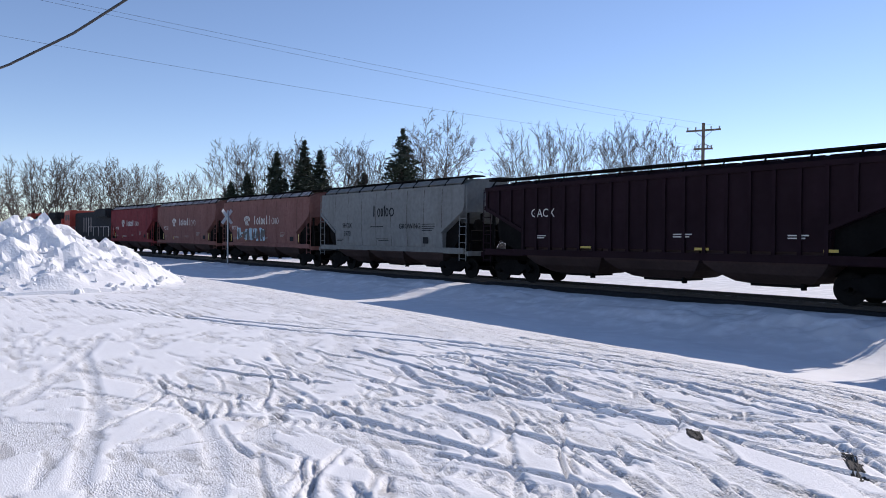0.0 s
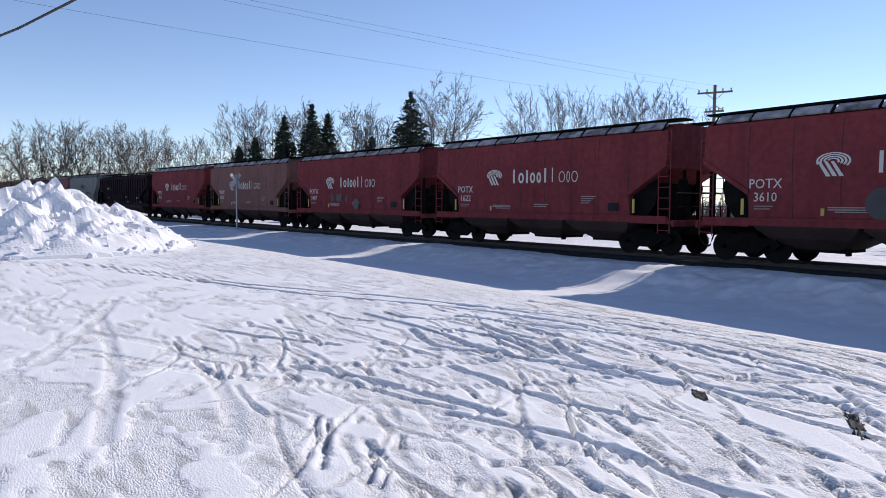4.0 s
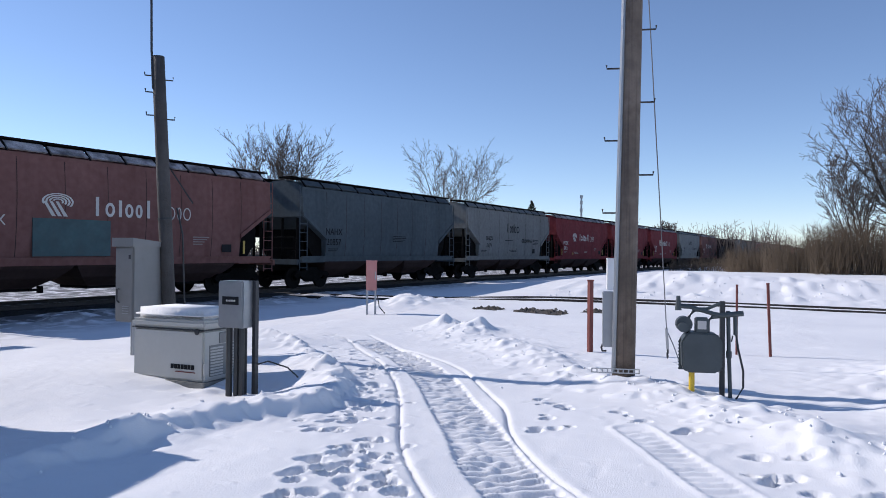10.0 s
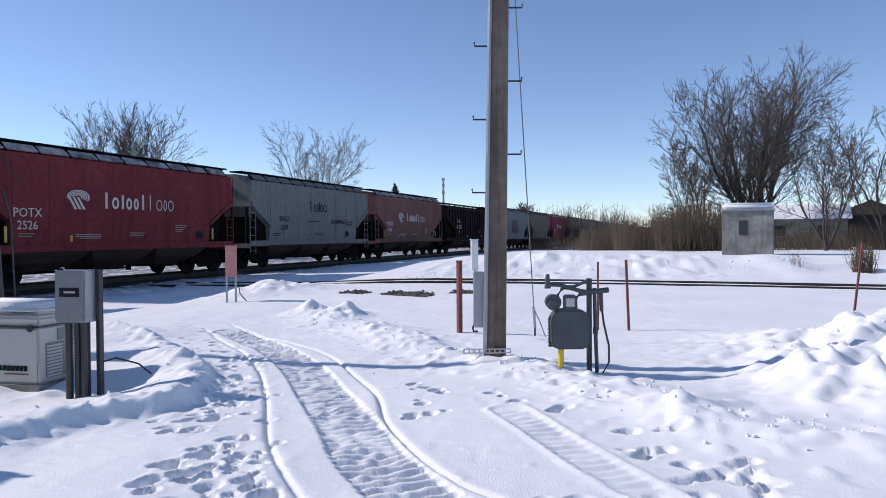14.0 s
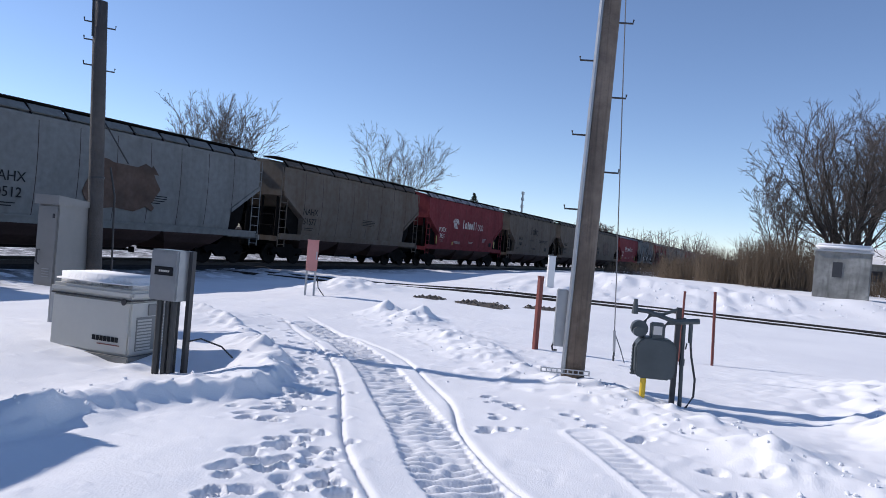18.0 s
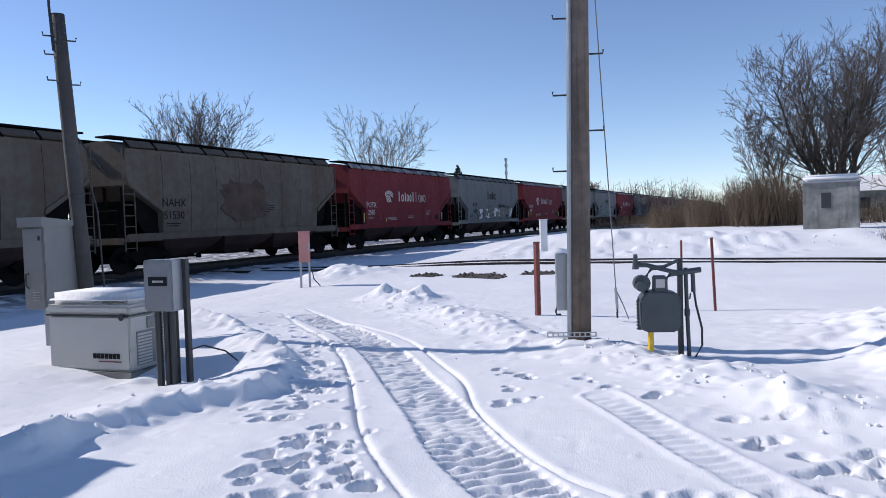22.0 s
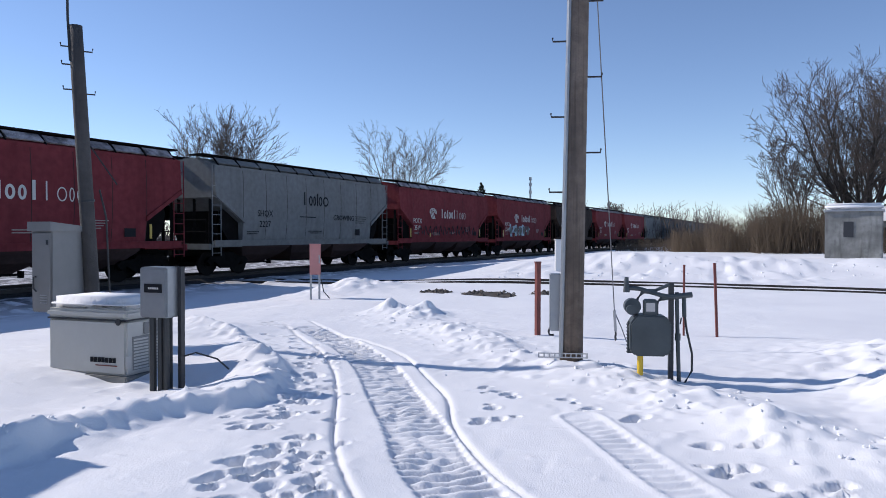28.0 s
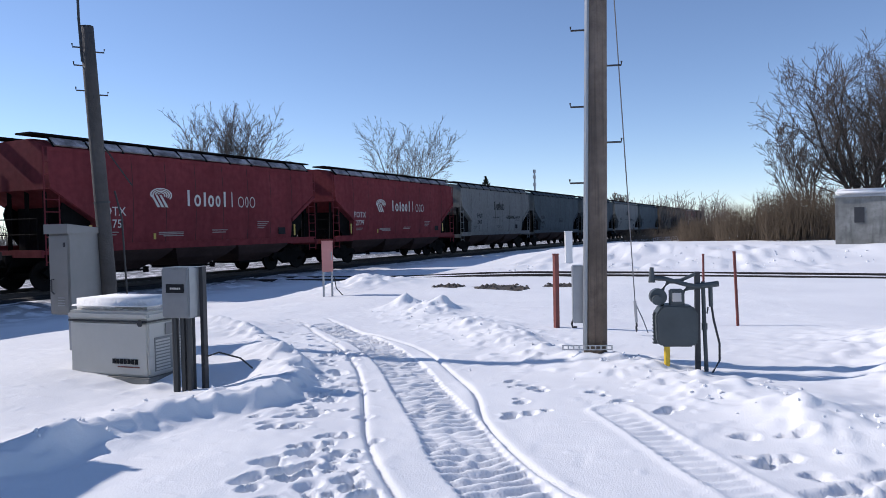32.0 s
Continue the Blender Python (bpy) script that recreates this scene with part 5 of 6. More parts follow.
part("top_cable", tubes(([(-0.23, 0.2, 4.0 + SZ), (-0.25, 0.22, 4.6 + SZ), (-0.26, 0.24, 6.2 + SZ), (-0.37, 0.42, 9.0 + SZ)], 0.018), sides=6), WIRE, service_pole, "black cable that rises from the pole top")
part("strap", tubes(([(-0.077, 0.077, 2.02 + SZ), (-0.079, 0.079, 2.05 + SZ)], 0.108), sides=16), PLASTIC_DARK, service_pole)

# -- slender metal pole by the track and its cable to the hut --
metal_pole = round_pole("metal_pole", "slender grey metal pole standing in ploughed snow", "pole", -1.51, 14.25, -0.7, 11.5, 0.118, 0.09, POLE_GREY, (0.012, 0))
part("band", tubes(([(0.034, 0, 2.84), (0.034, 0, 2.9)], 0.124), sides=16), STEEL_DARK, metal_pole)
part("bracket_arm", tubes(([(0.1, -0.1, 2.87), (0.32, -0.16, 2.84)], 0.02), sides=6), STEEL_DARK, metal_pole)
hut_cable = thing("service_cable", "black service cable hung from pole to hut", "cable")
A, B = Vector((-1.2, 14.1, 2.6)), Vector((1.7, 9.75, 2.3))
part("cable", tubes(([A.lerp(B, k / 14) - Vector((0, 0, 0.1 * 4 * (k / 14) * (1 - k / 14))) for k in range(15)], 0.018), sides=6), WIRE, hut_cable)

# -- brushed steel signal hut --
HUT = pose(1.54, 7.23, -0.15, 0, 0, -5)
hut = thing("signal_hut", "unpainted brushed steel signal hut with louvred vent box", "utility hut", HUT)
part("wall", boxes((0, 2.44, 0, 2.44, 0.08, 2.45)), STEEL_HUT, hut)
# skid block coloured near-black for the shaded gap under the walls
part("skid", boxes((0.08, 2.36, 0.05, 2.4, 0.0, 0.08)), PLASTIC_DARK, hut)
bm = bmesh.new()
prism(bm, [(-0.04, 2.43), (2.48, 2.43), (2.48, 2.46), (1.22, 2.75), (-0.04, 2.46)], -0.04, 2.48)
part("roof", bm, STEEL_HUT, hut, "low gabled steel roof")
part("base_trim", boxes((-0.006, 2.446, -0.008, 2.448, 0.08, 0.13)), STEEL_DARK, hut)
for x in (0.37, 1.0, 1.58, 2.15):
    part("panel_seam", boxes((x - 0.005, x + 0.005, -0.004, 0.0, 0.13, 2.43)), PLASTIC_DARK, hut)
for a, b in ((-0.03, 0.1), (2.33, 2.47)):
    part("corner_guard", boxes((a, b, -0.03, 0.08, 0.1, 1.5), bevel=0.006), STEEL_HUT, hut, "steel corner guard")
for x in (0.02, 2.42):
    part("lifting_lug", boxes((x - 0.03, x + 0.03, -0.04, -0.015, 2.32, 2.55), bevel=0.008), STEEL_DARK, hut)
for x in (0.1, 2.325):
    part("guard_edge", boxes((x - 0.006, x + 0.006, -0.036, -0.03, 0.1, 1.5)), PLASTIC_DARK, hut)
part("foot_plate", boxes((2.24, 2.36, -0.04, -0.01, 0.08, 0.2)), STEEL_DARK, hut)
part("gable_line", boxes((0.0, 2.44, -0.048, -0.041, 2.42, 2.44)), STEEL_DARK, hut)
vent = part("vent_box", boxes((1.6, 2.3, -0.32, -0.002, 0.86, 2.28), bevel=0.008), STEEL_HUT, hut, "perforated steel vent box")
part("vent_flap", boxes((1.59, 2.31, -0.335, -0.322, 0.88, 1.19), bevel=0.004), STEEL_HUT, vent)
part("vent_rim", boxes((1.57, 2.32, -0.34, 0.0, 0.845, 0.86), (1.58, 2.32, -0.33, 0.0, 2.28, 2.295)), STEEL_DARK, vent)
for x in (1.7, 2.18):
    part("hinge", boxes((x - 0.05, x + 0.05, -0.345, -0.333, 1.16, 1.24)), STEEL_DARK, vent)
part("padlock", boxes((1.73, 1.79, -0.33, -0.29, 0.77, 0.84), bevel=0.01), PLASTIC_DARK, vent)
bm = bmesh.new()
rows = [2.18 - 0.055 * k for k in range(8)] + [1.66, 1.55, 1.45, 1.35] + [1.3, 1.26] + [1.13 - 0.052 * k for k in range(5)]
for z in rows:
    yy = -0.3235 if z > 1.2 else -0.3365
    for k in range(15):
        x = 1.67 + 0.041 * k
        bm.faces.new([bm.verts.new(p) for p in ((x, yy, z), (x + 0.014, yy, z), (x + 0.014, yy, z + 0.036), (x, yy, z + 0.036))])
    for k in range(6):
        y = -0.06 - 0.042 * k
        bm.faces.new([bm.verts.new(p) for p in ((1.5985, y, z), (1.5985, y - 0.014, z), (1.5985, y - 0.014, z + 0.036), (1.5985, y, z + 0.036))])
tagged(part("vent_slots", bm, PLASTIC_DARK, vent, "rows of small dark slots"), kind="stuff")
# the hut's door side
door = part("door", boxes((-0.035, -0.003, 0.35, 1.9, 0.15, 1.85), bevel=0.006), STEEL_HUT, hut, "plain steel door")
part("door_frame", boxes((-0.02, 0.0, 0.25, 0.32, 0.12, 1.95), (-0.02, 0.0, 1.93, 2.0, 0.12, 1.95), (-0.02, 0.0, 0.25, 2.0, 1.88, 1.95)), STEEL_DARK, hut)
sign = part("notice", boxes((-0.042, -0.036, 1.5, 1.72, 1.32, 1.78)), WHITE_PAINT, door, "white notice with dark lines")
part("notice_lines", boxes(*[(-0.046, -0.042, 1.53, 1.69, 1.37 + 0.07 * k, 1.4 + 0.07 * k) for k in range(6)]), MARK_DARK, door)
part("rain_hood", boxes((-0.12, -0.002, 0.28, 0.7, 2.02, 2.22), bevel=0.01), STEEL_HUT, hut, "small steel rain hood")
part("downpipe", tubes(([(-0.06, 2.42, 0.1), (-0.06, 2.42, 2.25)], 0.035)), GALV, hut)
part("cable_entry", tubes(([(-0.1, 2.42, 2.32), (-0.12, 2.3, 2.1), (-0.06, 2.15, 2.02), (-0.02, 2.1, 2.05)], 0.022)), WIRE, hut)
part("insulator", boxes((-0.1, -0.01, 2.05, 2.14, 2.0, 2.1), bevel=0.01), PLASTIC_DARK, hut)

# -- standby generator with a snow cap --
GEN = pose(6.68, 5.84, -0.05) @ Matrix.Diagonal((1.1, 1.0, 1.1, 1.0))
generator = thing("standby_generator", "beige standby generator capped with white snow", "generator", GEN)
part("housing", boxes((0.02, 0.66, 0.02, 1.13, 0.04, 0.6), bevel=0.025), GEN_BEIGE, generator)
part("lid", boxes((0, 0.68, 0, 1.15, 0.605, 0.7), bevel=0.03), GEN_BEIGE, generator, "overhanging beige lid")
part("lid_gap", boxes((0.012, 0.665, 0.012, 1.135, 0.59, 0.606)), PLASTIC_DARK, generator)
part("plinth", boxes((-0.02, 0.7, -0.02, 1.17, -0.15, 0.04), bevel=0.01), CONCRETE, generator)
bm = boxes((0.01, 0.67, 0.01, 1.14, 0.68, 0.82), bevel=0.065)
part("snow_cap", bm, SNOW_LUMP, generator, "smooth cap of white snow", smooth=True)
part("lid_latch", tubes(([(-0.008, 0.1, 0.585), (0.0, 0.1, 0.585)], 0.035), sides=14), PLASTIC_DARK, generator)
for x0 in (0.12, 0.4):
    for k in range(10):
        part("louvre", boxes((x0, x0 + 0.2, 0.006, 0.022, 0.1 + 0.032 * k, 0.118 + 0.032 * k)), GEN_BEIGE, generator)
part("louvre_backing", boxes((0.11, 0.61, 0.012, 0.02, 0.09, 0.43)), CAB_GREY, generator)
part("access_panel", boxes((0.26, 0.52, 0.008, 0.022, 0.44, 0.56), bevel=0.006), CAB_GREY, generator, "grey access panel")
part("wordmark", boxes(*[(0.012, 0.0195, 0.16 + 0.052 * k, 0.2 + 0.052 * k, 0.17, 0.22) for k in range(7)]), MARK_DARK, generator, "dark block wordmark")
part("red_rule", boxes((0.012, 0.0195, 0.14, 0.44, 0.135, 0.145)), RED_POST, generator)
part("warning_label", boxes((0.015, 0.08, 0.01, 0.0195, 0.12, 0.24)), MARK_WHITE, generator)

# -- transfer box on conduits --
TB = pose(6.41, 5.06, -0.02)
transfer = thing("transfer_box", "grey electrical box on five dark conduits", "electrical box", TB)
part("box", boxes((0, 0.22, 0, 0.34, 0.72, 1.24), bevel=0.012), GALV, transfer)
part("box_cover", boxes((-0.012, 0.0, 0.012, 0.328, 0.74, 1.22), bevel=0.004), GALV, transfer)
part("name_panel", boxes((-0.02, -0.012, 0.05, 0.27, 0.98, 1.07)), MARK_DARK, transfer, "black name panel")
part("panel_letters", boxes(*[(-0.024, -0.02, 0.09 + 0.022 * k, 0.105 + 0.022 * k, 1.015, 1.035) for k in range(6)]), MARK_WHITE, transfer)
for x, y, r in ((0.05, 0.05, 0.03), (0.06, 0.13, 0.03), (0.05, 0.22, 0.035), (0.13, 0.29, 0.035), (0.16, 0.1, 0.03)):
    part("conduit", tubes(([(x, y, -0.1), (x, y, 0.73)], r), sides=10), CONDUIT, transfer)
part("strut", boxes((0.16, 0.22, -0.045, -0.003, -0.1, 1.24)), PLASTIC_DARK, transfer, "dark steel strut")
part("hanging_cable", tubes(([(0.2, -0.03, 0.3), (0.26, -0.15, 0.34), (0.36, -0.34, 0.27), (0.4, -0.46, 0.16)], 0.009), sides=6), WIRE, transfer)

# -- tall steel cabinet on a post --
CB = pose(7.88, 8.2, 0)
cabinet = thing("steel_cabinet", "tall grey steel cabinet on a single post", "cabinet", CB)
part("body", boxes((0, 0.64, 0, 0.36, 0.5, 1.62), bevel=0.008), CAB_GREY, cabinet)
part("door", boxes((-0.018, 0.0, 0.015, 0.345, 0.53, 1.58), bevel=0.006), CAB_GREY, cabinet)
bm = bmesh.new()
prism(bm, [(-0.05, 1.6), (0.68, 1.6), (0.68, 1.66), (-0.05, 1.73)], -0.03, 0.39)
part("sloped_top", bm, CAB_GREY, cabinet)
part("handle", tubes(([(-0.02, 0.27, 0.98), (-0.06, 0.27, 0.98), (-0.06, 0.27, 0.82), (-0.04, 0.24, 0.78)], 0.012), sides=6), PLASTIC_DARK, cabinet)
for k in range(4):
    part("louvre", boxes((-0.026, -0.018, 0.08, 0.2, 0.62 + 0.035 * k, 0.632 + 0.035 * k)), STEEL_DARK, cabinet)
part("latch", boxes((-0.028, -0.018, 0.05, 0.08, 1.42, 1.48)), PLASTIC_DARK, cabinet)
part("post", tubes(([(0.2, 0.2, -0.1), (0.2, 0.2, 0.52)], 0.045), sides=10), GALV, cabinet)

# -- faded red box on two legs by the track --
PB = pose(16.35, 8.95, gz(16.35, 8.95), 0, 0, -60)
red_box = thing("relay_box", "faded pinkish-red relay box on two steel legs", "electrical box", PB)
part("box", boxes((-0.14, 0.13, -0.12, 0.12, 0.62, 1.36), bevel=0.012), PINK_BOX, red_box)
part("lid", boxes((-0.15, 0.14, -0.13, 0.13, 1.355, 1.38)), PINK_BOX, red_box)
part("hasp", boxes((0.08, 0.11, -0.14, -0.12, 0.9, 1.1)), STEEL_DARK, red_box)
for x in (-0.11, 0.1):
    part("leg", boxes((x - 0.025, x + 0.025, -0.025, 0.025, -0.2, 0.62)), GALV, red_box)
part("cable", tubes(([(0.15, 0, 0.5), (0.2, 0, 0.2), (0.35, 0, 0.02)], 0.014), sides=6), WIRE, red_box)

# -- white cabinet past the siding --
white_cab = thing("white_cabinet", "narrow pale grey trackside cabinet", "cabinet", pose(29.5, 5.3, gz(29.5, 5.3), 0, 0, -70))
part("body", boxes((-0.14, 0.14, -0.12, 0.12, 0.0, 1.25), bevel=0.015), WHITE_PAINT, white_cab)
part("cap", boxes((-0.16, 0.16, -0.14, 0.14, 1.245, 1.29), bevel=0.01), WHITE_PAINT, white_cab)

# -- marker posts in the snow --
def marker(x, y, h, w, lean, kind):
    m = thing("marker_post", "thin red-brown steel marker post in snow" if kind == "thin" else "square red-brown marker post in snow", "post", Matrix.Translation((x, y, gz(x, y) - 0.3)), "red marker posts")
    bm = bmesh.new()
    d = Vector((0.2217, -0.975, 0)) * lean
    tube(bm, [(0, 0, 0), tuple(d * h + Vector((0, 0, h + 0.3)))], w, 4 if kind == "square" else 6)
    part("shaft", bm, RED_POST, m)
    part("cap", tubes(([tuple(d * h + Vector((0, 0, h + 0.29))), tuple(d * h + Vector((0, 0, h + 0.31)))], w * 1.15), sides=6), RED_POST, m)
    return m


marker(11.45, 2.3, 1.13, 0.048, 0.0, "square")
marker(12.3, -0.33, 1.13, 0.022, -0.05, "thin")
marker(12.35, 0.17, 1.1, 0.017, 0.0, "thin")
marker(12.6, -3.66, 1.35, 0.02, 0.14, "thin")
stump = thing("fence_post", "dark rotten wooden fence posts in the snow", "fence post", pose(11.4, -3.85, gz(11.4, -3.85), 0, 0, -77))
part("post", boxes((0.02, 0.2, -0.09, 0.09, -0.3, 1.0), bevel=0.02), WOOD_POLE, stump)
part("short_post", boxes((-0.16, -0.03, -0.07, 0.07, -0.3, 0.32), bevel=0.02), WOOD_POLE, stump)

# -- gas meter set --
GM = pose(8.22, 0.52, gz(8.22, 0.52) - 0.02, 0, 0, -77.2)
gas = thing("gas_meter", "grey natural gas meter with regulator on pipe stand", "gas meter", GM)
cs = 0.00295


def gp(cx, cy, d=0.0):
    return ((cx - 447) * cs, d, (555 - cy) * cs + 0.02)


bm = bmesh.new()
o = [gp(405, 375), gp(408, 470), gp(425, 487), gp(530, 487), gp(546, 470), gp(548, 375), gp(530, 345), gp(430, 340)]
prism(bm, [(p[0], p[2]) for p in o], -0.11, 0.13)
bmesh.ops.bevel(bm, geom=list(bm.edges), offset=0.018, segments=2, affect="EDGES")
part("meter_body", bm, METER_GREY, gas)
part("meter_flange", boxes((gp(402, 0)[0], gp(551, 0)[0], -0.005, 0.025, gp(0, 482)[2], gp(0, 368)[2]), bevel=0.008), METER_GREY, gas)
for k in range(9):
    z = gp(0, 478)[2] + k * 0.036
    for x in (402, 551):
        part("bolt", tubes(([(gp(x, 0)[0], -0.015, z), (gp(x, 0)[0], 0.035, z)], 0.009), sides=6), METER_GREY, gas)
part("meter_index", boxes((gp(455, 0)[0], gp(500, 0)[0], -0.09, 0.02, gp(0, 345)[2], gp(0, 288)[2]), bevel=0.012), METER_GREY, gas)
part("index_glass", boxes((gp(462, 0)[0], gp(492, 0)[0], -0.096, -0.09, gp(0, 330)[2], gp(0, 300)[2])), MARK_WHITE, gas)
part("riser_pipe", tubes(([gp(447, 590), gp(447, 480)], 0.031), sides=12), YELLOW, gas, "yellow coated riser pipe")
part("inlet_pipe", tubes(([gp(430, 340, 0.02), gp(430, 300, 0.02), gp(455, 262, 0.02), gp(500, 262, 0.02)], 0.028), sides=10), METER_GREY, gas)
part("outlet_pipe", tubes(([gp(500, 350, 0.02), gp(500, 305, 0.02), gp(520, 285, 0.02), gp(625, 272, 0.02)], 0.03), sides=10), METER_GREY, gas)
part("top_pipe", tubes(([gp(395, 250, 0.0), gp(440, 252, 0.0), gp(520, 275, 0.0), gp(560, 282, 0.0)], 0.024), sides=10), METER_GREY, gas)
part("shutoff", tubes(([gp(398, 212), gp(398, 265)], [0.02, 0.036]), sides=10), METER_GREY, gas)
part("cross_pipe", tubes(([gp(480, 268, 0.04), gp(548, 238, 0.04)], 0.018), sides=8), METER_GREY, gas)
part("regulator", tubes(([gp(418, 315, -0.05), gp(418, 315, 0.06)], [0.085, 0.085]), sides=18), METER_GREY, gas)
part("regulator_cap", tubes(([gp(410, 325, -0.11), gp(410, 325, -0.05)], 0.05), sides=14), METER_GREY, gas)
part("stand_post", boxes((gp(547, 0)[0], gp(564, 0)[0], 0.03, 0.08, -0.1, gp(0, 230)[2])), PLASTIC_DARK, gas, "dark square steel post")
part("drop_pipe", tubes(([gp(575, 265, 0.05), gp(578, 400, 0.05), gp(585, 600, 0.05)], 0.021), sides=10), METER_GREY, gas)
part("union", tubes(([gp(579, 412, 0.05), gp(579, 436, 0.05)], 0.03), sides=8), METER_GREY, gas)
part("down_pipe", tubes(([gp(598, 270, 0.03), gp(600, 352, 0.03)], 0.022), sides=10), METER_GREY, gas)
part("sense_cable", tubes(([gp(602, 350, 0.03), gp(608, 400, 0.02), gp(625, 480, 0.0), gp(625, 540, 0.0), gp(600, 585, 0.0)], 0.012), sides=6), WIRE, gas)
part("lever", tubes(([gp(590, 355, 0.03), gp(584, 375, 0.0)], 0.008), sides=6), PLASTIC_DARK, gas)

# -- snow pile by the yard --
def snow_heap(name, label, x, y, rx, ry, h, seed, n=64):
    u = np.linspace(-1, 1, n)
    X, Y = np.meshgrid(u, u)
    r = np.sqrt(X**2 + Y**2)
    wx, wy = X * rx, Y * ry
    z = np.clip(1 - r, 0, 1) ** 0.85
    z = h * (z + z * (0.22 * lattice_noise(wx, wy, 0.8, seed) + 0.16 * lattice_noise(wx, wy, 0.38, seed + 1) + 0.1 * lattice_noise(wx, wy, 0.18, seed + 2))) - 0.15 * (r > 0.97)
    base = ground_z(X * rx + x, Y * ry + y)
    ob = grid_mesh(name, X * rx + x, Y * ry + y, z + base - 0.04, SNOW_LUMP)
    ob.data.shade_flat()
    return tagged(ob, label, "snow pile")


snow_heap("snow_pile", "large heap of ploughed lumpy white snow", -24.6, 2.4, 4.2, 4.4, 1.95, 90, 90)
rnd = random.Random(3)
bm = bmesh.new()
for _ in range(260):
    a, r = rnd.uniform(0, 6.28), 4.3 * math.sqrt(rnd.random())
    cx, cy = -24.6 + r * math.cos(a), 2.4 + r * math.sin(a)
    q = max(0.0, 1 - math.hypot((cx + 24.6) / 4.2, (cy - 2.4) / 4.4))
    s = rnd.uniform(0.03, 0.09)
    v = bmesh.ops.create_icosphere(bm, subdivisions=1, radius=s, matrix=Matrix.Translation((cx, cy, 1.95 * q**0.85 + 0.02)) @ Matrix.Rotation(rnd.random() * 6, 4, (rnd.random(), rnd.random(), 1)))["verts"]
    for w in v:
        w.co += Vector((rnd.uniform(-1, 1), rnd.uniform(-1, 1), rnd.uniform(-1, 1))) * s * 0.3
tagged(part("snow_chunks", bm, SNOW_LUMP, None, "loose white snow chunks on the heap"), category="snow", kind="stuff")
# loose chunks along the berms
bm = bmesh.new()
spots = [(BERM_L, 40, 0.45), (BERM_R, 130, 0.8), ([(9.0, -2.0), (9.6, -3.2), (10.2, -4.2)], 40, 0.9), ([(0.3, 9.8), (1.0, 8.4), (1.5, 7.3)], 30, 0.5), ([(-2.0, 12.9), (0.0, 12.9)], 30, 0.5), ([(13.2, 5.0), (14.2, 5.9)], 14, 0.4), ([(27, 6), (31, -6)], 90, 2.0), ([(33, 4.5), (32, -2), (31.5, -8)], 60, 1.0)]
for line, n, spread in spots:
    line = smooth_line(line)
    for _ in range(n):
        px, py = rnd.choice(line)
        px, py = px + rnd.gauss(0, spread * 0.45), py + rnd.gauss(0, spread * 0.45)
        s = rnd.uniform(0.006, 0.022) * (2.0 if px > 25 else 1.0)
        v = bmesh.ops.create_icosphere(bm, subdivisions=1, radius=s, matrix=Matrix.Translation((px, py, gz(px, py) + s * 0.35)))["verts"]
        for w in v:
            w.co += Vector((rnd.uniform(-1, 1), rnd.uniform(-1, 1), rnd.uniform(-1, 1))) * s * 0.35
tagged(part("snow_clods", bm, SNOW_LUMP, None, "small loose clods of snow along the berms"), category="snow", kind="stuff")


# -- bare gravel and dirt showing through --
def bare_patch(name, label, outline, mat, seed, grow_by=1.0):
    """Ground laid bare: a ragged sheet that follows the snow's surface."""
    c = Vector((sum(p[0] for p in outline) / len(outline), sum(p[1] for p in outline) / len(outline)))
    ring = smooth_line(list(outline) + [outline[0]], 9)[:-1]
    ring = [(c.x + (x - c.x) * grow_by, c.y + (y - c.y) * grow_by) for x, y in ring]
    bm = bmesh.new()
    rs = random.Random(seed)
    loops = []
    wob = [1 + 0.07 * math.sin(k * 6.283 * 3 / len(ring) + seed) + 0.05 * math.sin(k * 6.283 * 8 / len(ring) + 2 * seed) + rs.uniform(-0.035, 0.03) for k in range(len(ring))]
    for f in (1.0, 0.8, 0.5, 0.2):
        lp = []
        for k, (x, y) in enumerate(ring):
            g = f * wob[k]
            px, py = c.x + (x - c.x) * g, c.y + (y - c.y) * g
            lp.append(bm.verts.new((px, py, gz(px, py) + (0.0 if f == 1.0 else 0.009 + 0.007 * rs.random()))))
        loops.append(lp)
    k = len(ring)
    for a, b in zip(loops, loops[1:]):
        for i in range(k):
            bm.faces.new((a[i], a[(i + 1) % k], b[(i + 1) % k], b[i]))
    tip = bm.verts.new((c.x, c.y, gz(c.x, c.y) + 0.016))
    for i in range(k):
        bm.faces.new((loops[-1][i], loops[-1][(i + 1) % k], tip))
    bm.normal_update()
    for f in bm.faces:
        if f.normal.z < 0:
            f.normal_flip()
    big = max((Vector(p) - c).length for p in outline)
    for _ in range(int(60 * big)):
        k = rs.randrange(len(ring))
        g = wob[k] * rs.random() ** 0.5 * 1.05
        px, py = c.x + (ring[k][0] - c.x) * g, c.y + (ring[k][1] - c.y) * g
        r = rs.uniform(0.006, 0.014) * (6.0 if px > 10 else 1.0)
        v = [bm.verts.new((px + a * r, py + b * r, gz(px, py) + 0.008 + h * r)) for a, b, h in ((1, 0.2, 0), (-0.2, 1, 0), (-1, -0.3, 0), (0.3, -1, 0), (0.1, 0.1, 0.8))]
        for a, b in ((0, 1), (1, 2), (2, 3), (3, 0)):
            bm.faces.new((v[a], v[b], v[4]))
    return tagged(part(name, bm, mat), label, "gravel", kind="structure")


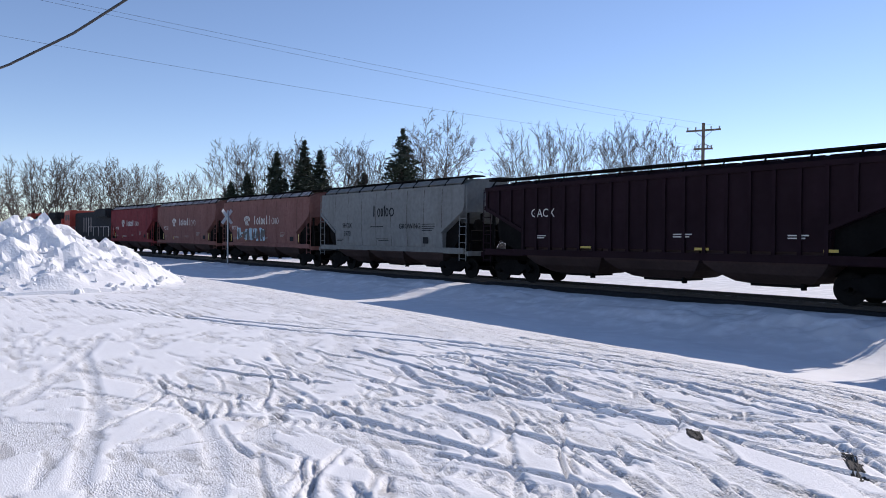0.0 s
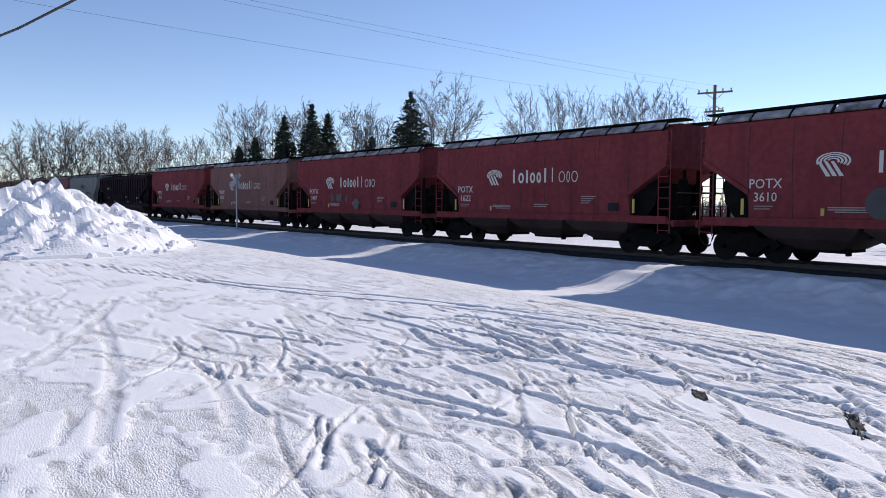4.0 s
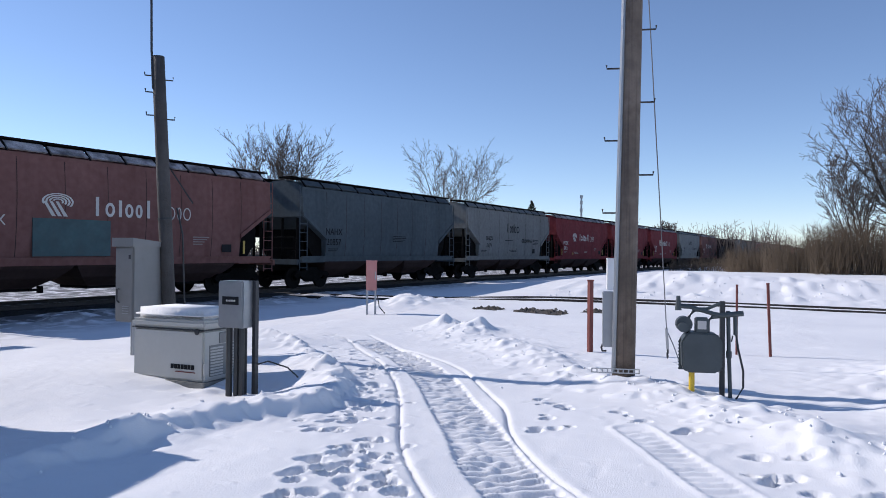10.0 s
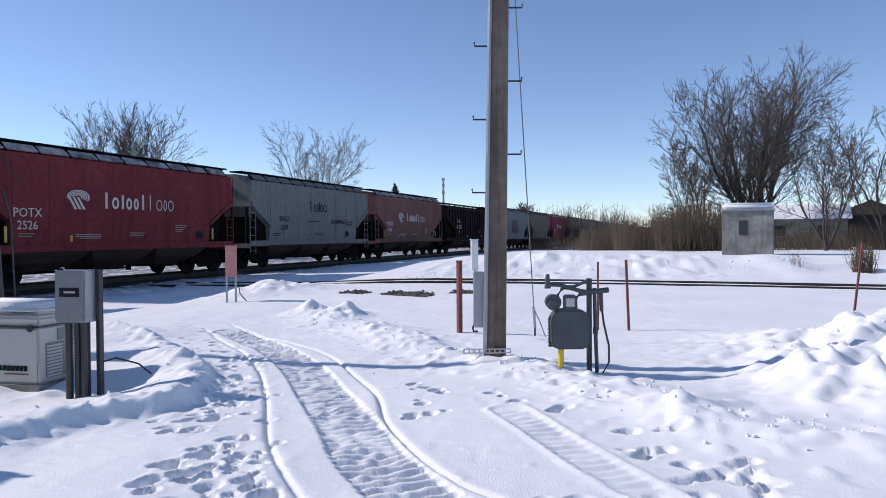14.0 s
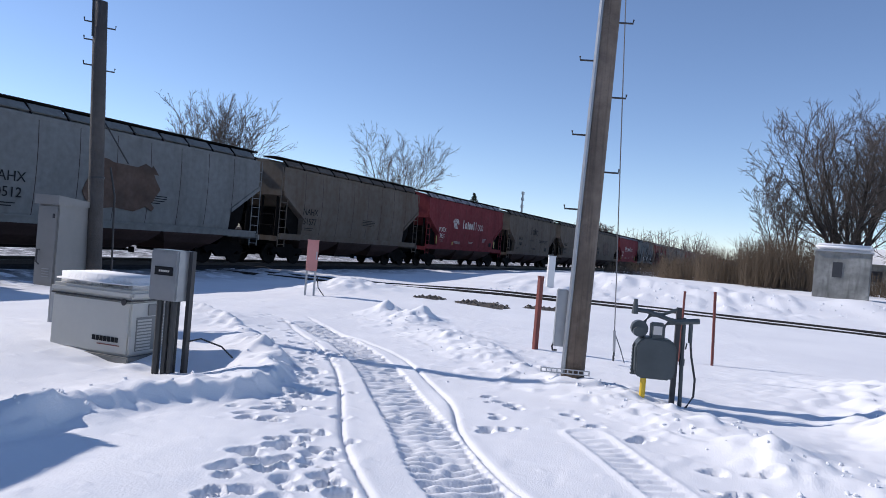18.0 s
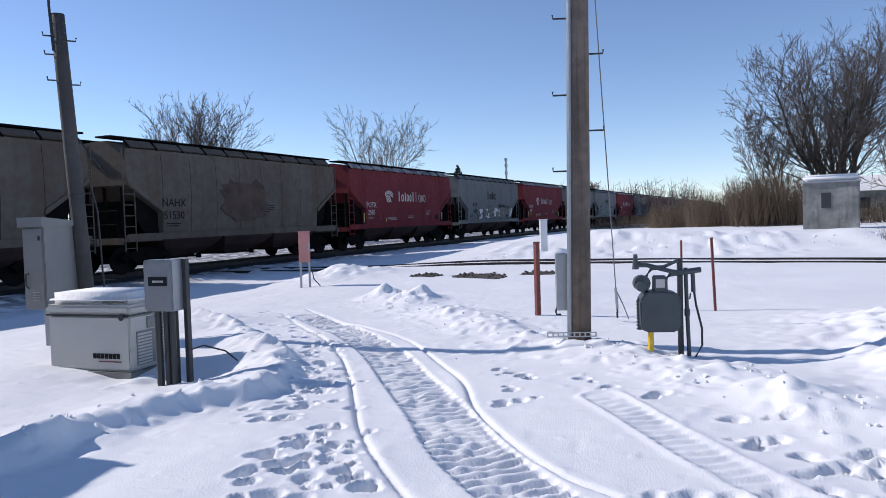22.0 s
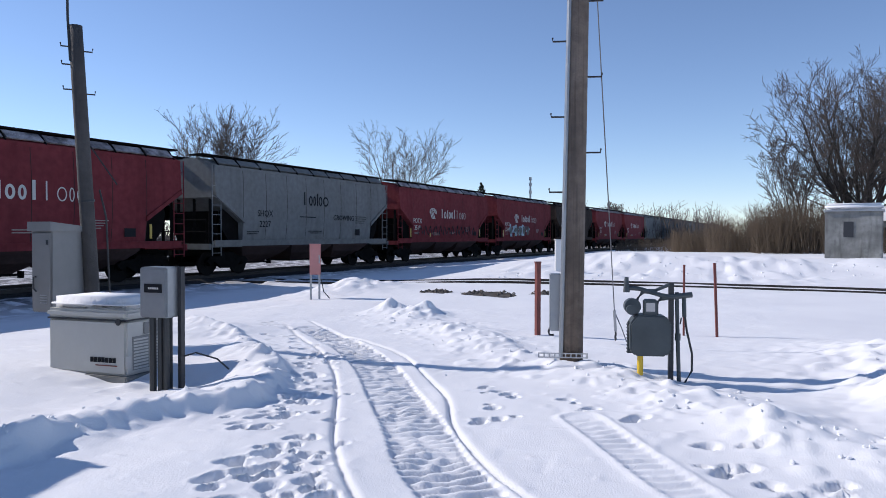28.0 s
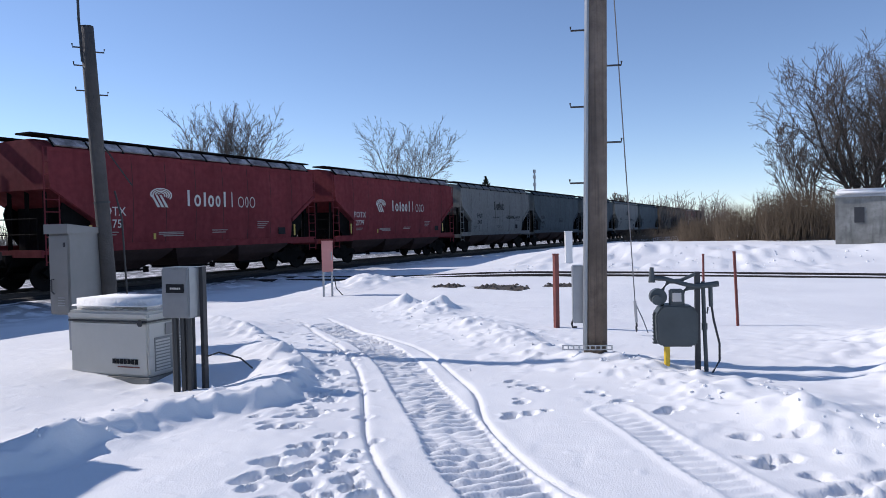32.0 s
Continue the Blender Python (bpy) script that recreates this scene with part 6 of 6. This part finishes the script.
bare_patch("gravel_patch", "bare patch of dark gravel in the snow", [(-0.11, 6.99), (0.17, 7.41), (0.43, 7.01), (0.62, 6.48), (0.51, 6.03), (0.21, 6.08), (-0.02, 6.45)], GRAVEL, 1)
bare_patch("gravel_patch", "thin streak of bare ground before the hut", [(2.88, 5.66), (3.11, 5.76), (3.4, 5.66), (3.06, 5.46)], GRAVEL, 2)
bare_patch("dirt_patch", "dark dirt scraped through the snow", [(-3.37, 5.25), (-3.2, 5.2), (-2.75, 4.5), (-2.85, 4.42)], GRAVEL, 3, 0.65)
bare_patch("dirt_patch", "dark dirt scraped through the snow", [(-4.3, 4.68), (-4.1, 4.68), (-3.95, 4.5), (-4.05, 4.42)], GRAVEL, 4, 0.7)
bare_patch("dirt_patch", "dark dirt scraped through the snow", [(-2.55, 4.08), (-2.4, 4.08), (-2.28, 3.88), (-2.4, 3.82)], GRAVEL, 5, 0.7)
bare_patch("dirt_patch", "dark earth and stones by the siding", [(18.2, 5.6), (19.1, 5.9), (19.6, 5.2), (18.9, 4.5), (18.0, 4.6)], GRAVEL, 6, 1.1)
bare_patch("dirt_patch", "dark earth and stones by the siding", [(18.6, 6.9), (19.3, 7.0), (19.2, 6.4), (18.5, 6.4)], GRAVEL, 7, 1.2)
bare_patch("dirt_patch", "dark earth and stones by the siding", [(19.4, 4.1), (20.1, 4.0), (19.9, 3.3), (19.3, 3.5)], GRAVEL, 8, 1.3)

# -- crossbuck at the road crossing --
crossbuck = thing("crossbuck", "white railway crossbuck sign on a thin post", "railway sign", pose(-49.6, 17.3, gz(-49.6, 17.3), 0, 0, -70))
part("post", tubes(([(0, 0, -0.2), (0, 0, 3.7)], 0.06)), GALV, crossbuck)
for a in (48, -48):
    ob = part("blade", boxes((-0.62, 0.62, -0.09, -0.07, -0.115, 0.115)), WHITE_PAINT, crossbuck)
    ob.matrix_basis = Matrix.Translation((0, -0.02 if a > 0 else 0.0, 3.25)) @ Matrix.Rotation(radians(a), 4, "Y")


# -- power line with two crossarms --
telegraph = thing("power_pole", "distant wooden power pole with two crossarms", "utility pole", pose(-36, 51.7, -0.4, 0, 0, 20))
part("shaft", tubes(([(0, 0, 0), (0, 0, 11.4)], [0.17, 0.12]), sides=10), WOOD_POLE, telegraph)
for z, w in ((10.8, 1.35), (9.3, 0.75)):
    arm = part("crossarm", boxes((-w, w, -0.07, 0.07, z - 0.07, z + 0.07)), WOOD_POLE, telegraph)
    for x in (-w + 0.1, -w * 0.45, w * 0.45, w - 0.1):
        part("insulator", tubes(([(x, 0, z + 0.07), (x, 0, z + 0.28)], [0.05, 0.07])), GALV, arm)
for s in (-1, 1):
    part("brace", tubes(([(s * 0.7, 0.05, 10.75), (0, 0.12, 10.2)], 0.025), sides=5), GALV, telegraph)
    part("transformer_bracket", tubes(([(0, 0, 9.8), (s * 0.7, 0, 9.35)], 0.03), sides=5), GALV, telegraph)


def span(name, label, a, b, sag, r):
    t = thing(name, label, "cable", group="overhead wires")
    a, b = Vector(a), Vector(b)
    part("wire", tubes(([a.lerp(b, k / 24) - Vector((0, 0, sag * 4 * (k / 24) * (1 - k / 24))) for k in range(25)], r), sides=5), WIRE, t)


for x, z, zz in ((-37.1, 10.7, 10.9), (-35.0, 10.7, 10.3), (-36.0, 9.1, 8.9)):
    span("power_line", "thin overhead power line", (x, 51.7, z), (x + 6.0, -14, zz), 0.5, 0.0055)
drop = thing("service_drop", "thick black overhead service cable", "cable", group="overhead wires")
part("wire", tubes(([(-26, -5.5, 2.6), (-19, -1.6, 3.35), (-14.58, 0.97, 4.26), (-13.48, 1.73, 4.66), (-12.3, 2.4, 5.13), (-9.6, 5.3, 6.5), (-6.0, 9.2, 8.35), (-1.4, 14.2, 11.2)], 0.02), sides=6), WIRE, drop)


# ---- trees ----
def limb_mesh(name, segs, mat, parent, sides=4):
    """Tapered limbs from segments (a, b, ra, rb), as one mesh."""
    a = np.array([s[0] for s in segs])
    b = np.array([s[1] for s in segs])
    ra = np.array([s[2] for s in segs])[:, None, None]
    rb = np.array([s[3] for s in segs])[:, None, None]
    d = b - a
    d = d / np.maximum(np.linalg.norm(d, axis=1), 1e-6)[:, None]
    ref = np.where(np.abs(d[:, 2:3]) < 0.9, np.array([[0, 0, 1.0]]), np.array([[1.0, 0, 0]]))
    u = np.cross(d, ref)
    u = u / np.linalg.norm(u, axis=1)[:, None]
    v = np.cross(d, u)
    ang = np.arange(sides) * 2 * math.pi / sides
    ring = np.cos(ang)[None, :, None] * u[:, None] + np.sin(ang)[None, :, None] * v[:, None]
    co = np.stack([a[:, None] + ra * ring, b[:, None] + rb * ring], 1).reshape(-1, 3)
    n = len(segs)
    base = (np.arange(n) * 2 * sides)[:, None, None]
    k = np.arange(sides)
    quad = np.stack([k, (k + 1) % sides, (k + 1) % sides + sides, k + sides], -1)[None] + base
    me = bpy.data.meshes.new(name)
    me.from_pydata(co.tolist(), [], quad.reshape(-1, 4).tolist())
    me.materials.append(mat)
    ob = new(name, me)
    ob.parent = parent
    return ob


def limb(rnd, p, d, length, r, level, kids, angle, lift, min_r, first, out, twigs):
    """One limb that bends its way up, tapers, and carries finer limbs along its length."""
    q, dd = Vector(p), Vector(d).normalized()
    n = (9, 6, 4, 2)[level]
    turn = rnd.uniform(0, 6.283)
    for i in range(n):
        f = i / n
        w = (0.09, 0.14, 0.18, 0.22)[level]
        dd = (dd + Vector((rnd.gauss(0, w), rnd.gauss(0, w), lift + rnd.gauss(0, w * 0.6)))).normalized()
        e = q + dd * (length / n)
        ra, rb = max(min_r, r * (1 - 0.85 * f)), max(min_r, r * (1 - 0.85 * (f + 1 / n)))
        (out if level < 2 else twigs).append((tuple(q), tuple(e), ra, rb))
        if level < len(kids) and f >= first:
            m = kids[level] / (n * (1 - first))
            for _ in range(int(m) + (rnd.random() < m - int(m))):
                turn += 2.4 + rnd.gauss(0, 0.4)
                ax = dd.orthogonal().normalized()
                ax.rotate(Matrix.Rotation(turn, 3, dd))
                nd = Matrix.Rotation(angle * rnd.uniform(0.65, 1.25), 3, ax) @ dd
                at = q.lerp(e, rnd.random())
                limb(rnd, at, nd, length * (0.45, 0.42, 0.42)[level] * (1 - 0.2 * f) * rnd.uniform(0.65, 1.15), ra * 0.4, level + 1, kids, angle, lift, min_r, 0.12, out, twigs)
        q = e


def bare_tree(name, label, seed, height, stems, level, spread, min_r, trunk_r, m, wide=1.0):
    rnd = random.Random(seed)
    t = thing(name, label, "tree", m)
    out, twigs = [], []
    kids = (12, 8, 6) if level < 7 else (14, 10, 6) if level < 8 else (19, 12, 7)
    foot = 0.08 * height if stems > 1 else 0.0
    if stems > 1:
        out.append(((0, 0, -0.4), (0, 0, foot), trunk_r * 1.5, trunk_r * 1.25))
    for k in range(stems):
        a = 6.283 * k / stems + rnd.gauss(0, 0.25)
        lean = 0.0 if stems == 1 else (0.12 + 0.75 * ((k * 0.618) % 1.0)) * wide
        size = height * rnd.uniform(0.94, 1.02) * (1 + 0.12 * lean)
        limb(rnd, (0.1 * math.cos(a), 0.1 * math.sin(a), foot * rnd.uniform(0.0, 1.0)), (lean * math.cos(a), lean * math.sin(a), 1), size, trunk_r * rnd.uniform(0.7, 1.0), 0, kids, spread, 0.05, min_r, 0.22, out, twigs)
    top = sorted(s[1][2] for s in out + twigs)[-60]
    f = height / top
    sc = lambda segs: [(tuple(c * f for c in a), tuple(c * f for c in b), ra, rb) for a, b, ra, rb in segs]
    limb_mesh("trunk", sc(out), BARK, t, 5)
    limb_mesh("crown", sc(twigs), TWIG, t, 3)
    return t


def around(az, dist, z=0.0, rz=0.0):
    """A pose at a bearing (degrees, clockwise from +y) and distance."""
    a = radians(az)
    return pose(dist * math.sin(a), dist * math.cos(a), z, 0, 0, rz)


# the two trees behind the train, the large maple, the small far ones
bare_tree("bare_tree", "leafless grey multi-stemmed tree behind the train", 5, 14.4, 11, 7, 0.42, 0.012, 0.1, around(54.3, 74, -0.3), 0.75)
bare_tree("bare_tree", "leafless branching tree behind the train", 8, 14.5, 5, 7, 0.55, 0.012, 0.17, around(67.4, 88, 0.3), 0.85)
bare_tree("maple_tree", "tall leafless spreading maple beside the shed", 21, 13.9, 9, 8, 0.62, 0.011, 0.26, around(100.5, 57, 0.6), 1.0)
bare_tree("bare_tree", "leafless grey tree beyond the reeds", 23, 8.6, 6, 6, 0.5, 0.011, 0.08, around(96.6, 55, 0.6), 0.6)
bare_tree("bare_tree", "leafless grey tree by the house", 25, 8.5, 5, 6, 0.6, 0.011, 0.1, around(108.5, 52, 0.6))
bare_tree("bare_tree", "leafless grey tree by the house", 26, 7.0, 5, 6, 0.6, 0.011, 0.1, around(105.0, 50, 0.6))
bare_tree("bare_tree", "small bushy leafless tree far off", 27, 8.0, 7, 5, 0.6, 0.04, 0.12, around(83.6, 150, 0.0))
# upright trees beside the power pole
proto = bare_tree("bare_tree", "leafless tree of the distant roadside row", 31, 16.4, 4, 6, 0.5, 0.014, 0.13, around(-47.0, 97, -0.4), 0.55)
tagged(proto, group="roadside trees")
for az, d, rz, s in ((-44.9, 97, 70, 0.97), (-42.9, 99, 140, 0.96), (-40.6, 96, 200, 1.0), (-38.7, 97, 300, 1.0), (-36.5, 100, 33, 0.9), (-48.6, 101, 250, 0.8)):
    tagged(copy_thing(proto, around(az, d, -0.4 - 14 * (1 - s), rz)), group="roadside trees")
# treeline at the far left
proto2 = bare_tree("bare_tree", "leafless grey tree of the far treeline", 41, 13.6, 5, 6, 0.6, 0.018, 0.16, around(-76.5, 130, -0.5), 0.9)
tagged(proto2, group="far treeline")
rnd = random.Random(12)
for k in range(15):
    az = -98 + 1.82 * k
    d = 130 + 25 * rnd.random()
    drop = {True: 0.0, False: -rnd.uniform(2.5, 6.0)}[-84 < az < -72.5]
    tagged(copy_thing(proto2, around(az, d, -0.6 + drop, rnd.uniform(0, 360))), group="far treeline")
bare_tree("bare_tree", "bare leafless tree by the snow heap", 43, 9.5, 2, 6, 0.8, 0.025, 0.2, around(-84.2, 120, -0.5))
# trees glimpsed between the cars
bare_tree("bare_tree", "leafless bushy tree across the track", 45, 8.8, 8, 5, 0.55, 0.018, 0.07, around(-5.0, 45, -0.4))
bare_tree("bare_tree", "leafless bushy tree across the track", 46, 9.4, 7, 5, 0.6, 0.018, 0.07, around(-15.6, 50, -0.4))
bare_tree("bare_tree", "leafless bushy tree across the track", 47, 8.8, 6, 5, 0.6, 0.018, 0.07, around(-11.5, 52, -0.4))
bare_tree("bare_tree", "tall leafless tree beside the row of spruces", 48, 15.6, 3, 7, 0.7, 0.018, 0.2, around(-54.8, 84, -0.4), 0.6)


def conifer(label, seed, height, width, whorls, droop, m):
    """A trunk with whorls of drooping boughs, each a spray of small needle clumps."""
    rnd = random.Random(seed)
    t = thing("spruce_tree", label, "tree", m, "row of evergreens")
    part("trunk", tubes(([(0, 0, 0), (0, 0, height)], [0.22, 0.03]), sides=7), BARK, t)
    vs, fs = [], []
    for w in range(whorls):
        f = w / (whorls - 1)
        z = 0.9 + (height - 1.0) * f
        reach = width * (1 - f) ** 0.8 * rnd.uniform(0.75, 1.15) + 0.06
        for _ in range(14):
            a = rnd.uniform(0, 6.283)
            rr = reach * rnd.uniform(0.6, 1.08)
            steps = max(3, int(rr / 0.28))
            for k in range(1, steps + 1):
                q = k / steps
                c = Vector((math.cos(a) * rr * q, math.sin(a) * rr * q, z - droop * rr * q * q + rnd.gauss(0, 0.05)))
                for _ in range(4):
                    e = c + Vector((rnd.gauss(0, 0.22) * (1.1 - f), rnd.gauss(0, 0.22) * (1.1 - f), rnd.gauss(-0.1, 0.12)))
                    s = (0.26 + 0.14 * rnd.random()) * (0.45 + 0.55 * (1 - f))
                    p = [e + Vector((rnd.gauss(0, s), rnd.gauss(0, s), rnd.gauss(0, s * 0.6))) for _ in range(3)]
                    i = len(vs)
                    vs += [tuple(x) for x in p]
                    fs.append((i, i + 1, i + 2))
    me = bpy.data.meshes.new("crown")
    me.from_pydata(vs, [], fs)
    me.materials.append(NEEDLES)
    ob = new("crown", me)
    ob.parent = t
    return t


for az, d, h, w, sd in ((-57.4, 83, 13.9, 6.4, 1), (-67.0, 90, 11.6, 4.0, 2), (-64.9, 90, 13.2, 4.6, 3), (-63.7, 93, 12.4, 4.0, 4), (-69.1, 92, 9.2, 3.6, 5), (-70.3, 92, 8.0, 3.4, 6), (-60.3, 96, 10.0, 4.0, 7), (-56.0, 86, 8.6, 5.0, 8), (-51.9, 110, 10.9, 1.6, 9), (0.6, 55, 5.6, 1.9, 10), (73.6, 160, 13.5, 4.6, 11)):
    conifer("dark green spruce in the row behind the train" if az < -50 else "dark green spruce across the track", sd, h, w, 22, 0.35, around(az, d, -0.4))
# grey hardwoods mixed among the spruces
for az, d, rz in ((-63.3, 96, 10), (-61.2, 97, 80), (-59.4, 98, 150), (-69.6, 97, 220), (-66.9, 99, 20)):
    tagged(copy_thing(proto2, around(az, d, -0.4, rz)), group="far treeline")


def thicket(name, label, category, spots, n, h0, h1, mat, seed, width=0.02):
    """Thin upright stems past counting."""
    rs = np.random.RandomState(seed)
    segs = []
    for _ in range(n):
        az0, az1, d0, d1, top = spots[rs.randint(len(spots))]
        a, d = radians(rs.uniform(az0, az1)), rs.uniform(d0, d1)
        x, y = d * math.sin(a), d * math.cos(a)
        h = rs.uniform(h0, h1) * top
        z = gz(x, y) - 0.1
        p = np.array([x, y, z])
        tip = p + np.array([rs.normal(0, 0.16) * h, rs.normal(0, 0.16) * h, h])
        mid = (p + tip) / 2 + rs.normal(0, 0.06, 3) * h
        segs += [(tuple(p), tuple(mid), width, width * 0.75), (tuple(mid), tuple(tip), width * 0.75, width * 0.4)]
        for _ in range(3):
            f = rs.uniform(0.35, 0.95)
            b = p + (tip - p) * f
            segs.append((tuple(b), tuple(b + np.array([rs.normal(0, 0.14), rs.normal(0, 0.14), rs.uniform(0.05, 0.2)]) * h), width * 0.5, width * 0.25))
    ob = limb_mesh(name, segs, mat, None, 3)
    return tagged(ob, label, category, kind="stuff")


thicket("reeds", "tall dead brown reeds and brush by the field", "reeds", [(84, 90, 75, 95, 0.5), (88, 91, 56, 66, 0.6), (90.5, 94, 48, 58, 0.72), (93.5, 96, 46, 56, 0.95), (95.2, 98.6, 46, 58, 1.1), (101, 109, 50, 60, 0.55)], 5200, 0.8, 3.3, REED, 5, 0.016)
thicket("brush", "dark leafless brush along the far woods", "brush", [(80, 92, 110, 190, 1.2), (66, 82, 170, 240, 1.5)], 1700, 2.5, 6.0, TWIG, 6, 0.06)
thicket("brush", "dark leafless brush across the track", "brush", [(-30, 30, 72, 92, 0.75), (20, 62, 78, 105, 0.85), (-8, 10, 60, 80, 0.6), (-60, -30, 80, 110, 0.7)], 7500, 2.0, 4.5, TWIG, 7, 0.05)
thicket("brush", "low grey scrub under the far treeline", "brush", [(-100, -72, 115, 150, 1.0), (-72, -50, 88, 105, 1.0)], 2600, 2.5, 5.5, TWIG, 8, 0.05)
thicket("dead_grass", "tuft of dead brown grass in the snow", "grass", [(106.6, 107.8, 30.5, 31.5, 1.0)], 130, 0.6, 1.25, REED, 9, 0.012)
thicket("dead_weeds", "few dry weed stalks in the snow", "weeds", [(102.8, 103.6, 31, 32, 1.0)], 14, 0.4, 0.75, REED, 10, 0.008)

# -- shed in the field --
SX = around(99.95, 38.4, 0, -99.95)
shed = thing("shed", "small weathered concrete shed with snow on the roof", "shed", pose(SX.translation.x, SX.translation.y, 0.55, 0, 0, -101.5))
part("wall", boxes((-1.16, 1.16, 0, 1.9, 0, 2.15)), CONCRETE, shed)
bm = bmesh.new()
prism(bm, [(-1.22, 2.15), (1.22, 2.15), (1.22, 2.22), (-1.22, 2.22)], -0.1, 2.0)
part("roof", bm, STEEL_DARK, shed)
part("roof_snow", boxes((-1.18, 1.18, -0.06, 1.96, 2.22, 2.52), bevel=0.1), SNOW_LUMP, shed, "thick cap of snow", smooth=True)
part("window", boxes((-0.4, 0.0, -0.02, 0.0, 0.98, 1.68)), PLASTIC_DARK, shed, "small dark window")
part("door_board", boxes((0.3, 1.1, -0.025, 0.0, 0.02, 1.95)), CONCRETE, shed)

# -- house and barn beyond, snow on their roofs --
H = around(103.2, 62, 0.5, -103)
house = thing("house", "low grey house with snow-covered roof behind trees", "house", H)
part("wall", boxes((-3.6, 3.4, 0, 5, 0, 2.2)), CONCRETE, house)
bm = bmesh.new()
o = [(-0.3, 2.2), (5.3, 2.2), (2.5, 3.4)]
vs = [[bm.verts.new((x, y, z)) for y, z in o] for x in (-3.9, 3.7)]
for q in ((vs[0][0], vs[1][0], vs[1][2], vs[0][2]), (vs[0][1], vs[0][2], vs[1][2], vs[1][1]), (vs[0][0], vs[0][1], vs[1][1], vs[1][0]), tuple(vs[0]), tuple(vs[1])):
    bm.faces.new(q)
bmesh.ops.recalc_face_normals(bm, faces=bm.faces)
part("roof", bm, SNOW_LUMP, house, "snow-covered roof")
part("window", boxes((-1.6, -0.8, -0.03, 0.0, 0.9, 1.7)), PLASTIC_DARK, house)
part("window", boxes((1.4, 2.2, -0.03, 0.0, 0.9, 1.7)), PLASTIC_DARK, house)
B = around(107.8, 66, 0.5, -107)
barn = thing("barn", "weathered dark brown wooden barn", "barn", B)
part("wall", boxes((-2.6, 2.4, 0, 5, 0, 2.5)), BARK, barn)
bm = bmesh.new()
prism(bm, [(-2.9, 2.5), (2.7, 2.5), (-0.1, 3.7)], -0.3, 5.3)
part("roof", bm, BARK, barn)
part("lean_to", boxes((2.4, 6.5, 0.5, 4.5, 0, 2.0)), PLASTIC_DARK, barn)
part("lean_to_roof", boxes((2.3, 6.8, 0.2, 4.8, 2.0, 2.2)), SNOW_LUMP, barn, "snow-covered lean-to roof")

# -- radio mast far off --
mast = thing("radio_mast", "distant slender steel radio mast", "mast", around(77.4, 250, 0))
part("tower", tubes(([(0, 0, 0), (0, 0, 21.5)], [0.5, 0.3]), sides=6), GALV, mast)
for z in (16.5, 19.0, 21.0):
    part("antenna", boxes((-1.0, 1.0, -0.3, 0.3, z - 0.5, z + 0.5)), GALV, mast)

# ---- ties under the rails, last ----
first = None
for k in range(220):
    s = -62 + 0.58 * k
    p, q = on_track(s - 0.3), on_track(s + 0.3)
    m = Matrix.Translation(on_track(s) - Vector((0, 0, 0.17))) @ Matrix.Rotation(math.atan2(q.y - p.y, q.x - p.x), 4, "Z")
    if first is None:
        first = part("tie", boxes((-0.11, 0.11, -1.3, 1.3, -0.15, 0.005)), TIE_WOOD, track)
        first.matrix_basis = m
    else:
        again(first, m, track)


JOINED = ("stencils", "reporting_mark", "car_number", "slogan", "reflectors", "wordmark", "notice_lines", "panel_letters", "graffiti", "graffiti_outline", "springs", "panel_seams", "vent_slots")
for ob in bpy.data.objects:
    if ob.name.split(".")[0] in JOINED:
        ob["kind"] = "stuff"


def motions():
    """The train rolls by at one speed; every car turns with the curve."""
    ticks = np.arange(0, TOTAL + 0.01, 1.0)
    for car, u, length in TRAIN:
        rows = []
        reach = length / 2 - 2.0
        for t in ticks:
            s = u + length / 2 - SPEED * t
            a, b = on_track(s - reach), on_track(s + reach)
            d = b - a
            turn = Matrix.Rotation(math.atan2(d.y, d.x), 4, "Z") @ Matrix.Rotation(-math.atan2(d.z, math.hypot(d.x, d.y)), 4, "Y")
            rows.append((float(t), Matrix.Translation((a + b) / 2) @ turn))
        walk(car, rows)


motions()
